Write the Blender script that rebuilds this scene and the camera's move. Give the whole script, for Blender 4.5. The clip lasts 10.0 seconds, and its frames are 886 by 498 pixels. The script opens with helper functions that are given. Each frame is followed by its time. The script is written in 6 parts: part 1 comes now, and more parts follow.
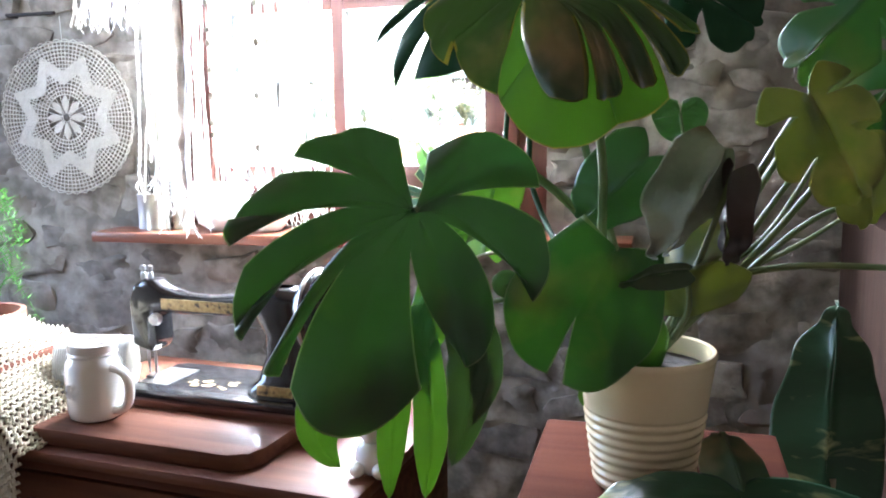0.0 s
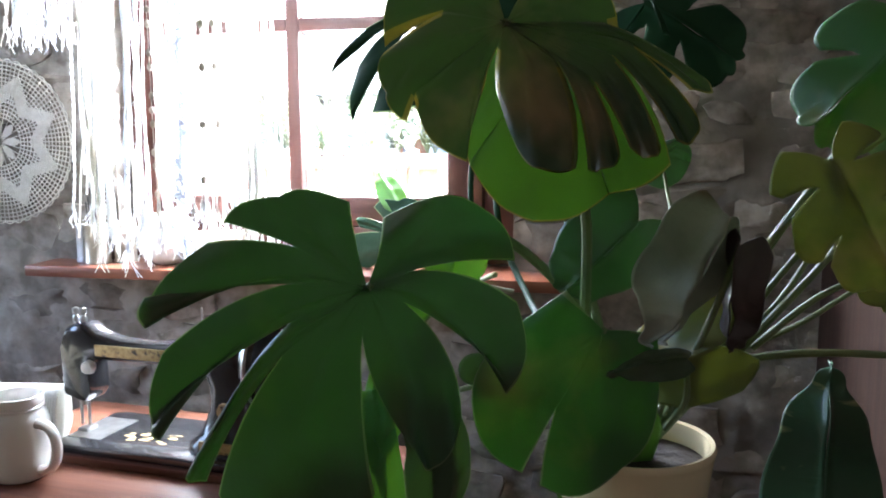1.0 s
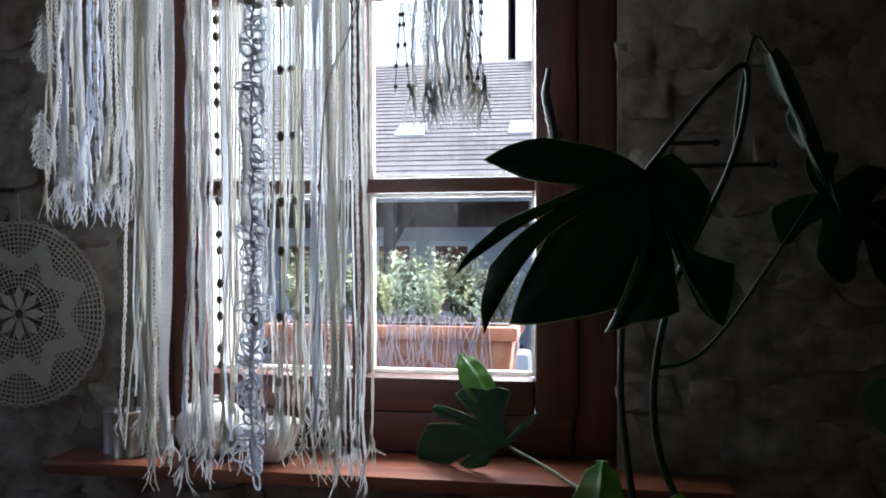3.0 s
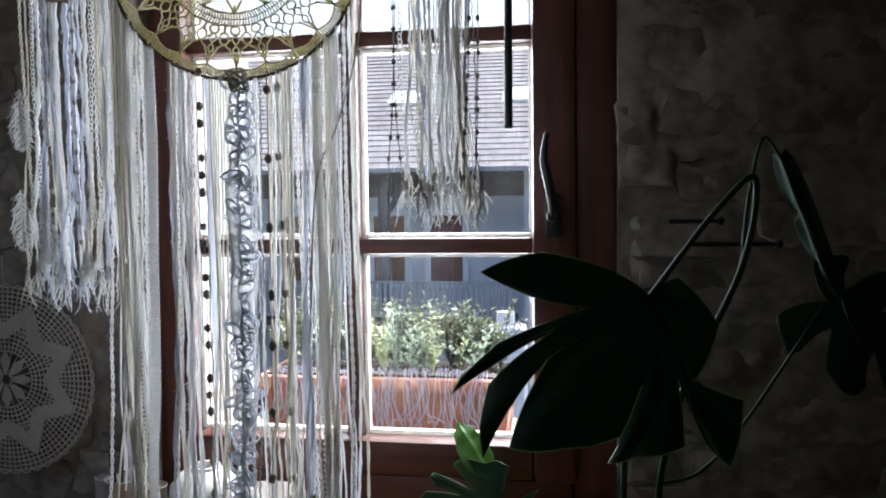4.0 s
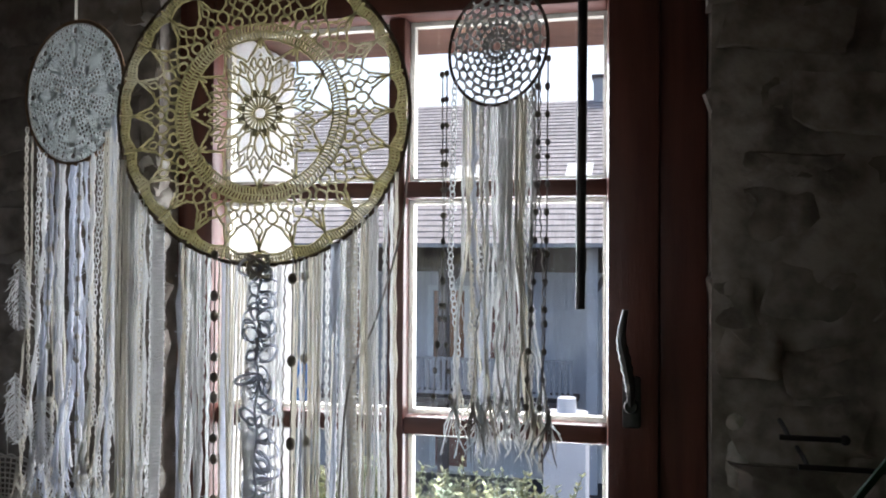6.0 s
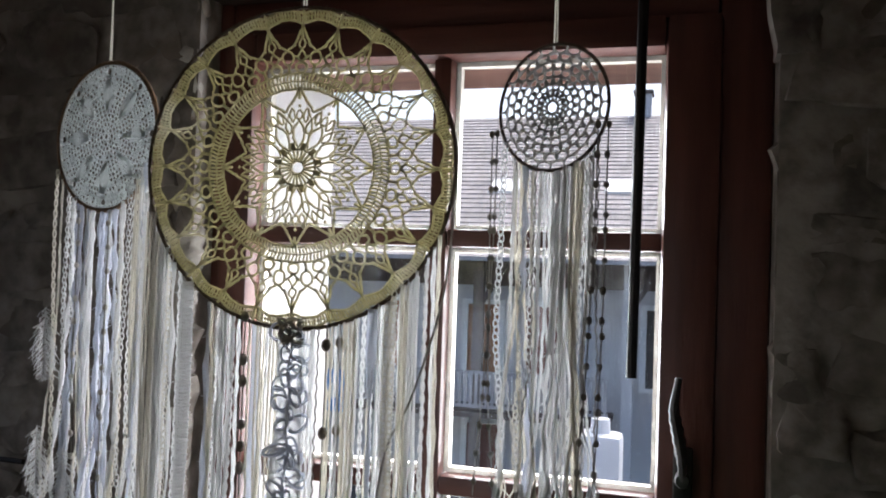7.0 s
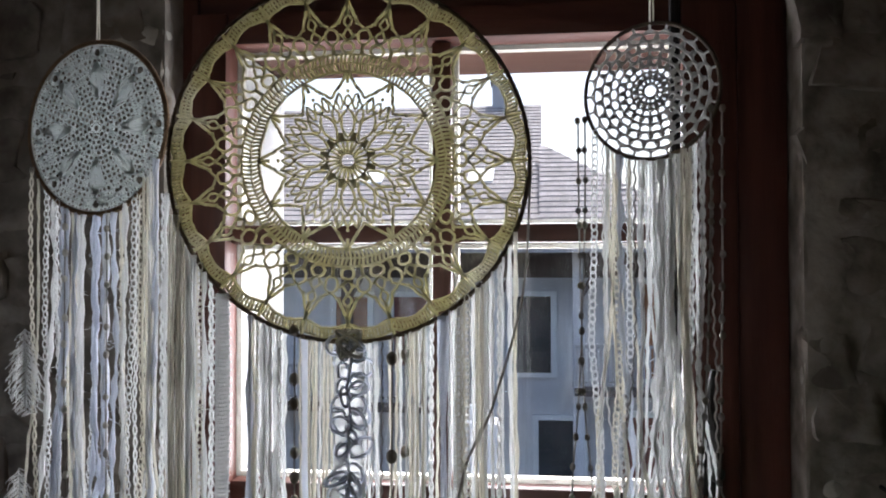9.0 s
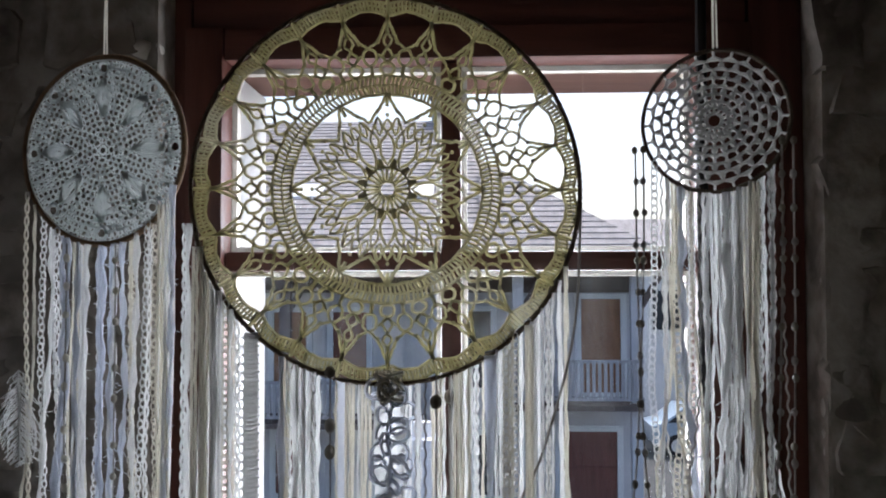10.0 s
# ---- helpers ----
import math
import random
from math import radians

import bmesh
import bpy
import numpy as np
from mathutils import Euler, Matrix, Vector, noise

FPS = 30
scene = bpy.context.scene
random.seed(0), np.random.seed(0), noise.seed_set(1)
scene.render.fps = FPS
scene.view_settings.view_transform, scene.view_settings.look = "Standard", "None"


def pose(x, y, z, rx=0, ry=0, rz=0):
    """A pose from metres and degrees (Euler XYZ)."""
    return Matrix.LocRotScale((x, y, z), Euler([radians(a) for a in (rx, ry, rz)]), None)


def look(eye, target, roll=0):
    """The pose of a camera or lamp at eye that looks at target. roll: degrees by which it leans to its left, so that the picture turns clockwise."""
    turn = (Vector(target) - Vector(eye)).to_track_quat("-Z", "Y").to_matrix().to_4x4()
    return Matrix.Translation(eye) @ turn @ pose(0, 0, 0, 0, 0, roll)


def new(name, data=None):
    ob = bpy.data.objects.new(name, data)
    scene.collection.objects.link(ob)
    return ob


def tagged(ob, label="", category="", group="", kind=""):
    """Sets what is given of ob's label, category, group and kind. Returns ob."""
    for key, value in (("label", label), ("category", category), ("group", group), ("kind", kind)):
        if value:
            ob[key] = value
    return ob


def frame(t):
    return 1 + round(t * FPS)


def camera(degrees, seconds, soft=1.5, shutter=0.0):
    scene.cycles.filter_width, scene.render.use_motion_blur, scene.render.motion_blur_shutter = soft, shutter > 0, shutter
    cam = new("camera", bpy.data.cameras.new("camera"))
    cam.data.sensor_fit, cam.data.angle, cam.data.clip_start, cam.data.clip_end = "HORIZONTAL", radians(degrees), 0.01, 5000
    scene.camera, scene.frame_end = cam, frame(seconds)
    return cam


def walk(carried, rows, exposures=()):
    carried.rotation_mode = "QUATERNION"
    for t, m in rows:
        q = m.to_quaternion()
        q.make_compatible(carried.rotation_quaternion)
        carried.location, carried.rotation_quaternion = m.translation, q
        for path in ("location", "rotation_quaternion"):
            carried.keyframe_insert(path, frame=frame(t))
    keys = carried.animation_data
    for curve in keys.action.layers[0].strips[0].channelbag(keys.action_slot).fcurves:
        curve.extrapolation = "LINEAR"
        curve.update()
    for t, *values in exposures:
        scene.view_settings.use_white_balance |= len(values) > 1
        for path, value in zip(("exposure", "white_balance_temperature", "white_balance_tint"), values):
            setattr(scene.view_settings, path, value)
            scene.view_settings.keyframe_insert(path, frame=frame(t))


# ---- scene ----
cam = camera(54.9, 10.0, soft=1.9)
PATH = [
    (0, (0.649, -1.712, 1.226), (0.154, 0.201, 0.92), -0.9),
    (0.5, (0.642, -1.68, 1.247), (0.196, 0.248, 0.956), -0.8),
    (1, (0.627, -1.615, 1.254), (0.218, 0.323, 0.98), -0.3),
    (1.5, (0.617, -1.541, 1.279), (0.18, 0.388, 0.978), -1.0),
    (2, (0.585, -1.466, 1.322), (0.122, 0.463, 1.067), 0.4),
    (2.5, (0.53, -1.415, 1.374), (0.055, 0.517, 1.177), -0.0),
    (3, (0.398, -1.457, 1.375), (0.049, 0.512, 1.34), -0.2),
    (4.3, (0.385, -1.38, 1.577), (0.056, 0.588, 1.441), -1.0),
    (4.5, (0.371, -1.351, 1.582), (0.052, 0.622, 1.495), -1.3),
    (5, (0.365, -1.296, 1.623), (0.065, 0.681, 1.597), -0.4),
    (5.5, (0.363, -1.258, 1.658), (-0.026, 0.704, 1.669), -0.3),
    (7, (0.337, -1.17, 1.752), (-0.221, 0.75, 1.813), 2.0),
    (7.5, (0.277, -1.153, 1.761), (-0.291, 0.764, 1.832), 2.2),
    (8, (0.227, -1.138, 1.771), (-0.339, 0.779, 1.856), 1.1),
    (8.5, (0.181, -1.136, 1.778), (-0.289, 0.807, 1.83), 0.2),
    (9, (0.126, -1.136, 1.758), (-0.107, 0.85, 1.804), -0.1),
    (9.5, (0.081, -1.127, 1.762), (-0.025, 0.87, 1.796), -0.2),
    (10, (0.028, -1.097, 1.777), (-0.056, 0.899, 1.856), -0.1),
]
EXPOSURES = [(0, 5.1, 5750, 12), (1, 4.45, 5750, 11), (2, 4.25, 5800, 11), (2.5, 2.65, 5850, 12), (3.0, 1.2, 5900, 13), (4.5, 1.2, 6100, 14), (5.5, 1.05, 6200, 14), (7.0, 1.1, 6350, 15), (8.5, 1.1, 6350, 15), (10, 0.9, 6100, 15)]
walk(cam, [(t, look(eye, target, roll)) for t, eye, target, roll in PATH], EXPOSURES)

# ---- light of the day ----
world = bpy.data.worlds.new("overcast_day")
scene.world = world
world.use_nodes = True
wn = world.node_tree.nodes
wl = world.node_tree.links
sky = wn.new("ShaderNodeTexSky")
sky.sky_type = "NISHITA"
sky.sun_disc = False
sky.sun_elevation = radians(58)
sky.sun_rotation = radians(20)
sky.air_density, sky.dust_density, sky.ozone_density = 1.0, 4.0, 1.5
wl.new(sky.outputs["Color"], wn["Background"].inputs["Color"])
wn["Background"].inputs["Strength"].default_value = 0.15

sun = new("sun", bpy.data.lights.new("sun", "SUN"))
sun.data.energy, sun.data.angle, sun.data.color = 3.0, radians(14), (1.0, 0.97, 0.93)
sun.matrix_world = look((0, 0, 0), (-0.18, -0.5, -0.85))


def window_lamp(name, eye, target, wide, high, watts, colour):
    """Daylight that enters through a window opening."""
    lamp = new(name, bpy.data.lights.new(name, "AREA"))
    lamp.data.shape, lamp.data.size, lamp.data.size_y = "RECTANGLE", wide, high
    lamp.data.energy, lamp.data.color = watts, colour
    lamp.matrix_world = look(eye, target)
    return lamp


window_lamp("window_daylight_north", (0.03, 0.12, 1.55), (0.03, -1.0, 1.35), 0.55, 0.9, 11.0, (0.93, 0.97, 1.0))
window_lamp("window_daylight_west", (-1.24, -0.72, 1.5), (0.0, -0.62, 1.2), 0.5, 1.05, 0.16, (0.97, 0.98, 1.0))


# ---- building tools ----
class Geo:
    """Collects vertices and faces for one mesh."""

    def __init__(self):
        self.v, self.f = [], []

    def add(self, verts, faces):
        n = len(self.v)
        self.v.extend(tuple(p) for p in verts)
        self.f.extend(tuple(i + n for i in face) for face in faces)
        return self

    def box(self, lo, hi):
        x0, y0, z0 = lo
        x1, y1, z1 = hi
        return self.add([(x0, y0, z0), (x1, y0, z0), (x1, y1, z0), (x0, y1, z0), (x0, y0, z1), (x1, y0, z1), (x1, y1, z1), (x0, y1, z1)],
                        [(0, 3, 2, 1), (4, 5, 6, 7), (0, 1, 5, 4), (1, 2, 6, 5), (2, 3, 7, 6), (3, 0, 4, 7)])

    def prism(self, outline, axis, a, b):
        """A flat outline pushed along an axis from a to b."""
        n = len(outline)
        put = {"x": lambda p, q, w: (w, p, q), "y": lambda p, q, w: (p, w, q), "z": lambda p, q, w: (p, q, w)}[axis]
        verts = [put(p, q, a) for p, q in outline] + [put(p, q, b) for p, q in outline]
        faces = [tuple(range(n))[::-1], tuple(range(n, 2 * n))]
        faces += [(i, (i + 1) % n, n + (i + 1) % n, n + i) for i in range(n)]
        return self.add(verts, faces)

    def lathe(self, profile, seg=32, at=(0, 0, 0), close=False, axis="z"):
        n = len(profile)
        verts, faces = [], []
        for k in range(seg):
            a = 2 * math.pi * k / seg
            for r, z in profile:
                p = (r * math.cos(a), r * math.sin(a), z)
                p = p if axis == "z" else (p[2], p[0], p[1]) if axis == "x" else (p[0], p[2], p[1])
                verts.append((p[0] + at[0], p[1] + at[1], p[2] + at[2]))
        for k in range(seg):
            m = (k + 1) % seg
            for i in range(n if close else n - 1):
                j = (i + 1) % n
                faces.append((k * n + i, m * n + i, m * n + j, k * n + j))
        return self.add(verts, faces)

    def ball(self, at, rx, ry, rz, seg=10, rings=6):
        prof = [(math.sin(math.pi * i / rings), -math.cos(math.pi * i / rings)) for i in range(rings + 1)]
        g = Geo().lathe(prof, seg)
        return self.add([(at[0] + x * rx, at[1] + y * ry, at[2] + z * rz) for x, y, z in g.v], g.f)

    def tube(self, pts, r, sides=5, closed=False, r_end=None, flat=1.0):
        """A round cord along points; r may be a function of the fraction along it."""
        p = np.array(pts, float)
        n = len(p)
        if n < 2:
            return self
        tan = np.roll(p, -1, 0) - np.roll(p, 1, 0) if closed else np.gradient(p, axis=0)
        tan /= np.linalg.norm(tan, axis=1)[:, None] + 1e-12
        ref = np.where(np.abs(tan[:, 1:2]) < 0.9, np.array([[0.0, 1.0, 0.0]]), np.array([[1.0, 0.0, 0.0]]))
        a = np.cross(tan, ref)
        a /= np.linalg.norm(a, axis=1)[:, None] + 1e-12
        b = np.cross(tan, a)
        s = np.linspace(0, 1, n)
        rad = np.array([r(q) for q in s]) if callable(r) else np.full(n, r) if r_end is None else r + (r_end - r) * s
        ang = 2 * np.pi * np.arange(sides) / sides
        ring = p[:, None] + rad[:, None, None] * (np.cos(ang)[None, :, None] * a[:, None] + flat * np.sin(ang)[None, :, None] * b[:, None])
        faces = []
        for i in range(n if closed else n - 1):
            m = (i + 1) % n
            for k in range(sides):
                q = (k + 1) % sides
                faces.append((i * sides + k, i * sides + q, m * sides + q, m * sides + k))
        if not closed:
            faces += [tuple(range(sides))[::-1], tuple(range((n - 1) * sides, n * sides))]
        return self.add(ring.reshape(-1, 3).tolist(), faces)

    def sheet(self, nu, nv, at):
        """A grid of points at(u, v), u and v from 0 to 1."""
        verts = [at(i / nu, j / nv) for j in range(nv + 1) for i in range(nu + 1)]
        w = nu + 1
        return self.add(verts, [(j * w + i, j * w + i + 1, (j + 1) * w + i + 1, (j + 1) * w + i) for j in range(nv) for i in range(nu)])

    def mesh(self, name, smooth=True, bevel=0.0, angle=35):
        me = bpy.data.meshes.new(name)
        me.from_pydata(self.v, [], self.f)
        if bevel:
            bm = bmesh.new()
            bm.from_mesh(me)
            edges = [e for e in bm.edges if len(e.link_faces) == 2 and e.calc_face_angle(0) > 0.6]
            bmesh.ops.bevel(bm, geom=edges, offset=bevel, segments=2, affect="EDGES", profile=0.6)
            bmesh.ops.recalc_face_normals(bm, faces=bm.faces)
            bm.to_mesh(me)
            bm.free()
        if smooth:
            me.shade_smooth()
            me.set_sharp_from_angle(angle=radians(angle))
        return me


def put(name, geo, material, parent=None, label="", smooth=True, bevel=0.0, angle=35):
    """Links one mesh object, at top level or under a thing."""
    me = geo.mesh(name, smooth, bevel, angle) if isinstance(geo, Geo) else geo
    ob = new(name, me)
    if material and not me.materials:
        me.materials.append(material)
    ob.parent = parent
    return tagged(ob, label)


def thing(name, at=(0, 0, 0), turn=0.0, label="", category="", group="", kind=""):
    ob = new(name)
    ob.empty_display_size = 0.05
    ob.matrix_world = pose(*at, 0, 0, turn)
    return tagged(ob, label, category, group, kind)


def curve_points(points, n=24):
    """A smooth line through a few points."""
    p = [Vector(q) for q in points]
    p = [p[0] * 2 - p[1]] + p + [p[-1] * 2 - p[-2]]
    out = []
    for i in range(1, len(p) - 2):
        for k in range(n):
            t = k / n
            a, b, c, d = p[i - 1], p[i], p[i + 1], p[i + 2]
            out.append(0.5 * ((2 * b) + (c - a) * t + (2 * a - 5 * b + 4 * c - d) * t * t + (3 * b - 3 * c + d - a) * t ** 3))
    out.append(p[-2])
    return [tuple(q) for q in out]


# ---- materials ----
def mat(name, c1, c2, scale=20.0, rough=0.6, rough2=None, bump=0.2, bump_scale=120.0, metal=0.0, c3=None, c3_scale=3.0, c3_at=0.55,
        stretch=(1, 1, 1), translucent=0.0, t_colour=None, coat=0.0, piece=0.0, distort=0.0):
    m = bpy.data.materials.new(name)
    m.use_nodes = True
    nt = m.node_tree
    n, l = nt.nodes, nt.links
    bsdf = n["Principled BSDF"]
    co = n.new("ShaderNodeTexCoord")
    mp = n.new("ShaderNodeMapping")
    mp.inputs["Scale"].default_value = stretch
    info = n.new("ShaderNodeObjectInfo")
    mul = n.new("ShaderNodeMath")
    mul.operation = "MULTIPLY"
    mul.inputs[1].default_value = 37.0
    l.new(info.outputs["Random"], mul.inputs[0])
    l.new(mul.outputs[0], mp.inputs["Location"])
    l.new(co.outputs["Object"], mp.inputs["Vector"])

    def noise_tex(s, detail=6.0):
        t = n.new("ShaderNodeTexNoise")
        t.inputs["Scale"].default_value = s
        t.inputs["Detail"].default_value = detail
        t.inputs["Distortion"].default_value = distort
        l.new(mp.outputs["Vector"], t.inputs["Vector"])
        return t.outputs["Fac"]

    def mixed(fac, a, b, lo=0.35, hi=0.65):
        r = n.new("ShaderNodeMapRange")
        r.inputs["From Min"].default_value, r.inputs["From Max"].default_value = lo, hi
        l.new(fac, r.inputs["Value"])
        x = n.new("ShaderNodeMix")
        x.data_type = "RGBA"
        l.new(r.outputs["Result"], x.inputs["Factor"])
        for sock, val in ((x.inputs["A"], a), (x.inputs["B"], b)):
            if isinstance(val, tuple):
                sock.default_value = (*val, 1)
            else:
                l.new(val, sock)
        return x.outputs["Result"]

    col = mixed(noise_tex(scale), c1, c2)
    if c3:
        col = mixed(noise_tex(c3_scale, 4.0), col, c3, c3_at, c3_at + 0.12)
    if piece:
        hsv = n.new("ShaderNodeHueSaturation")
        r = n.new("ShaderNodeMapRange")
        r.inputs["To Min"].default_value, r.inputs["To Max"].default_value = 1 - piece, 1 + piece
        l.new(info.outputs["Random"], r.inputs["Value"])
        l.new(r.outputs["Result"], hsv.inputs["Value"])
        l.new(col, hsv.inputs["Color"])
        col = hsv.outputs["Color"]
    l.new(col, bsdf.inputs["Base Color"])
    rr = n.new("ShaderNodeMapRange")
    rr.inputs["To Min"].default_value, rr.inputs["To Max"].default_value = rough, rough2 if rough2 is not None else min(1.0, rough + 0.15)
    l.new(noise_tex(scale * 2.3), rr.inputs["Value"])
    l.new(rr.outputs["Result"], bsdf.inputs["Roughness"])
    bsdf.inputs["Metallic"].default_value = metal
    bsdf.inputs["Coat Weight"].default_value = coat
    if bump:
        b = n.new("ShaderNodeBump")
        b.inputs["Strength"].default_value = bump
        b.inputs["Distance"].default_value = 0.004
        l.new(noise_tex(bump_scale, 8.0), b.inputs["Height"])
        l.new(b.outputs["Normal"], bsdf.inputs["Normal"])
    if translucent:
        tr = n.new("ShaderNodeBsdfTranslucent")
        if t_colour:
            tr.inputs["Color"].default_value = (*t_colour, 1)
        else:
            l.new(col, tr.inputs["Color"])
        mx = n.new("ShaderNodeMixShader")
        mx.inputs["Fac"].default_value = translucent
        l.new(bsdf.outputs["BSDF"], mx.inputs[1])
        l.new(tr.outputs["BSDF"], mx.inputs[2])
        l.new(mx.outputs["Shader"], n["Material Output"].inputs["Surface"])
    return m


def clear_glass(name):
    m = bpy.data.materials.new(name)
    m.use_nodes = True
    n, l = m.node_tree.nodes, m.node_tree.links
    see = n.new("ShaderNodeBsdfTransparent")
    see.inputs["Color"].default_value = (0.97, 0.985, 0.98, 1)
    gloss = n.new("ShaderNodeBsdfGlossy")
    gloss.inputs["Roughness"].default_value = 0.02
    fres = n.new("ShaderNodeFresnel")
    fres.inputs["IOR"].default_value = 1.5
    mx = n.new("ShaderNodeMixShader")
    l.new(fres.outputs["Fac"], mx.inputs["Fac"])
    l.new(see.outputs["BSDF"], mx.inputs[1])
    l.new(gloss.outputs["BSDF"], mx.inputs[2])
    l.new(mx.outputs["Shader"], n["Material Output"].inputs["Surface"])
    return m


M_MORTAR = mat("lime_mortar", (0.36, 0.32, 0.275), (0.16, 0.138, 0.115), 22, 0.9, bump=1.0, bump_scale=48, c3=(0.19, 0.165, 0.14), c3_scale=4)
M_STONE = mat("field_stone", (0.33, 0.29, 0.25), (0.14, 0.118, 0.096), 26, 0.85, bump=1.0, bump_scale=38, c3=(0.17, 0.135, 0.105), c3_scale=7, piece=0.22)
# Walls out of view: plaster toned down to weaken the room's bounced light.
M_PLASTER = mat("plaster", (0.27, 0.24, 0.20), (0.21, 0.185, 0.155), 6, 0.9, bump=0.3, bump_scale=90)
M_PLASTER_OUT = mat("white_render", (0.82, 0.82, 0.82), (0.74, 0.74, 0.73), 6, 0.9, bump=0.3, bump_scale=90)
M_CEIL = mat("ceiling_boards", (0.16, 0.10, 0.06), (0.11, 0.065, 0.04), 5, 0.7, stretch=(1, 12, 1))
M_FLOOR = mat("floor_boards", (0.22, 0.13, 0.07), (0.14, 0.08, 0.045), 6, 0.5, stretch=(1, 10, 1), piece=0.15)
M_WOOD_WIN = mat("stained_window_wood", (0.13, 0.043, 0.028), (0.08, 0.026, 0.017), 9, 0.42, bump=0.15, bump_scale=60, stretch=(6, 6, 0.6), coat=0.15)
M_WOOD_WIN_H = mat("stained_window_wood_level", (0.13, 0.043, 0.028), (0.08, 0.026, 0.017), 9, 0.42, bump=0.15, bump_scale=60, stretch=(0.6, 6, 6), coat=0.15)
M_SILL = mat("varnished_sill", (0.23, 0.075, 0.036), (0.15, 0.043, 0.022), 8, 0.32, bump=0.12, bump_scale=50, stretch=(0.5, 7, 7), coat=0.25)
M_CAB = mat("mahogany", (0.155, 0.058, 0.031), (0.095, 0.033, 0.018), 8, 0.46, bump=0.12, bump_scale=60, stretch=(0.5, 7, 7), coat=0.06)
M_CAB_DK = mat("dark_mahogany", (0.11, 0.042, 0.026), (0.07, 0.026, 0.017), 8, 0.68, bump=0.1, stretch=(0.5, 7, 7))
M_LINTEL = mat("old_dark_beam", (0.055, 0.03, 0.022), (0.03, 0.018, 0.014), 9, 0.7, bump=0.5, bump_scale=40, stretch=(0.5, 5, 5))
M_GLASS = clear_glass("window_glass")
M_IRON = mat("black_iron", (0.02, 0.02, 0.022), (0.035, 0.03, 0.028), 40, 0.45, metal=0.6, bump=0.2)
M_BRONZE = mat("pewter_handle", (0.10, 0.10, 0.095), (0.06, 0.058, 0.055), 50, 0.35, metal=0.9, bump=0.15)
M_WHITE_CORD = mat("white_cotton", (0.90, 0.90, 0.89), (0.84, 0.84, 0.83), 200, 0.95, bump=0.8, bump_scale=900, translucent=0.58)
M_CREAM = mat("cream_cotton", (0.87, 0.845, 0.775), (0.80, 0.77, 0.69), 200, 0.95, bump=0.8, bump_scale=900, translucent=0.56)
M_BLUEWHITE = mat("cool_white_ribbon", (0.84, 0.86, 0.91), (0.77, 0.80, 0.86), 200, 0.9, bump=0.6, bump_scale=1200, translucent=0.5)
M_GREYCORD = mat("grey_linen_cord", (0.50, 0.47, 0.43), (0.36, 0.34, 0.31), 200, 0.95, bump=0.8, bump_scale=900, translucent=0.3)
M_GOLD = mat("ochre_crochet_thread", (0.64, 0.60, 0.42), (0.52, 0.485, 0.31), 160, 0.9, bump=0.9, bump_scale=1100, c3=(0.70, 0.67, 0.55), c3_scale=14, translucent=0.62)
for dull, level in ((M_CAB, 0.22), (M_CAB_DK, 0.12)):
    dull.node_tree.nodes["Principled BSDF"].inputs["Specular IOR Level"].default_value = level
M_DOILY = mat("ecru_doily", (0.74, 0.70, 0.63), (0.66, 0.61, 0.54), 90, 0.95, bump=0.7, bump_scale=700, translucent=0.15)
M_DOILY_W = mat("bleached_doily_cotton", (0.80, 0.82, 0.81), (0.73, 0.75, 0.74), 200, 0.95, bump=0.6, bump_scale=900, translucent=0.55)
M_BEAD = mat("wooden_bead", (0.36, 0.33, 0.26), (0.25, 0.225, 0.175), 90, 0.6, bump=0.3, translucent=0.15)
M_BEAD_L = mat("pale_bead", (0.55, 0.51, 0.43), (0.43, 0.40, 0.33), 90, 0.6, bump=0.3)
M_HOOP = mat("brown_wound_hoop", (0.22, 0.165, 0.115), (0.14, 0.105, 0.075), 160, 0.8, bump=0.8, bump_scale=900, translucent=0.1)
M_SILVER = mat("silver_grey_thread", (0.80, 0.79, 0.77), (0.70, 0.69, 0.67), 200, 0.9, bump=0.7, bump_scale=900, translucent=0.5)


# ---- the room's shell ----
rng = random.Random(11)
WALL_Y, OPEN_X0, OPEN_X1, OPEN_Z0, OPEN_Z1 = -0.075, -0.365, 0.435, 0.975, 2.16
g = Geo()
g.box((-1.95, WALL_Y, 0), (OPEN_X0, 0.38, 2.62))
g.box((OPEN_X1, WALL_Y, 0), (1.95, 0.38, 2.62))
g.box((OPEN_X0, WALL_Y, 0), (OPEN_X1, 0.38, OPEN_Z0))
g.box((OPEN_X0, WALL_Y, 2.2), (OPEN_X1, 0.38, 2.62))


def uneven(x, z):
    """How far the rough mortar face stands proud."""
    return 0.012 * noise.noise((x * 9, z * 12, 0.3)) + 0.008 * noise.noise((x * 27, z * 33, 4.1)) + 0.004 * noise.noise((x * 80, z * 90, 2.2))


for a, b, lo, hi in ((-1.75, OPEN_X0, 0.45, 2.5), (OPEN_X1, 1.75, 0.45, 2.5), (OPEN_X0, OPEN_X1, 0.45, OPEN_Z0)):
    nu, nv = int((b - a) / 0.014), int((hi - lo) / 0.014)
    g.sheet(nu, nv, lambda u, v: (a + (b - a) * u, WALL_Y - 0.010 - uneven(a + (b - a) * u, lo + (hi - lo) * v), lo + (hi - lo) * v))
wall_north = put("wall_north", g, M_MORTAR, smooth=True)
tagged(wall_north, "grey rubble stone wall with lime mortar joints", "wall", kind="structure")


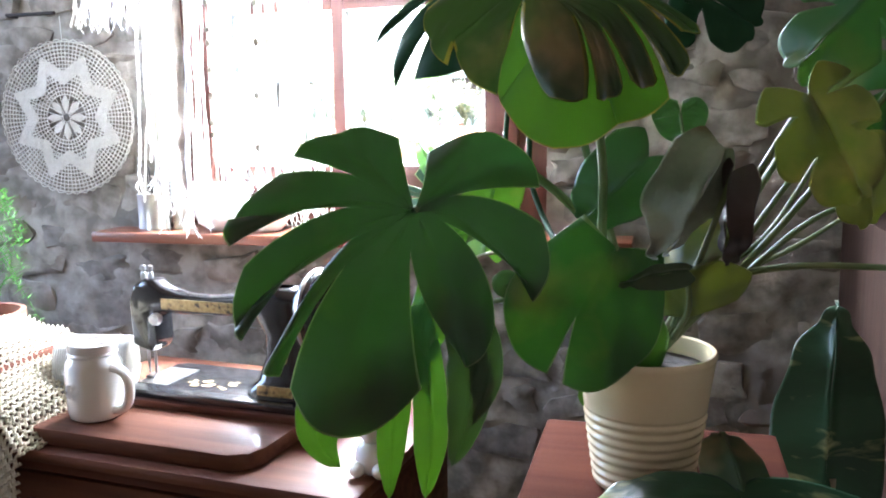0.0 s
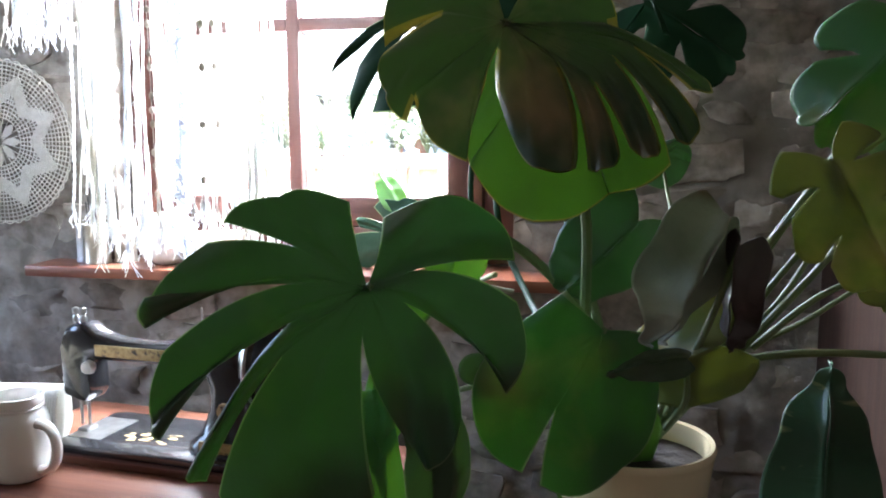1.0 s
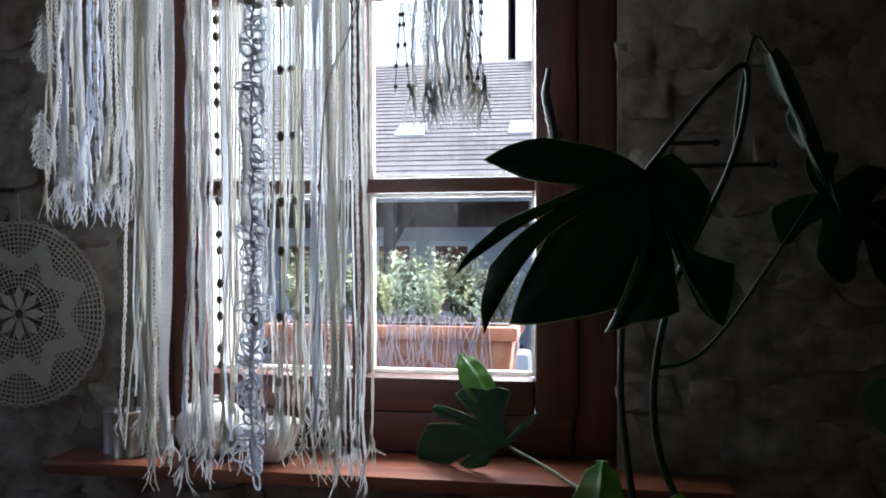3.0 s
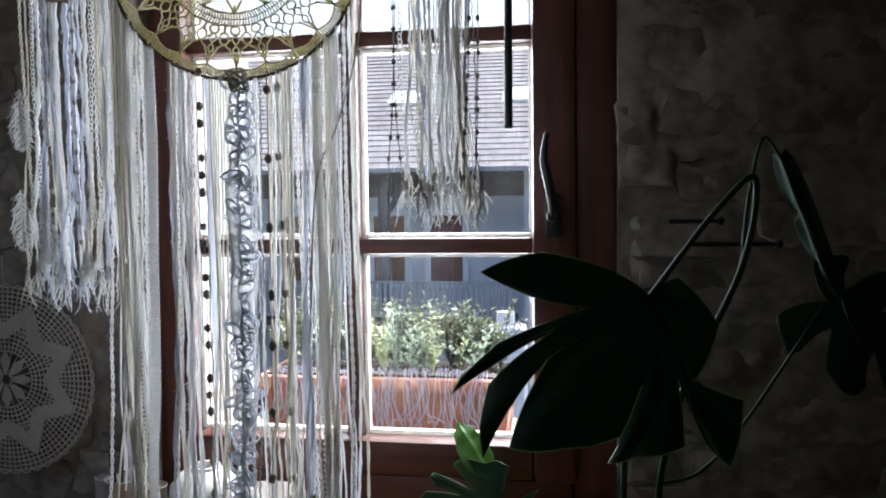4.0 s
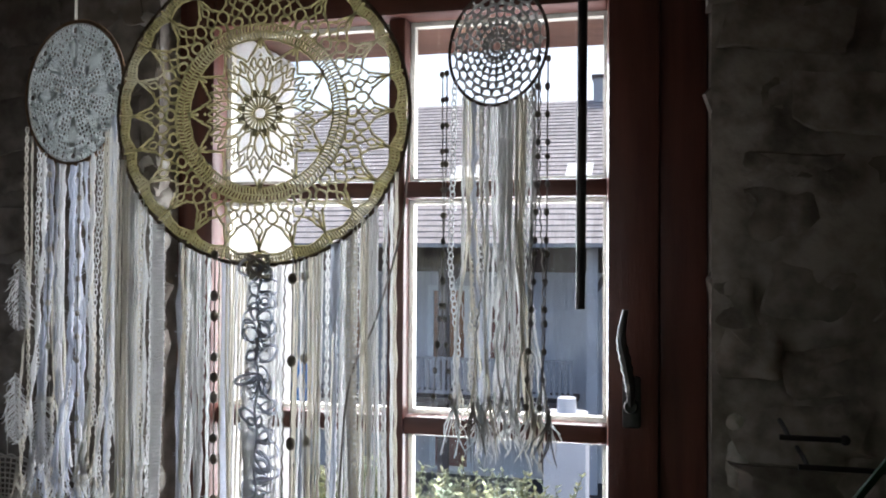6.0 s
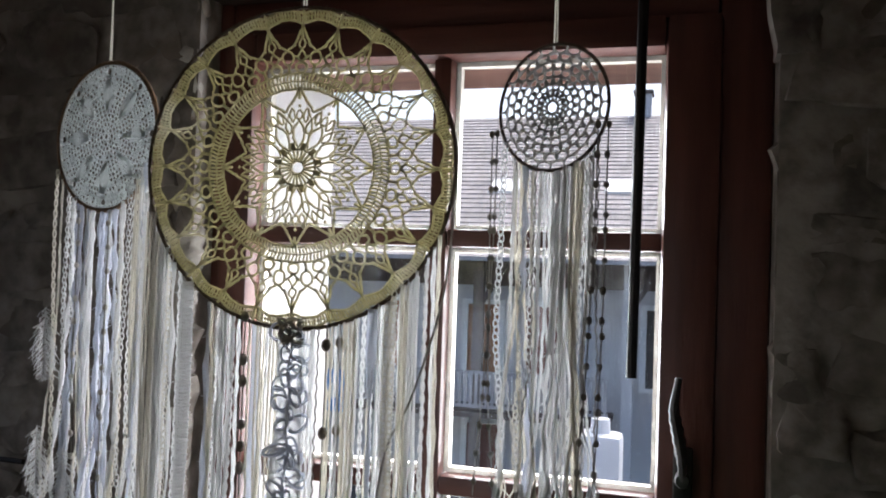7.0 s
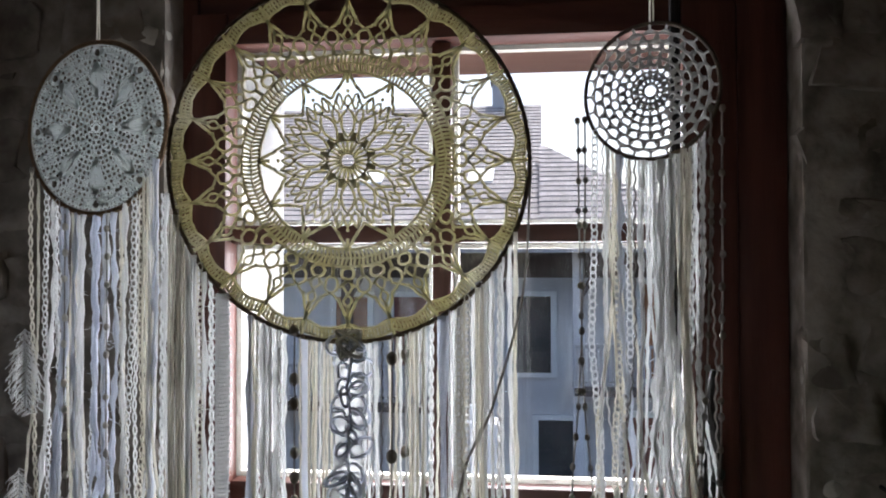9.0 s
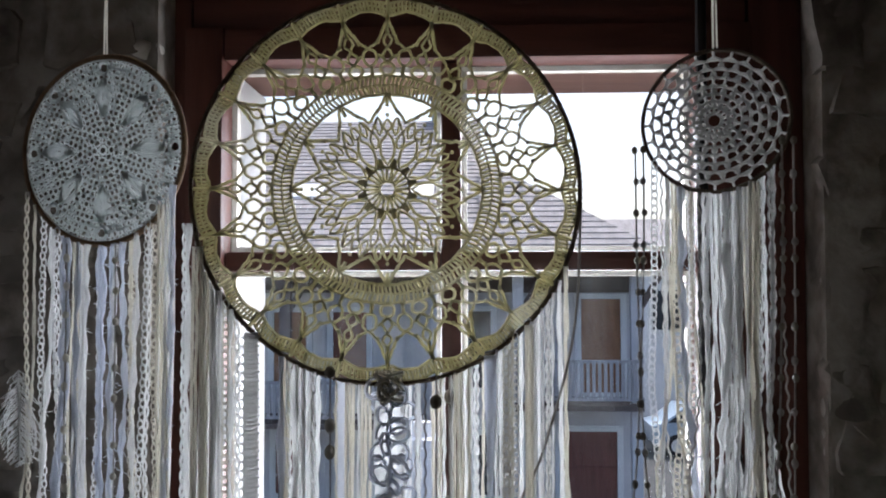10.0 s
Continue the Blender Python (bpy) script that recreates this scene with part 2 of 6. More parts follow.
def wall_with_opening(name, label, along, at, thick, span, opening):
    """A plastered wall across the room, with one window opening."""
    a0, a1 = span
    o0, o1, z0, z1 = opening
    gg = Geo()
    for lo, hi, lo_z, hi_z in ((a0, o0, 0, 2.62), (o1, a1, 0, 2.62), (o0, o1, 0, z0), (o0, o1, z1, 2.62)):
        if along == "y":
            gg.box((at, lo, lo_z), (at + thick, hi, hi_z))
        else:
            gg.box((lo, at, lo_z), (hi, at + thick, hi_z))
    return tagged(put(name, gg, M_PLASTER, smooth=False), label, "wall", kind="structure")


wall_with_opening("wall_west", "unseen plastered side wall with a window opening, darkened against bounce", "y", -1.46, 0.2, (-3.4, WALL_Y), (-1.0, -0.42, 0.95, 2.05))
wall_with_opening("wall_south", "unseen plastered back wall with a doorway, darkened against bounce", "x", -3.4, 0.2, (-1.75, 1.95), (-0.4, 0.5, 0.0, 2.05))
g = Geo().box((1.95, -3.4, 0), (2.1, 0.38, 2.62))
tagged(put("wall_east", g, M_PLASTER, smooth=False), "unseen plastered side wall, darkened against bounce", "wall", kind="structure")
g = Geo().box((-1.95, -3.4, -0.1), (1.95, WALL_Y, 0.0))
tagged(put("floor", g, M_FLOOR, smooth=False), "brown wooden board floor", "floor", kind="structure")
g = Geo().box((-2.1, -3.4, 2.5), (2.1, 0.38, 2.62))
tagged(put("ceiling", g, M_CEIL, smooth=False), "dark brown boarded ceiling", "ceiling", kind="structure")
g = Geo().box((-0.4, -3.4, 0.0), (0.5, -3.36, 2.05))
tagged(put("door_1", g, M_CAB_DK, bevel=0.004), "closed dark brown wooden door", "door", kind="structure")

# the timber lintel over the window and the beam the ornaments hang from
g = Geo().box((OPEN_X0 - 0.03, WALL_Y - 0.012, 2.155), (OPEN_X1 + 0.05, 0.05, 2.36))
tagged(put("lintel", g, M_LINTEL, bevel=0.008), "dark old timber lintel over the window", "lintel", kind="structure")
g = Geo().box((-1.75, -0.45, 2.38), (1.95, -0.33, 2.502))
tagged(put("ceiling_beam", g, M_LINTEL, bevel=0.012), "dark old wooden ceiling beam", "beam", kind="structure")

# outer jambs, soffit and sill
for x0, x1 in ((OPEN_X0, -0.345), (0.415, OPEN_X1)):
    g = Geo().box((x0, 0.055, 1.05), (x1, 0.379, 2.1))
    tagged(put("outer_jamb", g, M_PLASTER_OUT, smooth=False), "white rendered outer window jamb", "jamb", kind="structure")
M_SOFFIT = mat("reddish_soffit_boards", (0.22, 0.115, 0.085), (0.16, 0.085, 0.065), 9, 0.6, stretch=(0.5, 8, 1))
g = Geo().box((OPEN_X0, 0.056, 2.105), (OPEN_X1, 0.379, 2.2))
tagged(put("soffit", g, M_SOFFIT, smooth=False), "reddish brown boards above the window outside", "soffit", kind="structure")
M_OUTSILL = mat("outer_stone_sill", (0.5, 0.49, 0.46), (0.38, 0.37, 0.35), 20, 0.85, bump=0.5)
g = Geo().box((OPEN_X0, 0.056, OPEN_Z0), (OPEN_X1, 0.47, 1.045))
tagged(put("outer_sill", g, M_OUTSILL, bevel=0.006), "pale stone window sill outside", "sill", kind="structure")

# ---- the window ----
window_1 = thing("window_1", label="red-brown stained wooden casement window with six panes", category="window", kind="structure")


def rail(name, lo, hi, level, bevel=0.006):
    return put(name, Geo().box(lo, hi), M_WOOD_WIN_H if level else M_WOOD_WIN, window_1, bevel=bevel)


PX = ((-0.297, -0.020), (0.006, 0.300))
PZ = ((1.130, 1.446), (1.472, 1.792), (1.817, 2.060))
# fixed frame
rail("frame_post", (OPEN_X0, -0.022, 0.9998), (-0.342, 0.054, 2.155), False)
rail("frame_post", (0.366, -0.022, 0.9998), (OPEN_X1, 0.054, 2.155), False, 0.01)
rail("frame_head", (-0.341, -0.0215, 2.100), (0.365, 0.0535, 2.1545), True)
rail("frame_foot", (-0.341, -0.03, 0.9995), (0.365, 0.0535, 1.071), True, 0.012)
# opening sash
rail("sash_stile", (-0.3475, -0.034, 1.0665), (-0.297, 0.030, 2.1045), False)
rail("sash_stile", (0.300, -0.034, 1.0665), (0.3715, 0.030, 2.1045), False, 0.012)
rail("sash_rail", (-0.2965, -0.033, 2.060), (0.2995, 0.030, 2.103), True)
rail("sash_rail", (-0.2965, -0.033, 1.069), (0.2995, 0.030, 1.130), True, 0.012)
rail("glazing_bar", (-0.020, -0.018, 1.131), (0.006, 0.020, 2.059), False, 0.004)
for x0, x1 in PX:
    for z0, z1 in ((1.446, 1.472), (1.792, 1.817)):
        rail("glazing_bar", (x0 + 0.0005, -0.0175, z0), (x1 - 0.0005, 0.0195, z1), True, 0.004)
# Bead colour is pale to stand for daylight on the outer wood edges.
M_LIT_EDGE = mat("lit_edge_glazing_bead", (0.62, 0.58, 0.52), (0.5, 0.45, 0.39), 60, 0.8, bump=0.4)
for x0, x1 in PX:
    for z0, z1 in PZ:
        ob = put("pane", Geo().box((x0 + 0.001, 0.006, z0 + 0.001), (x1 - 0.001, 0.010, z1 - 0.001)), M_GLASS, window_1, "clear glass pane", smooth=False)
        ob.visible_shadow = False
        g = Geo()
        for lo, hi in (((x0, z0), (x0 + 0.007, z1)), ((x1 - 0.007, z0), (x1, z1)), ((x0 + 0.007, z0), (x1 - 0.007, z0 + 0.007)), ((x0 + 0.007, z1 - 0.007), (x1 - 0.007, z1))):
            g.box((lo[0], 0.0105, lo[1]), (hi[0], 0.026, hi[1]))
        put("glazing_bead", g, M_LIT_EDGE, window_1, "outer glazing bead, pale tone standing for lit wood", smooth=False)

# twisted lever handle on the stile
handle = put("handle", Geo().box((0.322, -0.042, 1.475), (0.346, -0.034, 1.545)), M_BRONZE, window_1, "dark pewter window handle with a twisted lever", bevel=0.004)
put("pivot", Geo().lathe([(0.0, -0.03), (0.008, -0.03), (0.010, -0.024), (0.009, 0.0)], 14, (0.334, -0.040, 1.508), axis="y"), M_BRONZE, handle)
g = Geo()
line = curve_points([(0.334, -0.066, 1.508), (0.333, -0.072, 1.535), (0.327, -0.080, 1.57), (0.322, -0.086, 1.60), (0.327, -0.088, 1.637)], 10)
g.tube(line, lambda s: 0.0042 + 0.0042 * math.sin(math.pi * min(1, s * 1.05)) * (0.82 + 0.18 * math.cos(s * 60)), 8)
put("lever", g, M_BRONZE, handle)

# inner sill
g = Geo().box((-0.508, -0.182, 0.978), (0.60, -0.0305, 1.0))
sill = tagged(put("window_sill", g, M_SILL, bevel=0.005), "red-brown varnished wooden window sill", "window sill", kind="structure")

# ragged lime plaster where the stone meets the window
# Plaster made paler to stand for window light catching the ragged edge.
M_EDGE_LIT = mat("ragged_lime_plaster_lit", (0.55, 0.52, 0.46), (0.32, 0.29, 0.245), 26, 0.9, bump=1.0, bump_scale=70, c3=(0.22, 0.17, 0.13), c3_scale=9)
for name, x0, lo, hi in (("plaster_edge", 0.456, 1.02, 2.3), ("plaster_edge", -0.385, 1.02, 2.15)):
    pts, radii = [], []
    n = 260
    for k in range(n + 1):
        z = lo + (hi - lo) * k / n
        pts.append((x0 + 0.004 + 0.012 * noise.noise((x0, 0.2, z * 9)) + 0.006 * noise.noise((x0, 1.2, z * 31)), WALL_Y + 0.013 - 0.008 * noise.noise((x0, 3.0, z * 14)), z))
        radii.append(0.018 + 0.008 * noise.noise((x0, 5.0, z * 17)) + 0.007 * noise.noise((x0, 7.0, z * 60)))
    g = Geo().tube(pts, lambda s: radii[min(n, int(s * n + 0.5))], 14)
    tagged(put(name, g, M_EDGE_LIT), "ragged lime plaster beside the window opening, pale as if window-lit", "plaster edge", kind="structure")


# ---- the street outside ----
def far(x, y, z):
    """The street lies twice as far off as its plan was drawn."""
    return (0.2 + 2 * (x - 0.2), -1.2 + 2 * (y + 1.2), 1.7 + 2 * (z - 1.7))


def far_box(geo, lo, hi):
    return geo.box(far(*lo), far(*hi))


M_FACADE = mat("grey_old_render", (0.62, 0.61, 0.62), (0.5, 0.49, 0.5), 0.7, 0.9, bump=0.4, bump_scale=8, c3=(0.68, 0.67, 0.66), c3_scale=0.3)
M_TILE = mat("weathered_grey_roof_tiles", (0.30, 0.27, 0.265), (0.22, 0.20, 0.195), 1.5, 0.8, bump=0.5, bump_scale=6, stretch=(2.5, 0.5, 0.5), piece=0.12)
M_TIMBER = mat("weathered_brown_timber", (0.15, 0.115, 0.10), (0.10, 0.08, 0.07), 2, 0.8, stretch=(3, 3, 0.4))
M_SHUTTER = mat("orange_brown_shutter", (0.30, 0.135, 0.06), (0.23, 0.10, 0.045), 3, 0.6, stretch=(4, 4, 0.5))
M_REDDOOR = mat("red_brown_gate_boards", (0.20, 0.075, 0.055), (0.15, 0.055, 0.042), 3, 0.6, stretch=(5, 5, 0.4))
M_ASPHALT = mat("asphalt", (0.06, 0.06, 0.062), (0.045, 0.045, 0.048), 3, 0.9, bump=0.4, bump_scale=60)
M_WHITE_PAINT = mat("white_paint", (0.78, 0.78, 0.77), (0.7, 0.7, 0.69), 2, 0.7, bump=0.1)
M_DARKGLASS = mat("dark_window_glass", (0.03, 0.035, 0.04), (0.05, 0.055, 0.06), 1, 0.08, bump=0.0)
M_RAIL = mat("grey_balcony_wood", (0.42, 0.40, 0.40), (0.32, 0.31, 0.31), 2, 0.8, stretch=(3, 3, 0.4))

g = Geo().sheet(40, 40, lambda u, v: (-300 + 600 * u, 0.6 + 500 * v, -3.4 + 0.02 * noise.noise((u * 90, v * 90, 0))))
tagged(put("ground", g, M_ASPHALT), "grey asphalt street below the window", "road", kind="structure")

house = thing("house", far(-2, 9, 0), label="old grey rendered farmhouse with tiled roof and timber balconies", category="house")
H0 = Matrix.Translation(house.location).inverted()


def hput(name, geo, material, label="", parent=None, smooth=False, bevel=0.0):
    ob = put(name, geo, material, parent or house, label, smooth=smooth, bevel=bevel)
    if parent is None:
        ob.matrix_parent_inverse = H0
    return ob


hput("wall", far_box(Geo(), (-9, 9.0, -0.85), (1.95, 12.5, 2.3)), M_FACADE)
# Timber-brown strip put in for the shadow band below the eaves.
hput("upper_wall", far_box(Geo(), (-9, 8.99, 1.62), (1.96, 9.0, 2.2)), M_TIMBER, "dark brown strip standing for the shadow under the eaves")
hput("roof_boards", Geo().add([far(-9, 8.25, 1.93), far(0.1, 8.25, 1.93), far(0.1, 13, 4.42), far(-9, 13, 4.42), far(-9, 13, 1.9), far(0.1, 13, 1.9)],
                              [(0, 1, 2, 3), (3, 2, 5, 4), (1, 5, 2)]), M_TIMBER)
g = Geo()
for k in range(34):
    f0, f1 = k / 34, (k + 1.15) / 34
    y0, z0, y1, z1 = 8.15 + 4.85 * f0, 1.93 + 2.5 * f0, 8.15 + 4.85 * f1, 1.93 + 2.5 * f1
    tiles = Geo()
    n = 60
    for i in range(n):
        a, b = -9 + 9.15 * i / n, -9 + 9.15 * (i + 0.985) / n
        d = 0.004 * ((i * 7 + k * 3) % 5 - 2) / 2
        tiles.add([far(a, y0 + d, z0 + 0.02), far(b, y0 + d, z0 + 0.02), far(b, y1, z1 + 0.006), far(a, y1, z1 + 0.006), far(a, y0 + d, z0 - 0.008), far(b, y0 + d, z0 - 0.008)],
                  [(0, 1, 2, 3), (4, 5, 1, 0)])
    hput("tile_course", tiles, M_TILE)
# lower hipped end
g = Geo()
for k in range(20):
    f0, f1 = k / 20, (k + 1.15) / 20
    e0, e1 = (8.15, 1.93), (10.75, 3.42)
    y0, z0 = e0[0] + (e1[0] - e0[0]) * f0, e0[1] + (e1[1] - e0[1]) * f0
    y1, z1 = e0[0] + (e1[0] - e0[0]) * f1, e0[1] + (e1[1] - e0[1]) * f1
    xr0, xr1 = 2.4 - 2.2 * f0, 2.4 - 2.2 * min(f1, 1)
    hput("tile_course", Geo().add([far(0.12, y0, z0 + 0.02), far(xr0, y0, z0 + 0.02), far(xr1, y1, z1 + 0.006), far(0.12, y1, z1 + 0.006), far(0.12, y0, z0 - 0.008), far(xr0, y0, z0 - 0.008)],
                                  [(0, 1, 2, 3), (4, 5, 1, 0)]), M_TILE)
hput("hip_end", Geo().add([far(2.4, 8.15, 1.93), far(2.4, 13.3, 1.93), far(0.2, 10.75, 3.42)], [(0, 1, 2)]), M_TILE)
hput("gutter", far_box(Geo(), (-9, 8.07, 1.90), (2.42, 8.15, 1.945)), M_RAIL, "grey rain gutter")
chimney = hput("chimney", far_box(Geo(), (-0.66, 12.9, 4.2), (-0.40, 13.2, 4.78)), M_FACADE)
hput("chimney_cap", far_box(Geo(), (-0.69, 12.87, 4.78), (-0.37, 13.23, 4.84)), M_TIMBER)
slope = lambda y: 1.93 + 2.5 * (y - 8.15) / 4.85
for x0, x1 in ((-2.36, -1.95), (-0.82, -0.48)):
    hput("skylight", Geo().add([far(x0, 9.9, slope(9.9) + 0.04), far(x1, 9.9, slope(9.9) + 0.04), far(x1, 10.3, slope(10.3) + 0.04), far(x0, 10.3, slope(10.3) + 0.04),
                                far(x0, 9.9, slope(9.9) - 0.03), far(x1, 9.9, slope(9.9) - 0.03)], [(0, 1, 2, 3), (4, 5, 1, 0)]), M_WHITE_PAINT, "pale roof window")


def facade_window(x0, x1, z0, z1, material, label):
    ob = hput("window", far_box(Geo(), (x0, 8.965, z0), (x1, 8.998, z1)), material, label)
    fr = Geo()
    for lo, hi in (((x0 - 0.07, z0 - 0.05), (x0, z1 + 0.06)), ((x1, z0 - 0.05), (x1 + 0.07, z1 + 0.06)), ((x0, z1), (x1, z1 + 0.06)), ((x0, z0 - 0.05), (x1, z0))):
        far_box(fr, (lo[0], 8.94, lo[1]), (hi[0], 8.997, hi[1]))
    f = put("surround", fr, M_WHITE_PAINT, ob, "white painted surround", smooth=False)
    s = put("rail", far_box(Geo(), (x0, 8.95, (z0 + z1) / 2 - 0.01), (x1, 8.964, (z0 + z1) / 2 + 0.01)), material, ob, smooth=False)
    for o in (f, s):
        o.matrix_parent_inverse = Matrix()
    return ob


for x0, x1, z0, z1, m, lab in ((-2.33, -1.94, 0.55, 1.39, M_SHUTTER, "closed orange-brown shutters"), (-1.62, -1.22, 0.55, 1.39, M_REDDOOR, "closed red-brown shutters"),
                               (1.31, 1.77, 0.45, 1.545, M_SHUTTER, "closed orange-brown balcony door"), (-3.5, -3.1, 0.55, 1.39, M_SHUTTER, "closed orange-brown shutters"),
                               (-0.2, 0.25, 0.5, 1.4, M_DARKGLASS, "dark window"), (-4.9, -4.5, 0.55, 1.39, M_REDDOOR, "closed red-brown shutters"),
                               (-1.0, -0.68, -0.75, -0.08, M_REDDOOR, "closed red-brown door"), (-2.3, -1.9, -0.75, -0.05, M_REDDOOR, "closed red-brown door"),
                               (1.07, 1.72, -0.84, 0.0, M_REDDOOR, "closed red-brown gate"), (0.1, 0.6, -0.75, -0.05, M_DARKGLASS, "dark window")):
    facade_window(x0, x1, z0, z1, m, lab)


def balcony(x0, x1, floor, top):
    ob = hput("balcony", far_box(Geo(), (x0, 8.22, floor - 0.06), (x1, 8.99, floor)), M_TIMBER, "grey weathered wooden balcony")
    bars = int((x1 - x0) / 0.062)
    for a in ((floor + 0.05), top - 0.03):
        put("handrail", far_box(Geo(), (x0, 8.22, a), (x1, 8.25, a + 0.035)), M_RAIL, ob, smooth=False)
    bar = Geo().box((-0.036, -0.02, 2 * (floor + 0.086 - 1.7)), (0.036, 0.02, 2 * (top - 0.031 - 1.7))).mesh("baluster", False)
    bar.materials.append(M_RAIL)
    for i in range(bars):
        o = put("baluster", bar, M_RAIL, ob)
        fx = far(x0 + (i + 0.5) * (x1 - x0) / bars, 8.235, 1.7)
        o.location = (fx[0], fx[1], 1.7)
    return ob


balcony(-5.0, -0.55, 0.19, 0.65)
balcony(0.5, 1.9, 0.40, 0.89)
for x in (-4.6, -2.08, -0.37, 0.55, 1.86):
    p = hput("post", far_box(Geo(), (x - 0.06, 8.42, -0.84), (x + 0.06, 8.52, 1.95)), M_TIMBER if x < -1 else M_FACADE, "timber post" if x < -1 else "pale grey post")
    put("brace", Geo().add([far(x - 0.03, 8.45, 1.35), far(x + 0.03, 8.45, 1.35), far(x + 0.36, 8.45, 1.9), far(x + 0.27, 8.45, 1.9),
                            far(x - 0.03, 8.5, 1.35), far(x + 0.03, 8.5, 1.35), far(x + 0.36, 8.5, 1.9), far(x + 0.27, 8.5, 1.9)],
                           [(0, 1, 2, 3), (7, 6, 5, 4), (0, 4, 5, 1), (1, 5, 6, 2), (3, 2, 6, 7), (0, 3, 7, 4)]), M_TIMBER, p, smooth=False)

barn = thing("barn", far(4.5, 15, 0), label="white rendered building farther down the street", category="house")
for nm, gg, mm in (("wall", far_box(Geo(), (2.6, 14.2, -0.85), (9, 17, 2.1)), M_WHITE_PAINT),
                   ("roof", Geo().add([far(2.4, 14.0, 2.05), far(9.2, 14.0, 2.05), far(9.2, 16, 3.0), far(2.4, 16, 3.0)], [(0, 1, 2, 3)]), M_TILE)):
    ob = put(nm, gg, mm, barn, smooth=False)
    ob.matrix_parent_inverse = Matrix.Translation(barn.location).inverted()
for x in (3.2, 4.4):
    ob = put("window", far_box(Geo(), (x, 14.15, 0.9), (x + 0.5, 14.2, 1.6)), M_DARKGLASS, barn, smooth=False)
    ob.matrix_parent_inverse = Matrix.Translation(barn.location).inverted()

# a parked car at the end of the yard
car = thing("car", (7.2, 25.5, -3.4), 0, "pale blue parked car in front of the white building", "car")
M_CAR = mat("pale_blue_car_paint", (0.42, 0.52, 0.62), (0.38, 0.48, 0.58), 2, 0.25, bump=0, coat=0.8)
M_TYRE = mat("black_tyre", (0.02, 0.02, 0.02), (0.03, 0.03, 0.03), 20, 0.9)
g = Geo().prism([(-2.0, 0.35), (2.0, 0.35), (2.05, 0.75), (1.9, 0.9), (1.0, 0.98), (0.55, 1.42), (-1.1, 1.45), (-1.75, 0.98), (-2.05, 0.9)], "y", -0.8, 0.8)
put("body", g, M_CAR, car, bevel=0.06)
g = Geo().prism([(0.95, 1.0), (0.52, 1.38), (-1.05, 1.4), (-1.6, 1.0)], "y", -0.815, 0.815)
put("side_window", g, M_DARKGLASS, car, bevel=0.02)
for x in (-1.3, 1.3):
    for y in (-0.78, 0.78):
        w = put("wheel", Geo().lathe([(0, -0.1), (0.3, -0.1), (0.33, -0.05), (0.33, 0.05), (0.3, 0.1), (0, 0.1)], 20, axis="y"), M_TYRE, car)
        w.location = (x, y, 0.33)
        put("rim", Geo().lathe([(0, -0.115), (0.2, -0.11), (0.21, -0.08)], 16, axis="y"), M_WHITE_PAINT, w)

# ---- terracotta window box outside ----
M_TERRA = mat("terracotta", (0.36, 0.16, 0.10), (0.29, 0.125, 0.08), 30, 0.85, bump=0.3, c3=(0.45, 0.27, 0.19), c3_scale=12)
M_SOIL = mat("soil", (0.05, 0.035, 0.025), (0.03, 0.02, 0.015), 60, 1.0, bump=1.0)
M_HERB = mat("grey_green_herb", (0.20, 0.235, 0.17), (0.13, 0.16, 0.11), 60, 0.7, translucent=0.4, piece=0.3)
M_HERB2 = mat("yellow_green_herb", (0.33, 0.34, 0.19), (0.22, 0.25, 0.13), 60, 0.7, translucent=0.4, piece=0.3)
M_LILAC = mat("dry_lilac_flower_spikes", (0.40, 0.36, 0.43), (0.30, 0.27, 0.32), 60, 0.8, translucent=0.35)
box = thing("window_box", (0.005, 0.22, 1.06), 0, "terracotta window box planted with grey-green herbs", "planter")
g = Geo()
g.prism([(-0.225, -0.03), (0.225, -0.03), (0.243, 0.115), (-0.243, 0.115)], "y", -0.075, 0.075)
put("trough", g, M_TERRA, box, bevel=0.006)
put("rim", Geo().box((-0.252, -0.088, 0.112), (0.252, 0.088, 0.140)), M_TERRA, box, bevel=0.008)
put("soil", Geo().box((-0.235, -0.07, 0.1395), (0.235, 0.07, 0.1435)), M_SOIL, box)
rh = random.Random(3)
for k in range(26):
    x, y = -0.205 + 0.41 * k / 25 + rh.uniform(-0.01, 0.01), rh.uniform(-0.05, 0.05)
    g = Geo()
    for s in range(12):
        a, lean, high = rh.uniform(0, 6.28), rh.uniform(0.01, 0.06), rh.uniform(0.05, 0.14)
        tip = (lean * math.cos(a), lean * math.sin(a), high)
        pts = curve_points([(0, 0, 0), (tip[0] * 0.4, tip[1] * 0.4, high * 0.55), tip], 5)
        g.tube(pts, 0.0012, 4, r_end=0.0006)
        for q in pts[2:]:
            for w in range(3):
                b = rh.uniform(0, 6.28)
                l = rh.uniform(0.008, 0.02)
                d = Vector((math.cos(b), math.sin(b), rh.uniform(0.2, 1.0))).normalized() * l
                side = Vector((-math.sin(b), math.cos(b), 0)) * 0.0028
                o = Vector(q)
                g.add([o, o + d * 0.5 + side, o + d, o + d * 0.5 - side], [(0, 1, 2, 3)])
    p = put("herb", g, M_HERB2 if k % 3 == 0 or k < 8 and k % 2 else M_HERB, box, smooth=False)
    p.location = (x, y, 0.143)
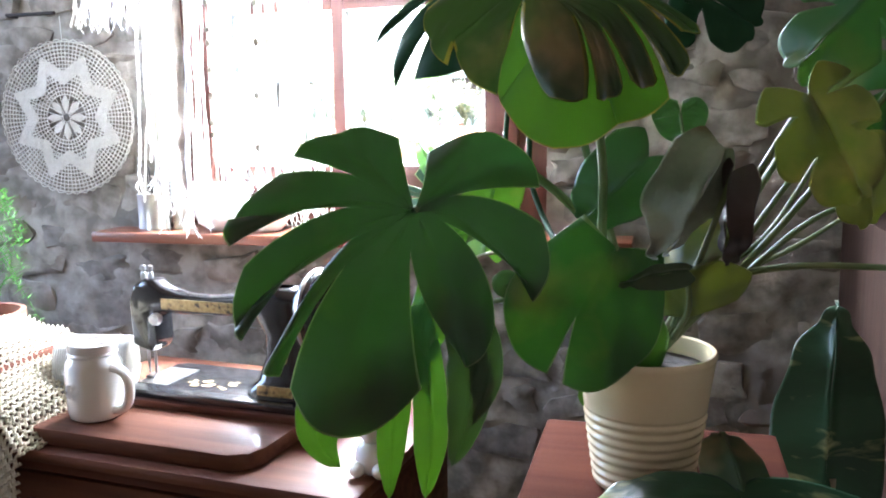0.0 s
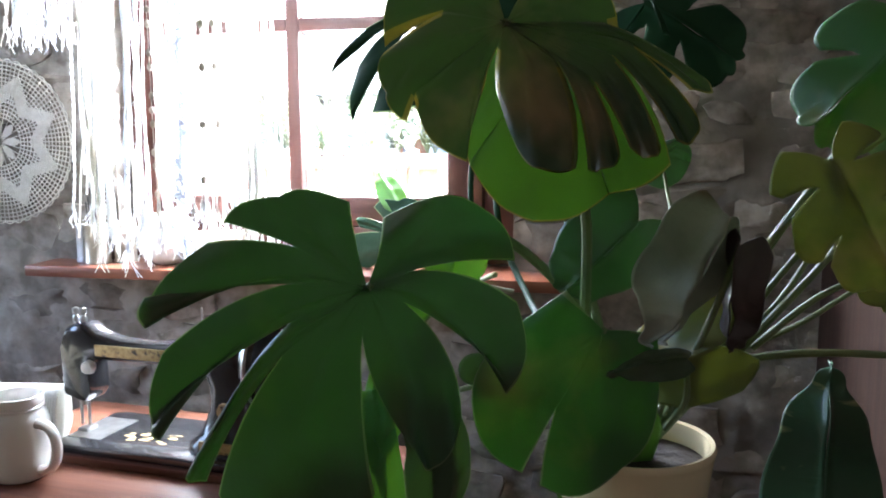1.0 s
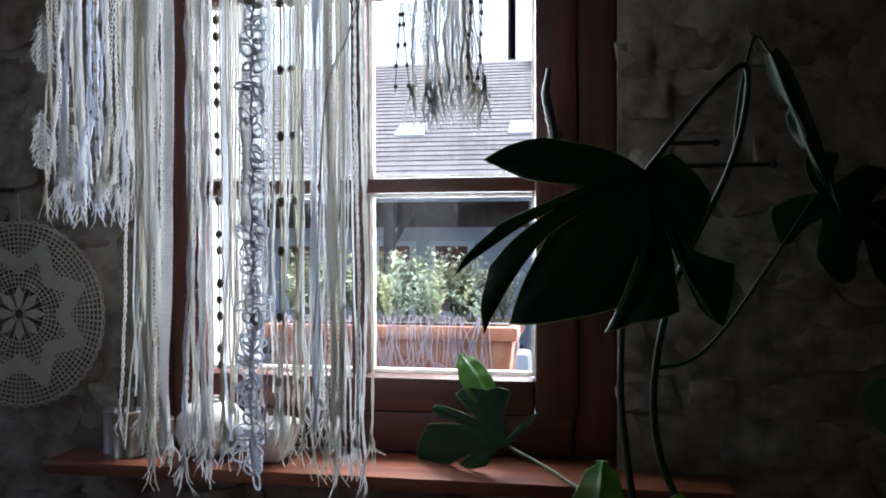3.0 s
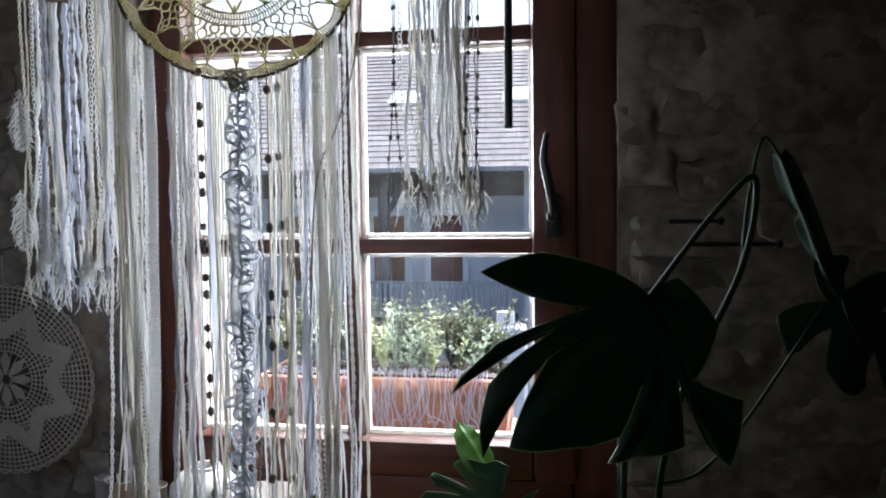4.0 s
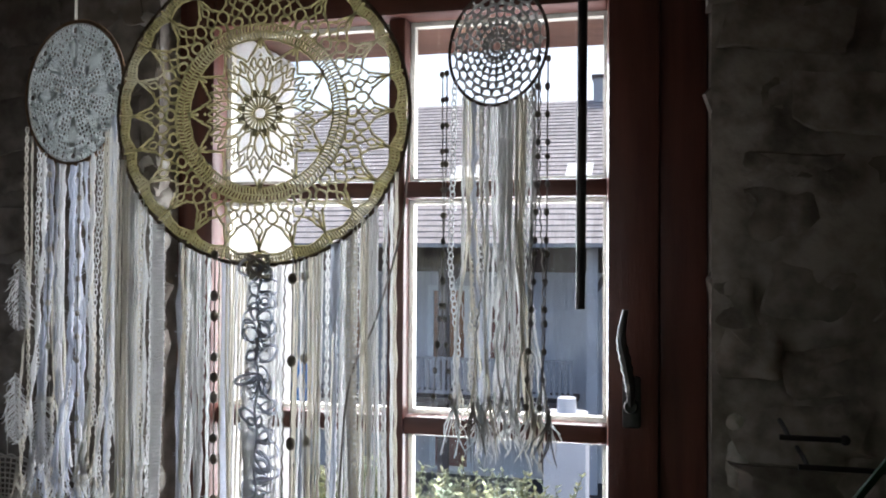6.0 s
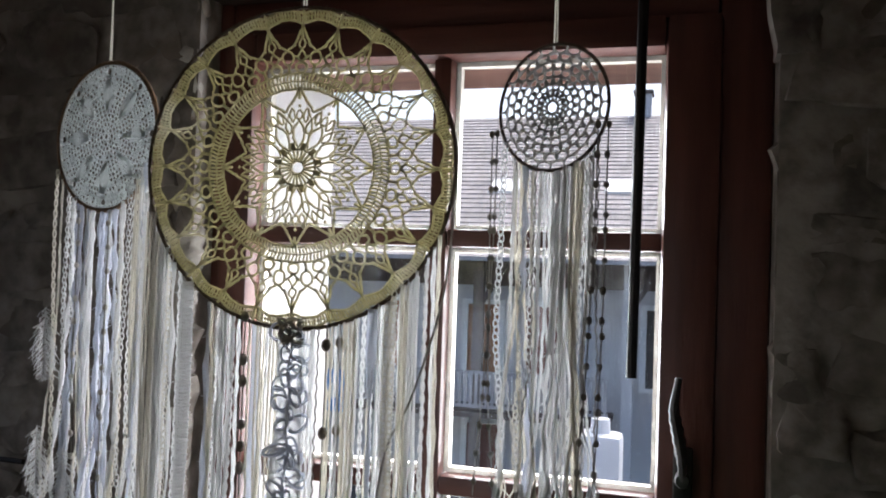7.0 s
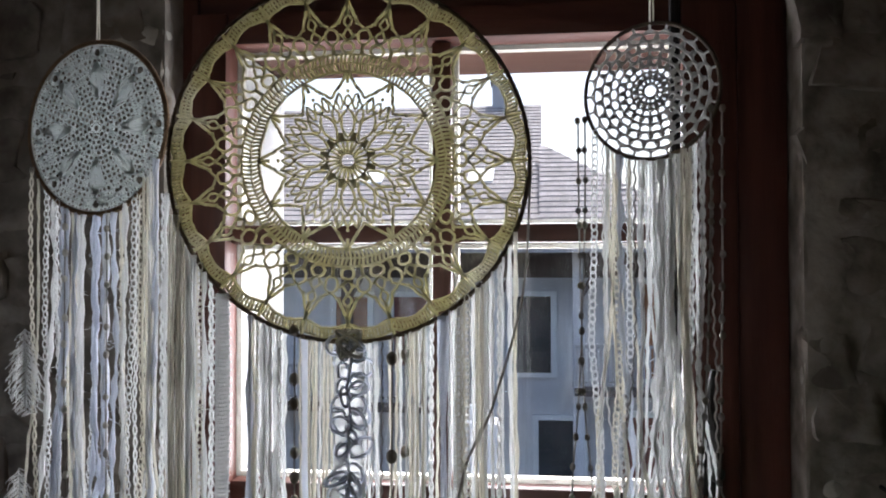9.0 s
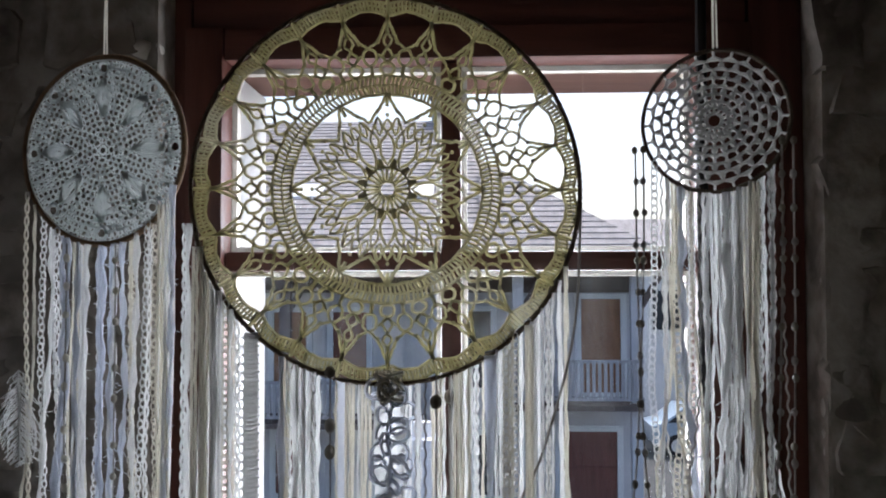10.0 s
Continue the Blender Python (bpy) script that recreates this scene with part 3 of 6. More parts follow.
for k in range(90):
    x = rh.uniform(-0.22, 0.20)
    g = Geo()
    pts = curve_points([(0, 0, 0), (rh.uniform(-0.01, 0.01), -0.03, 0.012), (rh.uniform(-0.02, 0.02), -0.045, -0.03 - rh.uniform(0, 0.05)), (rh.uniform(-0.025, 0.025), -0.042, -0.07 - rh.uniform(0, 0.05))], 6)
    g.tube(pts, lambda s: 0.0008 + 0.0016 * max(0, s - 0.4), 5)
    p = put("trailing_stem", g, M_LILAC, box)
    p.location = (x, -0.05, 0.143)

M_CAN = mat("white_plastic", (0.85, 0.85, 0.86), (0.8, 0.8, 0.82), 4, 0.4, bump=0.05, translucent=0.3)
can = thing("water_tank", (-0.72, 10.0, -3.4), 0, "tall white plastic water tank with a screw cap", "tank")
put("body", Geo().box((-0.28, -0.26, 0.0), (0.28, 0.26, 3.2)), M_CAN, can, bevel=0.08)
put("cap", Geo().lathe([(0, 3.38), (0.12, 3.38), (0.13, 3.2), (0.11, 3.19)], 18), M_CAN, can)
sign = thing("street_sign", far(-2.80, 6.0, -0.85), 0, "small blue and white street sign on a post", "sign")
M_BLUE = mat("blue_enamel", (0.02, 0.22, 0.62), (0.02, 0.2, 0.55), 4, 0.4, bump=0)
put("post", Geo().lathe([(0.03, 0), (0.03, 3.38), (0, 3.38)], 10), M_RAIL, sign)
put("plate", Geo().box((-0.24, -0.05, 2.63), (0.24, -0.031, 3.38)), M_BLUE, sign, bevel=0.01)
put("symbol", Geo().prism([(-0.13, 2.88), (0.13, 2.88), (0.0, 3.18)], "y", -0.056, -0.052), M_WHITE_PAINT, sign)


# ---- crochet dream catchers ----
def arc(r0, a0, r1, a1, bulge, n=8):
    """Chain stitch from one polar point to another, bowed outwards."""
    out = []
    for k in range(n + 1):
        s = k / n
        r = r0 + (r1 - r0) * s + bulge * math.sin(math.pi * s)
        a = a0 + (a1 - a0) * s
        out.append((r * math.cos(a), 0.0, r * math.sin(a)))
    return out


def polar(r, a, y=0.0):
    return (r * math.cos(a), y, r * math.sin(a))


def circle(r, n=96, y=0.0):
    return [polar(r, 2 * math.pi * k / n, y) for k in range(n)]


def wobble(pts, r, amount=0.0004):
    return [(x + r.uniform(-amount, amount), y + r.uniform(-amount, amount), z + r.uniform(-amount, amount)) for x, y, z in pts]


def petal(a, r0, r1, half, n=9):
    """A closed teardrop loop pointing outwards."""
    left = [(r0 + (r1 - r0) * (k / n), a + half * math.sin(math.pi * (k / n) ** 0.8)) for k in range(n + 1)]
    right = [(r0 + (r1 - r0) * (k / n), a - half * math.sin(math.pi * (k / n) ** 0.8)) for k in range(n, -1, -1)]
    return [polar(r, b) for r, b in left + right[1:-1]]


def wrapped_hoop(radius, thick, turns, r):
    """A ring wound with thread."""
    n = turns * 4
    pts = circle(radius, 160)
    gg = Geo().tube(pts, thick, 8, closed=True)
    coil = []
    for k in range(n):
        a = 2 * math.pi * k / n
        w = 2 * math.pi * turns * k / n
        rr = radius + (thick + 0.0003) * math.cos(w)
        coil.append((rr * math.cos(a), (thick + 0.0003) * math.sin(w), rr * math.sin(a)))
    gg.tube(coil, 0.0006, 4, closed=True)
    return gg


def ring_hole(r0, a, rr, rt, n=14):
    """A closed oval of chain stitches round a gap."""
    return [polar(r0 + rr * math.cos(t), a + rt / r0 * math.sin(t)) for t in np.linspace(0, 2 * math.pi, n + 1)[:-1]]


def large_net(R, r):
    """The ochre mandala: flower, twelve-pointed star, ribbed band, lace with spikes, ribbed rim."""
    gg = Geo()
    th = 0.00106

    def run(pts, w=1.0):
        gg.tube(wobble(pts, r, 0.0005), th * w, 4)

    def ring(pts, w=1.0):
        gg.tube(wobble(pts, r, 0.0005), th * w, 4, closed=True)

    def knob(rr, a, size=0.0017):
        gg.ball(polar(rr * R, a, r.uniform(-0.0006, 0.0006)), size, 0.0014, size * 1.1, 6, 4)

    # ribbed disc and its solid spikes
    ring(circle(0.042 * R, 32), 1.2)
    for k in range(24):
        a = 2 * math.pi * k / 24
        run([polar(0.045 * R, a), polar(0.115 * R, a + 0.03)], 1.15)
    ring(circle(0.115 * R, 48), 1.2)
    N = 12
    h = math.pi / N
    for k in range(N):
        a = 2 * math.pi * k / N + math.pi / 2
        for d in (-0.11, 0.0, 0.11):
            gg.tube([polar(0.11 * R, a + h + d), polar(0.158 * R, a + h + d * 0.3)], 0.0018, 5, r_end=0.0012)
        ring(petal(a, 0.125 * R, 0.295 * R, 0.185), 1.15)
        ring(petal(a + h, 0.215 * R, 0.305 * R, 0.075), 1.0)
        ring(petal(a, 0.295 * R, 0.365 * R, 0.06), 1.0)
        knob(0.30, a)
        knob(0.305, a + h)
        for s in (-1, 1):
            ring(petal(a + s * 0.52 * h, 0.285 * R, 0.375 * R, 0.05), 1.0)
            run(arc(0.355 * R, a + s * h, 0.405 * R, a + s * 0.5 * h, 0.0), 1.25)
            run(arc(0.405 * R, a + s * 0.5 * h, 0.498 * R, a, -0.006 * R), 1.35)
            run(arc(0.305 * R, a + h, 0.375 * R, a + h - s * 0.45 * h, 0.0), 0.9)
            knob(0.405, a + s * 0.5 * h, 0.0018)
        run([polar(0.43 * R, a), polar(0.50 * R, a)], 1.5)
        knob(0.385, a)
    # ribbed band of two rows
    for rr, w in ((0.492, 1.25), (0.54, 0.9), (0.588, 1.25)):
        ring(circle(rr * R, 120), w)
    for k in range(150):
        a = 2 * math.pi * k / 150
        run([polar(0.49 * R, a), polar(0.515 * R, a + 0.010, -0.0008), polar(0.54 * R, a + 0.018, 0.0006), polar(0.565 * R, a + 0.008, -0.0008), polar(0.588 * R, a)], 1.08)
    # lace with spikes under the rim
    N = 24
    h = math.pi / N
    for k in range(N):
        a = 2 * math.pi * k / N + math.pi / 2
        ring(ring_hole(0.625 * R, a, 0.032 * R, 0.036 * R), 1.35)
        ring(ring_hole(0.690 * R, a + h, 0.044 * R, 0.036 * R), 1.2)
        knob(0.60, a + h, 0.0019)
        knob(0.635, a + h, 0.0017)
        run([polar(0.588 * R, a + h), polar(0.648 * R, a + h)], 1.5)
        ring(petal(a, 0.662 * R, 0.735 * R, 0.036), 1.1)
        ring(petal(a, 0.745 * R, 0.815 * R, 0.028), 1.1)
        knob(0.74, a, 0.0017)
        knob(0.82, a, 0.0019)
        run([polar(0.81 * R, a), polar(0.91 * R, a)], 1.5)
        for s in (-1, 1):
            run(arc(0.735 * R, a + s * h, 0.770 * R, a + s * 0.5 * h, 0.0), 1.15)
            run(arc(0.770 * R, a + s * 0.5 * h, 0.885 * R, a, -0.004 * R), 1.35)
            run(arc(0.66 * R, a, 0.70 * R, a + s * 0.5 * h, 0.0), 1.1)
            knob(0.768, a + s * 0.5 * h, 0.0018)
        # ribbed scallop of the rim
        for r0, r1, w in ((0.905, 0.028, 1.4), (0.940, 0.020, 0.8), (0.966, 0.022, 1.3)):
            run(arc(r0 * R, a + 0.010, r0 * R, a + 2 * h - 0.010, r1 * R, 10), w)
        for q in range(1, 13):
            s = q / 13
            b = a + 2 * h * s
            bow = math.sin(math.pi * s)
            run([polar((0.907 + 0.028 * bow) * R, b), polar((0.966 + 0.022 * bow) * R, b + 0.006, -0.0006)], 1.12)
        run([polar(0.885 * R, a), polar(0.955 * R, a), polar(R, a)], 1.6)
    return gg


def dense_net(R, r):
    """White doily: rounds of small tight eyelets, eight solid leaves and a round gap near the rim over each leaf."""
    gg = Geo()

    def loop(rr, a, high, wide, w):
        gg.tube(wobble([polar(rr * R + high * R * math.cos(t), a + wide / rr * math.sin(t), r.uniform(-0.0004, 0.0004)) for t in np.linspace(0, 2 * math.pi, 10)[:-1]], r, 0.0004), w, 4, closed=True)

    def in_leaf(rr, a):
        """How deep a place lies inside one of the eight leaves; above 0 is solid."""
        d = (a - math.pi / 2 + math.pi / 8) % (math.pi / 4) - math.pi / 8
        s = (rr - 0.36) / 0.40
        return math.sin(math.pi * max(0.0, min(1.0, s)) ** 0.75) * 0.115 - abs(d) * rr if 0 < s < 1 else -1.0

    gg.tube(circle(0.045 * R, 20), 0.0013, 4, closed=True)
    for j in range(14):
        rr = 0.105 + 0.062 * j
        n = 8 * max(1, round(2 * math.pi * rr / (0.066 * 8)))
        for k in range(n):
            a = 2 * math.pi * (k + 0.5 * (j % 2)) / n + math.pi / 2 + r.uniform(-0.25, 0.25) / n
            gap = (a - math.pi / 2 + math.pi / 8) % (math.pi / 4) - math.pi / 8
            if rr > 0.80 and math.hypot(gap * rr, rr - 0.885) < 0.075:
                continue
            if in_leaf(rr, a) < 0.012:
                loop(rr, a, 0.033, math.pi * rr / n, 0.0009)
                if r.random() < (0.1 if rr < 0.55 else 0.3):
                    gg.tube(wobble([polar((rr - 0.03) * R, a), polar((rr + 0.03) * R, a)], r, 0.0006), 0.0010, 4)
    for k in range(8):
        a = 2 * math.pi * k / 8 + math.pi / 2
        loop(0.885, a, 0.062, 0.062, 0.0016)
        loop(0.885, a, 0.078, 0.078, 0.0012)
        for q in range(-4, 5):
            b = a + q * 0.006
            gg.tube(wobble([polar(0.36 * R, b), polar(0.44 * R, a + q * 0.028), polar(0.55 * R, a + q * 0.042), polar(0.67 * R, a + q * 0.03), polar(0.77 * R, b)], r, 0.0007), 0.0012, 4)
    for k in range(112):
        a = 2 * math.pi * k / 112
        gap = (a - math.pi / 2 + math.pi / 8) % (math.pi / 4) - math.pi / 8
        if abs(gap) > 0.075:
            gg.tube(wobble([polar(0.80 * R, a), polar(0.87 * R, a + 0.02 * (-1) ** k), polar(0.985 * R, a)], r, 0.0005), 0.00085, 4)
    gg.tube(circle(0.975 * R, 90), 0.0013, 4, closed=True)
    return gg


def honey_net(R, r):
    """An open net of rings of cells, with small clusters."""
    gg = Geo()
    radii = (0.10, 0.18, 0.27, 0.37, 0.48, 0.60, 0.72, 0.85, 0.985)
    gg.tube(circle(0.10 * R, 24), 0.0011, 4, closed=True)
    for j in range(len(radii) - 1):
        n = (14, 16, 18, 20, 22, 24, 24, 24)[j]
        r0, r1 = radii[j] * R, radii[j + 1] * R
        for k in range(n):
            a = 2 * math.pi * (k + 0.5 * (j % 2)) / n
            d = 2 * math.pi / n
            gg.tube(wobble([polar(r0, a), polar(r0 + 0.35 * (r1 - r0), a + 0.5 * d), polar(r1, a + 0.5 * d)], r, 0.0003), 0.00125, 4)
            gg.tube(wobble([polar(r0, a + d), polar(r0 + 0.35 * (r1 - r0), a + 0.5 * d)], r, 0.0003), 0.00125, 4)
            if j < len(radii) - 2:
                gg.tube(arc(r1, a + 0.5 * d, r1, a + 1.5 * d, 0.0005, 3), 0.0010, 4)
            if j in (1, 3, 5, 6):
                gg.ball(polar((r0 + r1) / 2, a + 0.5 * d), 0.0026, 0.0013, 0.0026, 6, 4)
    return gg


def hang_line(x, top, bottom, r, sway=0.007, waves=None, n=26, y=0.0):
    """A hanging cord's line, with its slight kinks."""
    p1, p2, p3 = r.uniform(0, 6), r.uniform(0, 6), r.uniform(0, 6)
    drift = r.uniform(-0.014, 0.014)
    out = []
    for k in range(n + 1):
        s = k / n
        w = 0.5 * s ** 0.7 + 1.1 * s ** 3
        out.append((x + drift * s * s + sway * w * (math.sin(5 * s + p1) * 0.6 + math.sin(13 * s + p2) * 0.3 + math.sin(37 * s + p3) * 0.09), y + sway * w * math.sin(6 * s + p3) * 0.8, top + (bottom - top) * s))
    return out


def strand(kind, x, top, bottom, r, y):
    """One strand of a fringe: (mesh, material, label)."""
    gg = Geo()
    line = hang_line(x, top, bottom, r, y=y)
    length = top - bottom
    if kind == "cord":
        line = [(px + r.uniform(-0.0007, 0.0007), py, pz) for px, py, pz in hang_line(x, top, bottom, r, n=64, y=y)]
        ph, wide = r.uniform(0, 6), r.uniform(0.0011, 0.0021)
        gg.tube(line, lambda s: wide * (1 + 0.22 * math.sin(90 * s + ph) + 0.1 * math.sin(31 * s)), 5)
        return gg, r.choice((M_WHITE_CORD, M_CREAM, M_WHITE_CORD)), "thin cotton cord"
    if kind == "pair":
        gg.tube([(px + r.uniform(-0.0006, 0.0006), py, pz) for px, py, pz in hang_line(x, top, bottom, r, n=60, y=y)], 0.0014, 5)
        gg.tube(hang_line(x + 0.003, top, bottom + r.uniform(0, 0.03), r, y=y + 0.002), 0.0015, 5)
        gg.tube(hang_line(x - 0.0025, top, bottom + r.uniform(0, 0.04), r, y=y - 0.002), 0.0014, 5)
        return gg, r.choice((M_CREAM, M_WHITE_CORD, M_WHITE_CORD)), "bundle of thin cotton cords"
    if kind == "twist":
        n = int(length / 0.0035)
        line = hang_line(x, top, bottom, r, n=n, y=y)
        for ph in (0, math.pi):
            gg.tube([(px + 0.0016 * math.cos(k * 0.9 + ph), py + 0.0016 * math.sin(k * 0.9 + ph), pz) for k, (px, py, pz) in enumerate(line)], 0.0012, 4)
        return gg, r.choice((M_CREAM, M_SILVER, M_WHITE_CORD)), "twisted cord"
    if kind == "curly":
        n = int(length / 0.0028)
        line = hang_line(x, top, bottom, r, n=n, y=y)
        gg.tube([(px + 0.0009 * math.sin(k * 1.25 + 0.8 * math.sin(k * 0.11)), py, pz) for k, (px, py, pz) in enumerate(line)], 0.0008, 4)
        return gg, r.choice((M_SILVER, M_GREYCORD, M_CREAM)), "crinkled thread"
    if kind == "wool":
        n = 40
        line = hang_line(x, top, bottom, r, n=n, y=y)
        gg.tube([(px + r.uniform(-0.0012, 0.0012), py + r.uniform(-0.0012, 0.0012), pz) for px, py, pz in line], lambda s: 0.0024 + 0.0012 * math.sin(s * 41 + x * 900), 6)
        for k in range(2, n, 2):
            px, py, pz = line[k]
            for q in range(2):
                b, l = r.uniform(0, 6.28), r.uniform(0.004, 0.009)
                gg.tube([(px, py, pz), (px + l * math.cos(b), py + l * math.sin(b) * 0.5, pz - r.uniform(-0.002, 0.006))], 0.0004, 3)
        return gg, r.choice((M_WHITE_CORD, M_BLUEWHITE)), "fluffy white yarn"
    if kind == "ribbon":
        w = r.uniform(0.0045, 0.008)
        ph = r.uniform(0, 6)
        rows = int(length / 0.0042)
        line = hang_line(x, top, bottom, r, sway=0.003, n=rows, y=y)
        edges = [[], [], []]
        for k, (px, py, pz) in enumerate(line):
            t = 0.5 * math.sin(3.2 * k / rows + ph)
            for e, d in zip(edges, (-1, 0.0, 1)):
                e.append((px + d * w * math.cos(t), py + d * w * math.sin(t), pz))
        for e in edges:
            gg.tube(e, 0.0008, 4)
        for k in range(rows):
            a, b = edges[0][k], edges[2][k + 1]
            gg.tube([a, b], 0.00065, 3)
            gg.tube([edges[2][k], edges[0][k + 1]], 0.00065, 3)
        return gg, r.choice((M_BLUEWHITE, M_WHITE_CORD, M_BLUEWHITE)), "narrow woven lace ribbon"
    if kind == "strip":
        w = r.uniform(0.0028, 0.0055)
        ph = r.uniform(0, 6)
        line = hang_line(x, top, bottom, r, n=44, y=y)
        vv, ff = [], []
        for k, (px, py, pz) in enumerate(line):
            t = 0.9 * math.sin(4.5 * k / 44 + ph)
            c, s = math.cos(t), math.sin(t)
            vv += [(px - w * c, py - w * s, pz), (px, py - 0.0011, pz), (px + w * c, py + w * s, pz), (px, py + 0.0011, pz)]
        for k in range(44):
            for q in range(4):
                ff.append((4 * k + q, 4 * k + (q + 1) % 4, 4 * k + 4 + (q + 1) % 4, 4 * k + 4 + q))
        gg.add(vv, ff)
        return gg, r.choice((M_WHITE_CORD, M_BLUEWHITE, M_CREAM)), "torn cotton fabric strip"
    if kind == "chain":
        n = int(length / 0.006)
        line = hang_line(x, top, bottom, r, n=n, y=y)
        for k, (px, py, pz) in enumerate(line):
            gg.tube([(px + 0.0026 * math.cos(t), py + 0.0008 * (-1) ** k, pz + 0.0042 * math.sin(t)) for t in np.linspace(0, 6.28, 9)[:-1]], 0.0008, 3, closed=True)
        return gg, r.choice((M_CREAM, M_WHITE_CORD)), "crocheted chain"
    return gg, M_CREAM, ""


def bead_strand(parent, x, top, bottom, r, y, step, size, materials):
    line = hang_line(x, top, bottom, r, sway=0.002, y=y)
    s = put("bead_string", Geo().tube(line, 0.0008, 4), M_GREYCORD, parent, "thin string threaded with beads")
    n = int((top - bottom) / step)
    for k in range(n):
        px, py, pz = line[int((k + 0.5) / n * (len(line) - 1))]
        b = put("bead", Geo().ball((px + r.uniform(-0.0006, 0.0006), py, pz), size, size, size * r.uniform(1.15, 1.5), 10, 6), materials[k % len(materials)], s)
    return s


def fabric_strip(parent, line, half, r, material, label):
    """A soft ribbon of thin cloth along a line, twisting and ruffled."""
    gg = Geo()
    ph = r.uniform(0, 6)
    n = len(line) - 1
    vv, ff = [], []
    for k, (px, py, pz) in enumerate(line):
        s = k / n
        t = 0.7 * math.sin(5 * s + ph) + 0.25 * math.sin(23 * s)
        w = half * (0.8 + 0.25 * math.sin(7 * s + ph) + 0.12 * math.sin(31 * s))
        for d in (-1.0, -0.5, 0.0, 0.5, 1.0):
            vv.append((px + d * w * math.cos(t), py + d * w * math.sin(t) + 0.0022 * math.sin(40 * s + 2.2 * d + ph), pz))
    for k in range(n):
        for q in range(4):
            o = 5 * k + q
            ff.append((o, o + 1, o + 6, o + 5))
    gg.add(vv, ff)
    ob = put("ribbon", gg, material, parent, label)
    thick = ob.modifiers.new("thickness", "SOLIDIFY")
    thick.thickness, thick.offset = 0.0005, 0


def loop_strand(parent, x, top, bottom, r, y):
    """The thick curly yarn in the middle: a ruffled ribbon with loops on both edges."""
    gg = Geo()
    n = int((top - bottom) / 0.0062)
    spine = hang_line(x, top, bottom, r, n=n, y=y)
    for k, (cx, cy, z) in enumerate(spine):
        for side in (-1, 1):
            if r.random() < 0.25:
                continue
            w, h = r.uniform(0.012, 0.026), r.uniform(0.004, 0.009)
            tilt = r.uniform(-1.0, 0.6) * side
            loop = []
            turn = r.uniform(-0.8, 0.8)
            for t in np.linspace(-2.7, 2.7, 11):
                u, v = 0.0 + w * (1 + math.cos(t)) / 2, h * math.sin(t)
                a, b = u * math.cos(tilt) - v * math.sin(tilt) * 0.5, u * math.sin(tilt) + v
                loop.append((cx + side * a * math.cos(turn), cy + a * math.sin(turn), z + b))
            gg.tube(loop, r.uniform(0.0013, 0.0019), 4)
    gg.tube([(cx + 0.002 * math.sin(k * 0.7), cy - 0.001, z) for k, (cx, cy, z) in enumerate(spine)], 0.0016, 5)
    fabric_strip(parent, spine, 0.0145, r, M_WHITE_CORD, "ruffled white ribbon")
    put("loop_yarn", gg, M_BLUEWHITE, parent, "thick white boucle yarn with loops")


def lace_ribbon(parent, x, top, bottom, half, r, y, material):
    """A broad woven ribbon with picot edges."""
    gg = Geo()
    rows = int((top - bottom) / 0.0036)
    line = hang_line(x, top, bottom, r, sway=0.004, n=rows, y=y)
    cols = [-1.0, -0.72, -0.4, -0.1, 0.2, 0.5, 0.8, 1.0]
    lines = [[] for _ in cols]
    for k, (px, py, pz) in enumerate(line):
        t = 0.25 + 0.45 * math.sin(4.0 * k / rows + 1.0)
        w = half * (1 + 0.12 * math.sin(11.0 * k / rows))
        for e, d in zip(lines, cols):
            e.append((px + d * w * math.cos(t) + 0.0004 * (-1) ** k, py + d * w * math.sin(t), pz))
    for e in lines:
        gg.tube(e, 0.00085, 4)
    for k in range(0, rows, 1):
        a, b = lines[0][k], lines[-1][k]
        o = 0.0025 if k % 2 else 0.0
        gg.tube([(a[0] - o, a[1], a[2]), ((a[0] + b[0]) / 2, (a[1] + b[1]) / 2 - 0.0008, a[2] - 0.001), (b[0] + o, b[1], b[2])], 0.0009, 4)
    put("lace_ribbon", gg, material, parent, "broad woven lace ribbon")


def feather(parent, x, y, z, high, r):
    gg = Geo()
    gg.tube([(x, y, z), (x + 0.003, y, z - high)], 0.0007, 4)
    for k in range(120):
        s = k / 120
        side = -1 if k % 2 else 1
        l = 0.022 * math.sin(math.pi * (0.12 + 0.85 * s)) * r.uniform(0.6, 1.1)
        px, pz = x + 0.003 * s, z - high * s
        gg.tube([(px, y, pz), (px + side * l * 0.7, y + r.uniform(-0.005, 0.005), pz - l * 0.5), (px + side * l, y + r.uniform(-0.008, 0.008), pz - l * 1.1)], 0.0005, 3)
    put("feather", gg, M_WHITE_CORD, parent, "downy white feather")


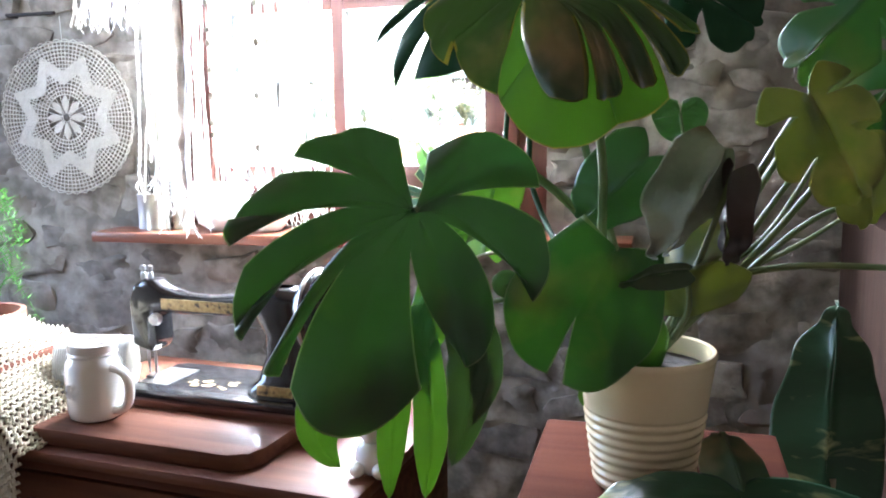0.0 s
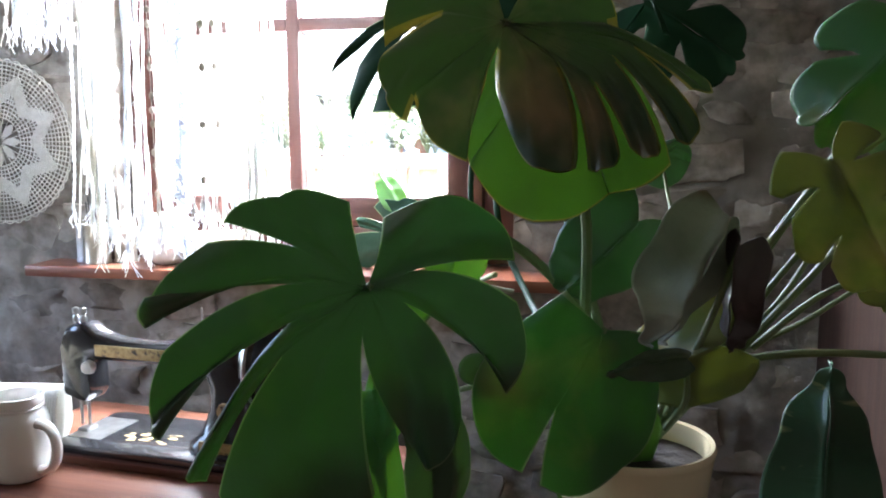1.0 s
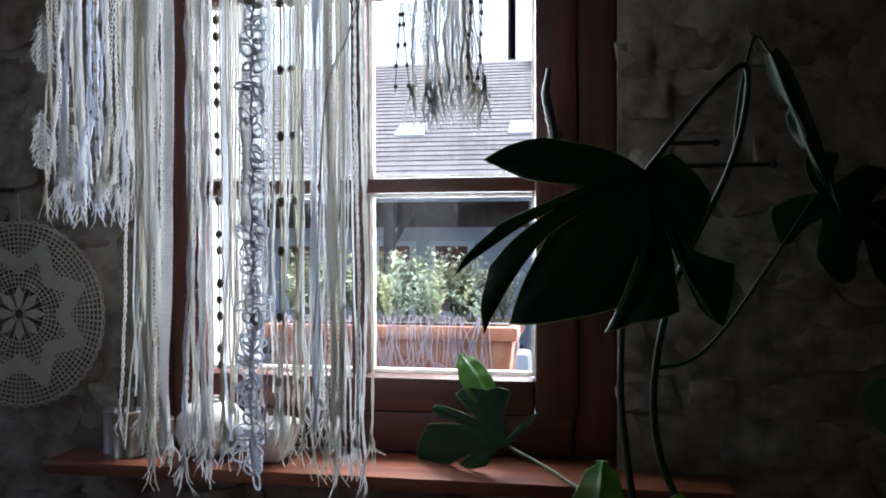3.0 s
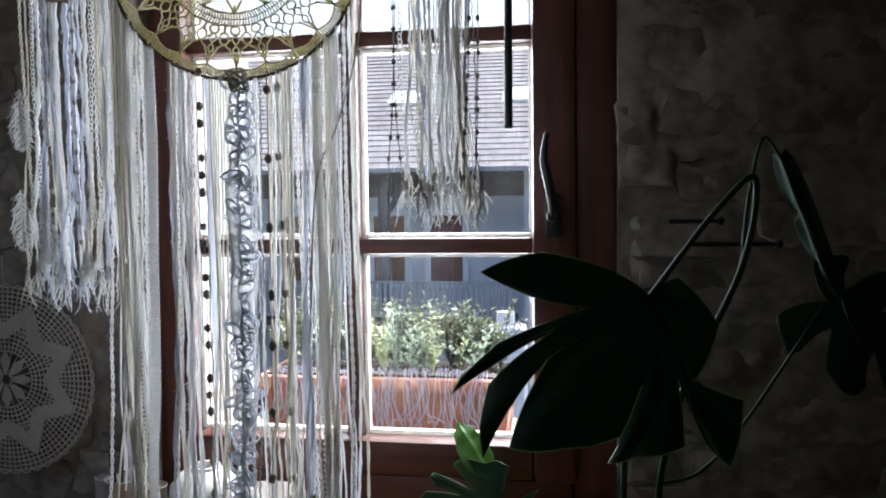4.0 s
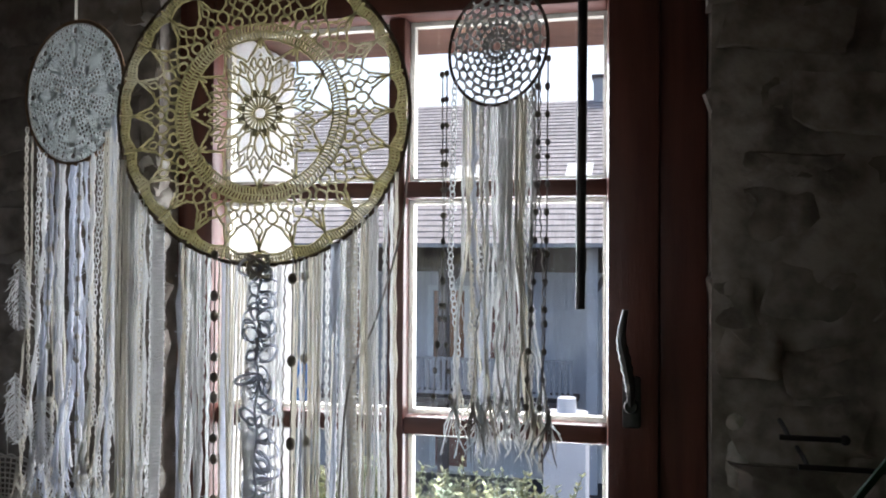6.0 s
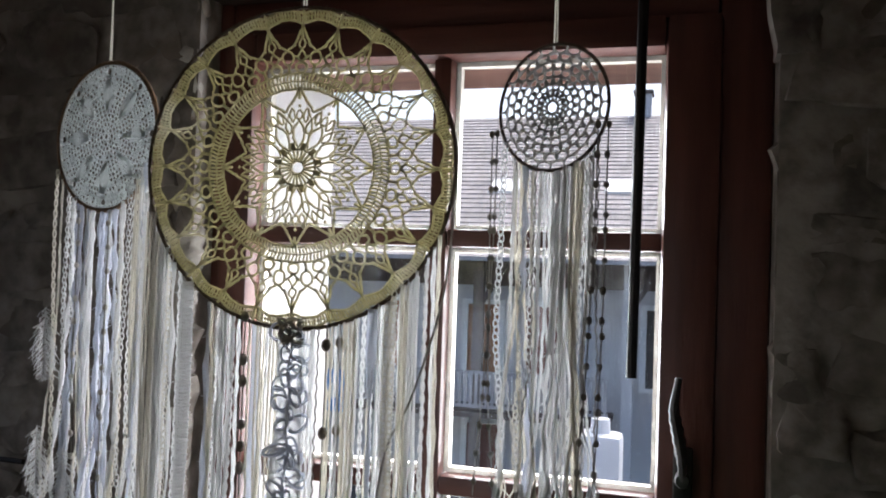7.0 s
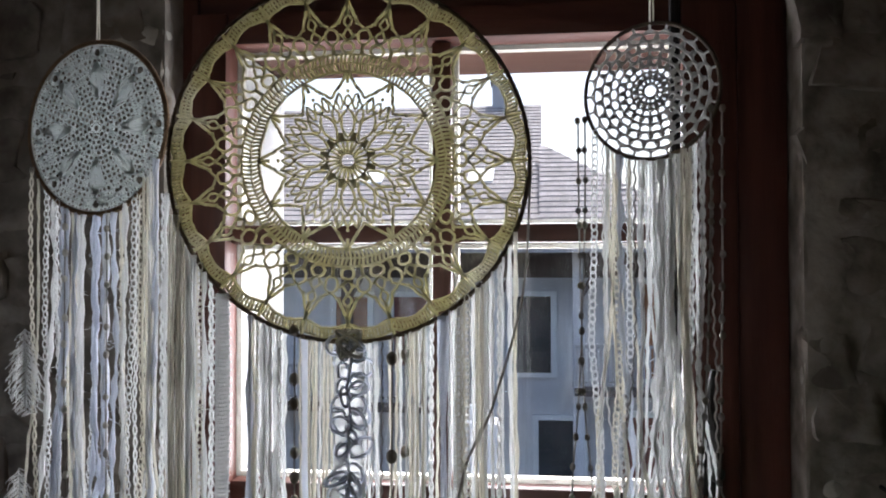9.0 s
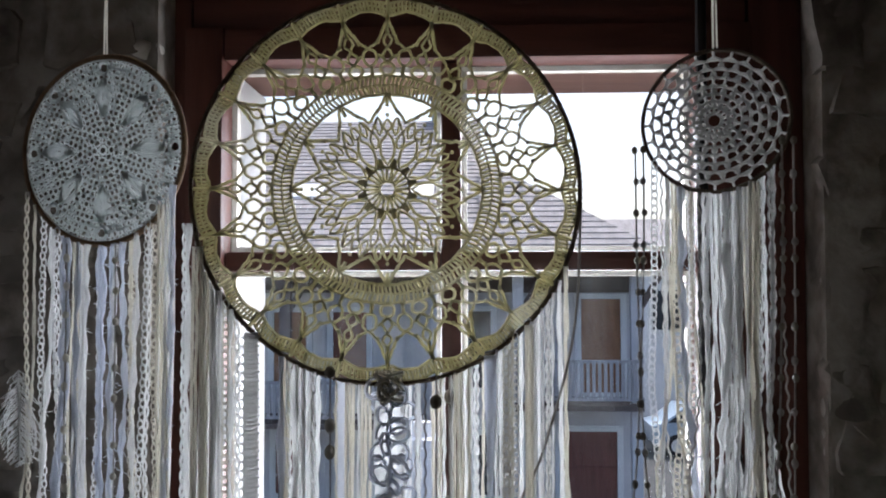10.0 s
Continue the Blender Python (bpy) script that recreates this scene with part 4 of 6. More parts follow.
def fringe(parent, R, spread, bottoms, count, seed, kinds):
    """Strands hung from the lower half of a hoop."""
    r = random.Random(seed)
    for k in range(count):
        x = spread[0] + (spread[1] - spread[0]) * (k + r.uniform(0.2, 0.8)) / count
        xx = max(-0.985 * R, min(0.985 * R, x))
        top = -math.sqrt(max(0.0, R * R - xx * xx))
        low, yy = r.uniform(*bottoms), r.uniform(-0.007, 0.007)
        gg, material, label = strand(r.choice(kinds), x, top - 0.001, low, r, yy)
        ex, ey, ez = max((p for p in gg.v), key=lambda p: -p[2])
        for q in range(5):
            d, l, ph, c = r.uniform(-0.018, 0.018), r.uniform(0.014, 0.045), r.uniform(0, 6), r.uniform(0.001, 0.005)
            gg.tube([(ex + d * u ** 1.4 + c * u * math.sin(7 * u + ph), ey + c * u * math.cos(6 * u + ph), ez + 0.014 - (l + 0.014) * u) for u in (0, 0.2, 0.4, 0.6, 0.8, 1.0)], 0.0012, 4, r_end=0.0006)
        put("strand", gg, material, parent, label)


def dream_catcher(at, turn, R, label, net, net_material, hoop_material, thick, cord_material):
    ob = thing("dream_catcher", at, turn, label, "dream catcher", "crochet dream catchers in the window")
    r = random.Random(int(R * 1e5))
    put("hoop", wrapped_hoop(R, thick, 150, r), hoop_material, ob, "ring wound with thread")
    put("net", net(R, r), net_material, ob, "crocheted mandala net")
    put("hanger", Geo().tube([(0.0, 0, R), (0.0, 0.001, R + 0.1), (0.0, 0, 2.38 - at[2])], 0.0009, 5).tube([(0.003, 0, R), (0.002, -0.001, R + 0.1), (0.001, 0, 2.38 - at[2])], 0.0008, 5), cord_material, ob, "thin hanging cord")
    return ob


big = dream_catcher((-0.049, -0.382, 1.856), 5.0, 0.164, "large dream catcher with ochre crochet mandala and long white fringe", large_net, M_GOLD, M_HOOP, 0.0020, M_CREAM)
fringe(big, 0.164, (-0.170, -0.124), (-0.78, -0.70), 12, 21, ("cord", "pair", "wool", "wool", "twist", "chain", "pair", "twist", "curly"))
fringe(big, 0.164, (-0.090, -0.056), (-0.80, -0.72), 10, 22, ("cord", "pair", "twist", "wool", "pair", "cord"))
fringe(big, 0.164, (0.060, 0.152), (-0.79, -0.70), 20, 23, ("cord", "pair", "twist", "curly", "cord", "pair", "ribbon", "chain"))
fringe(big, 0.164, (0.014, 0.062), (-0.77, -0.70), 9, 25, ("cord", "pair", "curly", "cord"))
fringe(big, 0.164, (-0.030, -0.010), (-0.77, -0.72), 2, 26, ("cord", "pair"))
rb = random.Random(31)
bead_strand(big, -0.047, -0.153, -0.72, rb, -0.006, 0.031, 0.0045, (M_BEAD, M_BEAD_L))
fringe(big, 0.164, (-0.046, -0.030), (-0.78, -0.72), 3, 24, ("cord", "strip", "pair"))
bead_strand(big, 0.041, -0.156, -0.72, rb, -0.008, 0.080, 0.0050, (M_BEAD,))
bead_strand(big, 0.052, -0.153, -0.72, rb, 0.0, 0.075, 0.0046, (M_BEAD_L,))
lace_ribbon(big, -0.112, -0.120, -0.77, 0.0055, rb, -0.007, M_WHITE_CORD)
fabric_strip(big, hang_line(0.086, -0.14, -0.74, rb, n=60, y=-0.005), 0.006, rb, M_BLUEWHITE, "pale lilac ribbon")
lace_ribbon(big, 0.103, -0.125, -0.72, 0.0045, rb, 0.002, M_WHITE_CORD)
loop_strand(big, 0.002, -0.163, -0.80, rb, -0.004)
g = Geo().tube([(0.013 * math.sin(2.3 * u) * math.cos(0.7 * u), -0.006 + 0.006 * math.sin(3.1 * u), -0.165 + 0.012 * math.cos(1.9 * u)) for u in np.linspace(0, 14, 80)], 0.0019, 5)
put("knot", g, M_CREAM, big, "tied yarn knot")
# long loose thread slanting across the fringe
put("loose_thread", Geo().tube(curve_points([(0.165, 0, -0.01), (0.157, -0.004, -0.12), (0.13, -0.005, -0.22), (0.10, -0.005, -0.30), (0.088, -0.004, -0.5)], 10), 0.0012, 5), M_GREYCORD, big, "slanting grey cord")

left = dream_catcher((-0.314, -0.338, 1.898), -14.0, 0.0855, "small dream catcher with white crochet doily and white fringe", dense_net, M_DOILY_W, mat("tan_leather_wrap", (0.36, 0.24, 0.15), (0.27, 0.17, 0.10), 120, 0.8, bump=0.6, bump_scale=600), 0.0026, M_CREAM)
fringe(left, 0.0855, (-0.080, 0.082), (-0.475, -0.425), 34, 41, ("cord", "wool", "pair", "wool", "chain", "wool", "twist", "pair", "curly", "cord"))
rl = random.Random(8)
bead_strand(left, 0.022, -0.087, -0.44, rl, -0.009, 0.03, 0.0028, (M_BEAD_L,))
bead_strand(left, -0.03, -0.085, -0.42, rl, -0.009, 0.028, 0.0030, (M_CREAM,))
for fx, fz in ((-0.078, -0.20), (-0.084, -0.34), (-0.035, -0.36)):
    feather(left, fx, -0.012, fz, 0.085, rl)

small = dream_catcher((0.215, -0.416, 1.905), -23.0, 0.0565, "small dream catcher with grey crochet net and beaded fringe", honey_net, M_SILVER, M_HOOP, 0.0015, M_CREAM)
fringe(small, 0.0565, (-0.048, 0.050), (-0.365, -0.340), 24, 51, ("cord", "curly", "pair", "chain", "wool", "twist", "cord", "pair"))
rm = random.Random(9)
for bx, by in ((-0.062, -0.004), (-0.055, -0.006), (0.050, -0.006), (0.058, -0.002)):
    bead_strand(small, bx, -0.02, -0.355, rm, by, 0.021, 0.0026, (M_BEAD, M_GREYCORD))


# ---- sewing cabinet, machine and the things round it ----
M_JAPAN = mat("black_japanned_iron", (0.012, 0.012, 0.014), (0.02, 0.02, 0.022), 30, 0.16, rough2=0.3, bump=0.05, coat=0.6)
M_DECAL = mat("worn_gold_decal", (0.46, 0.33, 0.14), (0.30, 0.20, 0.08), 160, 0.45, metal=0.4, bump=0.2, c3=(0.05, 0.04, 0.03), c3_scale=90, c3_at=0.56)
M_STEEL = mat("nickel_steel", (0.55, 0.54, 0.52), (0.42, 0.41, 0.4), 60, 0.25, metal=1.0, bump=0.05)
M_CERAMIC = mat("white_glazed_ceramic", (0.80, 0.77, 0.74), (0.76, 0.73, 0.70), 12, 0.12, rough2=0.2, bump=0.05, bump_scale=30, coat=0.5)
M_WOOL = mat("cream_crochet_wool", (0.66, 0.60, 0.47), (0.52, 0.455, 0.33), 140, 0.95, bump=1.0, bump_scale=320, translucent=0.15)

TURN = -6.0
cabinet = thing("sewing_cabinet", (0.0, -0.50, 0.0), TURN, "red-brown mahogany sewing machine cabinet with stepped top", "cabinet")
top = put("lower_top", Geo().box((-0.355, -0.215, 0.722), (0.30, 0.22, 0.742)), M_CAB, cabinet, "polished mahogany board", bevel=0.008)
put("raised_top", Geo().prism([(-0.335, -0.195), (0.095, -0.195), (0.122, -0.178), (0.132, -0.15), (0.132, 0.2), (-0.335, 0.2)], "z", 0.7425, 0.770), M_CAB, cabinet, "raised mahogany lid board", bevel=0.009)
put("moulding", Geo().box((-0.348, -0.207, 0.707), (0.292, 0.213, 0.7215)), M_CAB_DK, cabinet, bevel=0.004)
put("body", Geo().box((-0.33, -0.175, 0.03), (0.275, 0.2, 0.7065)), M_CAB_DK, cabinet, bevel=0.004)
for x0, x1 in ((-0.315, 0.055), (0.1, 0.262)):
    door = put("drawer_front", Geo().box((x0, -0.192, 0.36), (x1, -0.1755, 0.695)), M_CAB, cabinet, bevel=0.006)
    put("panel", Geo().box((x0 + 0.04, -0.197, 0.40), (x1 - 0.04, -0.1925, 0.655)), M_CAB, door, bevel=0.003)
    put("knob", Geo().lathe([(0, -0.03), (0.011, -0.028), (0.013, -0.02), (0.006, -0.012), (0.006, 0.0)], 14, ((x0 + x1) / 2, -0.1975, 0.53), axis="y"), M_CAB_DK, door)
for x in (-0.31, 0.255):
    for y in (-0.16, 0.18):
        put("foot", Geo().lathe([(0, 0), (0.022, 0.0), (0.026, 0.015), (0.02, 0.03)], 14, (x, y, 0.0)), M_CAB_DK, cabinet)

# the machine; its own x runs along the arm, from the needle to the wheel
machine = thing("sewing_machine", (0.0, -0.49, 0.770), TURN, "old black cast iron sewing machine with gold decals", "sewing machine")
put("base_frame", Geo().box((-0.205, -0.078, 0.0005), (0.185, 0.105, 0.012)), M_CAB_DK, machine, "dark wooden frame under the bed", bevel=0.003)
put("bed", Geo().prism([(-0.195, -0.06), (-0.18, -0.07), (0.175, -0.07), (0.18, -0.06), (0.18, 0.085), (-0.18, 0.085), (-0.195, 0.075)], "z", 0.0122, 0.026), M_JAPAN, machine, bevel=0.003)
g = Geo()
rings = []
for z, a, b, cx in ((0.026, 0.062, 0.052, 0.075), (0.036, 0.06, 0.05, 0.075), (0.05, 0.046, 0.038, 0.078), (0.085, 0.036, 0.031, 0.082), (0.12, 0.036, 0.03, 0.082), (0.15, 0.046, 0.033, 0.076), (0.172, 0.05, 0.034, 0.07), (0.19, 0.044, 0.028, 0.072), (0.196, 0.02, 0.015, 0.074)):
    rings.append([(cx + a * math.copysign(abs(math.cos(t)) ** 0.7, math.cos(t)), b * math.copysign(abs(math.sin(t)) ** 0.7, math.sin(t)), z) for t in np.linspace(0, 2 * math.pi, 25)[:-1]])
n = 24
g.add([p for ring in rings for p in ring], [(k * n + i, k * n + (i + 1) % n, (k + 1) * n + (i + 1) % n, (k + 1) * n + i) for k in range(len(rings) - 1) for i in range(n)])
pillar = put("pillar", g, M_JAPAN, machine, smooth=True, angle=60)
rings = []
for x, zc, hz, hy in ((0.09, 0.165, 0.026, 0.03), (0.05, 0.166, 0.024, 0.029), (0.0, 0.162, 0.018, 0.022), (-0.06, 0.158, 0.0165, 0.02), (-0.11, 0.158, 0.0175, 0.02), (-0.15, 0.163, 0.023, 0.023), (-0.165, 0.164, 0.034, 0.025), (-0.185, 0.158, 0.04, 0.025), (-0.203, 0.152, 0.038, 0.022), (-0.208, 0.15, 0.028, 0.014)):
    rings.append([(x, hy * math.copysign(abs(math.cos(t)) ** 0.7, math.cos(t)), zc + hz * math.copysign(abs(math.sin(t)) ** 0.7, math.sin(t))) for t in np.linspace(0, 2 * math.pi, 25)[:-1]])
g = Geo().add([p for ring in rings for p in ring], [(k * n + i, (k + 1) * n + i, (k + 1) * n + (i + 1) % n, k * n + (i + 1) % n) for k in range(len(rings) - 1) for i in range(n)] + [tuple(range((len(rings) - 1) * n, len(rings) * n))])
put("arm", g, M_JAPAN, machine, smooth=True, angle=60)
put("head", Geo().prism([(-0.207, 0.085), (-0.168, 0.075), (-0.158, 0.09), (-0.160, 0.15), (-0.168, 0.188), (-0.2, 0.186), (-0.21, 0.16)], "y", -0.024, 0.024), M_JAPAN, machine, bevel=0.006)
for x in (-0.192, -0.178):
    put("needle_bar", Geo().lathe([(0, 0.032), (0.0025, 0.034), (0.0028, 0.08), (0.0028, 0.19), (0.005, 0.196), (0.005, 0.205), (0.003, 0.208), (0.0055, 0.212), (0.005, 0.218), (0, 0.22)], 10, (x, -0.004, 0)), M_STEEL, machine)
put("presser_foot", Geo().box((-0.190, -0.018, 0.027), (-0.172, 0.006, 0.032)), M_STEEL, machine, bevel=0.001)
put("slide_plate", Geo().box((-0.19, -0.04, 0.0262), (-0.13, 0.05, 0.0272)), M_STEEL, machine, smooth=False)
put("arm_decal", Geo().box((-0.145, -0.0232, 0.150), (0.05, -0.0208, 0.168)), M_DECAL, machine, "gold scroll decal along the arm", bevel=0.001)
put("badge", Geo().lathe([(0, -0.0035), (0.012, -0.003), (0.013, 0)], 20, (0.082, -0.0315, 0.088), axis="y"), M_DECAL, machine, "oval brass badge")
put("pillar_decal", Geo().box((0.05, -0.0525, 0.032), (0.112, -0.0485, 0.048)), M_DECAL, machine, bevel=0.001)
g = Geo()
rd = random.Random(4)
for k in range(16):
    cx, cy = -0.07 + rd.uniform(-0.035, 0.05), -0.005 + rd.uniform(-0.025, 0.02)
    g.ball((cx, cy, 0.0262), rd.uniform(0.004, 0.010), rd.uniform(0.002, 0.005), 0.0006, 8, 4)
put("bed_decal", g, M_DECAL, machine, "worn scroll decal on the bed")
wheel = put("hand_wheel", Geo().lathe([(0.0, -0.012), (0.014, -0.012), (0.016, -0.004), (0.048, -0.004), (0.05, -0.010), (0.062, -0.010), (0.066, 0.0), (0.062, 0.010), (0.05, 0.010), (0.048, 0.004), (0.016, 0.004), (0.012, 0.014), (0, 0.014)], 36, (0.135, 0, 0.160), axis="x"), M_JAPAN, machine)
put("wheel_rim", Geo().lathe([(0.0665, -0.004), (0.068, 0), (0.0665, 0.004)], 36, (0.135, 0, 0.160), axis="x"), M_STEEL, wheel)
put("spool_pin", Geo().lathe([(0.0015, 0.0), (0.0015, 0.045), (0, 0.046)], 8, (0.03, 0.0, 0.185)), M_STEEL, machine)
put("tension_dial", Geo().lathe([(0, -0.018), (0.009, -0.016), (0.011, -0.008), (0.006, 0.0)], 16, (-0.15, -0.022, 0.135), axis="y"), M_STEEL, machine)

# mug
mug = thing("mug", (-0.204, -0.602, 0.770), 0, "white glazed ceramic jar mug on the cabinet", "mug")
put("body", Geo().lathe([(0, 0.002), (0.034, 0.0), (0.040, 0.004), (0.0425, 0.014), (0.0425, 0.082), (0.040, 0.092), (0.0355, 0.098), (0.0352, 0.101), (0.0375, 0.103), (0.0352, 0.106), (0.037, 0.109), (0.0365, 0.119), (0.0345, 0.120), (0.033, 0.117), (0.033, 0.099), (0.039, 0.085), (0.039, 0.015), (0, 0.009)], 48), M_CERAMIC, mug, smooth=True, angle=60)
put("handle", Geo().tube([(0.036 + 0.034 * math.sin(t) ** 0.6 if math.sin(t) > 0 else 0.036, -0.012, 0.05 + 0.034 * math.cos(t)) for t in np.linspace(0.05, math.pi - 0.05, 18)], 0.0068, 10, flat=1.3), M_CERAMIC, mug)
g = Geo()
for k in range(5):
    g.ball((-0.01 + 0.008 * math.cos(k * 1.26), -0.0405, 0.05 + 0.009 * math.sin(k * 1.26)), 0.006, 0.003, 0.006, 8, 5)
put("relief", g, M_CERAMIC, mug, "raised flower relief")

# a cone of wound white cord lying behind the mug
cone = thing("cord_spool", (-0.27, -0.50, 0.772), 0, "thick spool of ribbed white cotton cord", "cord spool")
g = Geo()
coil = []
for k in range(32 * 16):
    s = k / (32 * 16)
    a = 2 * math.pi * 32 * s
    rr = 0.047 - 0.006 * s
    coil.append((-0.06 + 0.115 * s, rr * math.cos(a), 0.052 + rr * math.sin(a)))
g.tube(coil, 0.0028, 5)
ob = put("winding", g, M_WHITE_CORD, cone, "wound cord")
put("core", Geo().lathe([(0, -0.062), (0.045, -0.06), (0.040, 0.056), (0, 0.058)], 24, (0, 0, 0.052), axis="x"), M_CREAM, cone)
cone.rotation_euler = (0, 0, radians(18))

# crochet blanket over the cabinet's end
blanket = thing("crochet_blanket", (-0.385, -0.60, 0.60), 0, "cream crochet wool blanket draped over a low box", "blanket")


def drape(u, v):
    """Blanket surface: across u, from the back over the top down the front v."""
    x = -0.20 + 0.34 * u
    s = v * 0.60
    wave = 0.010 * math.sin(9 * u + 3 * v) + 0.006 * math.sin(23 * u + 1.3)
    top = 0.262 + 0.018 * math.sin(5 * u) - 0.085 * max(0.0, u - 0.55) / 0.45
    if s < 0.27:
        return (x, 0.18 - s, top - 0.03 * (s - 0.14) ** 2 * 20 + wave * 0.6)
    d = s - 0.27
    k = min(1.0, d / 0.05)
    return (x + 0.02 * d * math.sin(6 * u), -0.09 - 0.03 * math.sin(k * math.pi / 2) + wave, top - 0.03 * 0.34 - max(0, d - 0.015))


g = Geo()
rows, cols = 46, 34
for j in range(rows):
    pts = [drape(i / (cols * 2), (j + 0.25 * math.sin(i * math.pi)) / rows) for i in range(cols * 2 + 1)]
    g.tube([(x, y + 0.0012 * (-1) ** i, z + 0.003 * (-1) ** i) for i, (x, y, z) in enumerate(pts)], 0.0034, 5)
tagged(put("crochet_fabric", g, M_WOOL, blanket, "chunky crochet stitches"), kind="stuff")
g = Geo()
for i in range(cols):
    g.tube([drape((i + 0.25 * (j % 2)) / cols, j / (rows * 1.5)) for j in range(int(rows * 1.5))], 0.0026, 4)
tagged(put("cross_stitching", g, M_WOOL, blanket), kind="stuff")
g = Geo()
rf = random.Random(2)
for k in range(40):
    x, y, z = drape(k / 39, 1.0)
    g.tube([(x, y, z), (x + rf.uniform(-0.01, 0.01), y - 0.004, z - 0.03), (x + rf.uniform(-0.012, 0.012), y - 0.002, z - 0.06)], 0.0022, 4)
put("fringe", g, M_WOOL, blanket)
crate = thing("wooden_box", (-0.445, -0.56, 0.0), 0, "plain brown wooden box under the blanket", "box")
put("body", Geo().box((-0.16, -0.11, 0.0), (0.085, 0.13, 0.845)), M_CAB_DK, crate, bevel=0.006)

# on the sill
M_TIN = mat("bare_tin", (0.62, 0.56, 0.48), (0.5, 0.45, 0.38), 40, 0.3, metal=0.9, bump=0.05)
M_TIN2 = mat("pale_printed_tin", (0.62, 0.6, 0.6), (0.5, 0.48, 0.5), 20, 0.4, metal=0.3, bump=0.05)
for k, (x, y, r0, h, m, lab) in enumerate(((-0.384, -0.125, 0.026, 0.078, M_TIN, "bare shiny tin can on the window sill"), (-0.418, -0.108, 0.020, 0.074, M_TIN2, "pale printed tin can on the window sill"), (-0.338, -0.10, 0.022, 0.06, M_TIN, "low bare tin can on the window sill"))):
    tin = thing("tin_can", (x, y, 1.0), 0, lab, "tin can")
    put("body", Geo().lathe([(0, 0.001), (r0, 0.0), (r0 + 0.001, 0.003), (r0 - 0.0006, 0.006), (r0 - 0.0006, h - 0.005), (r0 + 0.001, h - 0.002), (r0, h), (r0 - 0.002, h - 0.002), (r0 - 0.002, 0.004), (0, 0.004)], 36), m, tin, angle=50)
    if k == 0:
        g = Geo()
        for q in range(7):
            a = q * 0.9
            g.tube([(0.008 * math.cos(a), 0.008 * math.sin(a), 0.02), (0.016 * math.cos(a), 0.016 * math.sin(a), h + 0.03 + 0.012 * (q % 3))], 0.0016, 6)
        put("pencil", g, M_IRON, tin, "dark sticks standing in the tin")
vase = thing("vase", (-0.245, -0.10, 1.0), 0, "round white ceramic vase on the window sill", "vase")
put("body", Geo().lathe([(0, 0.001), (0.03, 0.0), (0.05, 0.014), (0.06, 0.04), (0.056, 0.068), (0.038, 0.088), (0.026, 0.093), (0.026, 0.098), (0.022, 0.098), (0.022, 0.09), (0.05, 0.06), (0.05, 0.03), (0, 0.008)], 40), M_CERAMIC, vase, angle=60)
bowl = thing("bowl", (-0.135, -0.11, 1.0), 0, "white glazed bowl on the window sill", "bowl")
put("body", Geo().lathe([(0, 0.002), (0.025, 0.0), (0.03, 0.006), (0.046, 0.03), (0.052, 0.062), (0.049, 0.062), (0.042, 0.032), (0, 0.012)], 40), M_CERAMIC, bowl, angle=60)

# doily on the wall, white figure on the cabinet
doily = thing("wall_doily", (-0.598, -0.112, 1.237), 0, "round ecru crochet doily with an eight-pointed star on a hoop", "doily")


def doily_star(R, points, out, inn, phase):
    return [polar((out if k % 2 == 0 else inn) * R, phase + math.pi * k / points) for k in range(2 * points)]


R = 0.163
outer, inner = doily_star(R, 8, 0.86, 0.60, math.pi / 8), doily_star(R, 8, 0.62, 0.42, math.pi / 8)
g = Geo()
m = len(outer)
g.add([(x, -0.001, z) for x, _, z in outer + inner] + [(x, 0.001, z) for x, _, z in outer + inner],
      [(i, (i + 1) % m, m + (i + 1) % m, m + i) for i in range(m)] + [(2 * m + i, 3 * m + i, 3 * m + (i + 1) % m, 2 * m + (i + 1) % m) for i in range(m)]
      + [(i, 2 * m + i, 2 * m + (i + 1) % m, (i + 1) % m) for i in range(m)] + [(m + i, m + (i + 1) % m, 3 * m + (i + 1) % m, 3 * m + i) for i in range(m)])
put("star", g, M_DOILY, doily, "solid crochet star", smooth=False)
g = Geo()
for k in range(8):
    a = 2 * math.pi * k / 8
    leaf = petal(a, 0.06 * R, 0.30 * R, 0.27, 7)
    c = len(leaf)
    g.add([(x, -0.001, z) for x, _, z in leaf] + [(x, 0.001, z) for x, _, z in leaf], [tuple(range(c)), tuple(range(2 * c - 1, c - 1, -1))] + [(i, (i + 1) % c, c + (i + 1) % c, c + i) for i in range(c)])
put("flower", g, M_DOILY, doily, "solid crochet petals", smooth=False)
g = Geo()
for rr in np.linspace(0.3, 0.98, 15):
    g.tube(circle(rr * R, 90), 0.0014, 4, closed=True)
for k in range(96):
    a = 2 * math.pi * k / 96
    g.tube([polar((0.30 if k % 2 == 0 else 0.5) * R, a), polar(0.985 * R, a)], 0.0014, 4)
for k in range(24):
    a = 2 * math.pi * k / 24
    g.tube([polar(0.05 * R, a), polar(0.30 * R, a)], 0.0009, 4)
for k in range(48):
    a = 2 * math.pi * k / 48
    g.tube(arc(0.985 * R, a, 0.985 * R, a + 2 * math.pi / 48, 0.028 * R, 6), 0.0012, 4)
put("filet_net", g, M_DOILY, doily)
put("hoop", Geo().tube(circle(0.985 * R, 96, 0.004), 0.002, 6, closed=True), M_GREYCORD, doily)
put("hanger", Geo().tube([(0, 0.004, 0.985 * R), (-0.003, 0.006, R + 0.05)], 0.0009, 5), M_CREAM, doily)
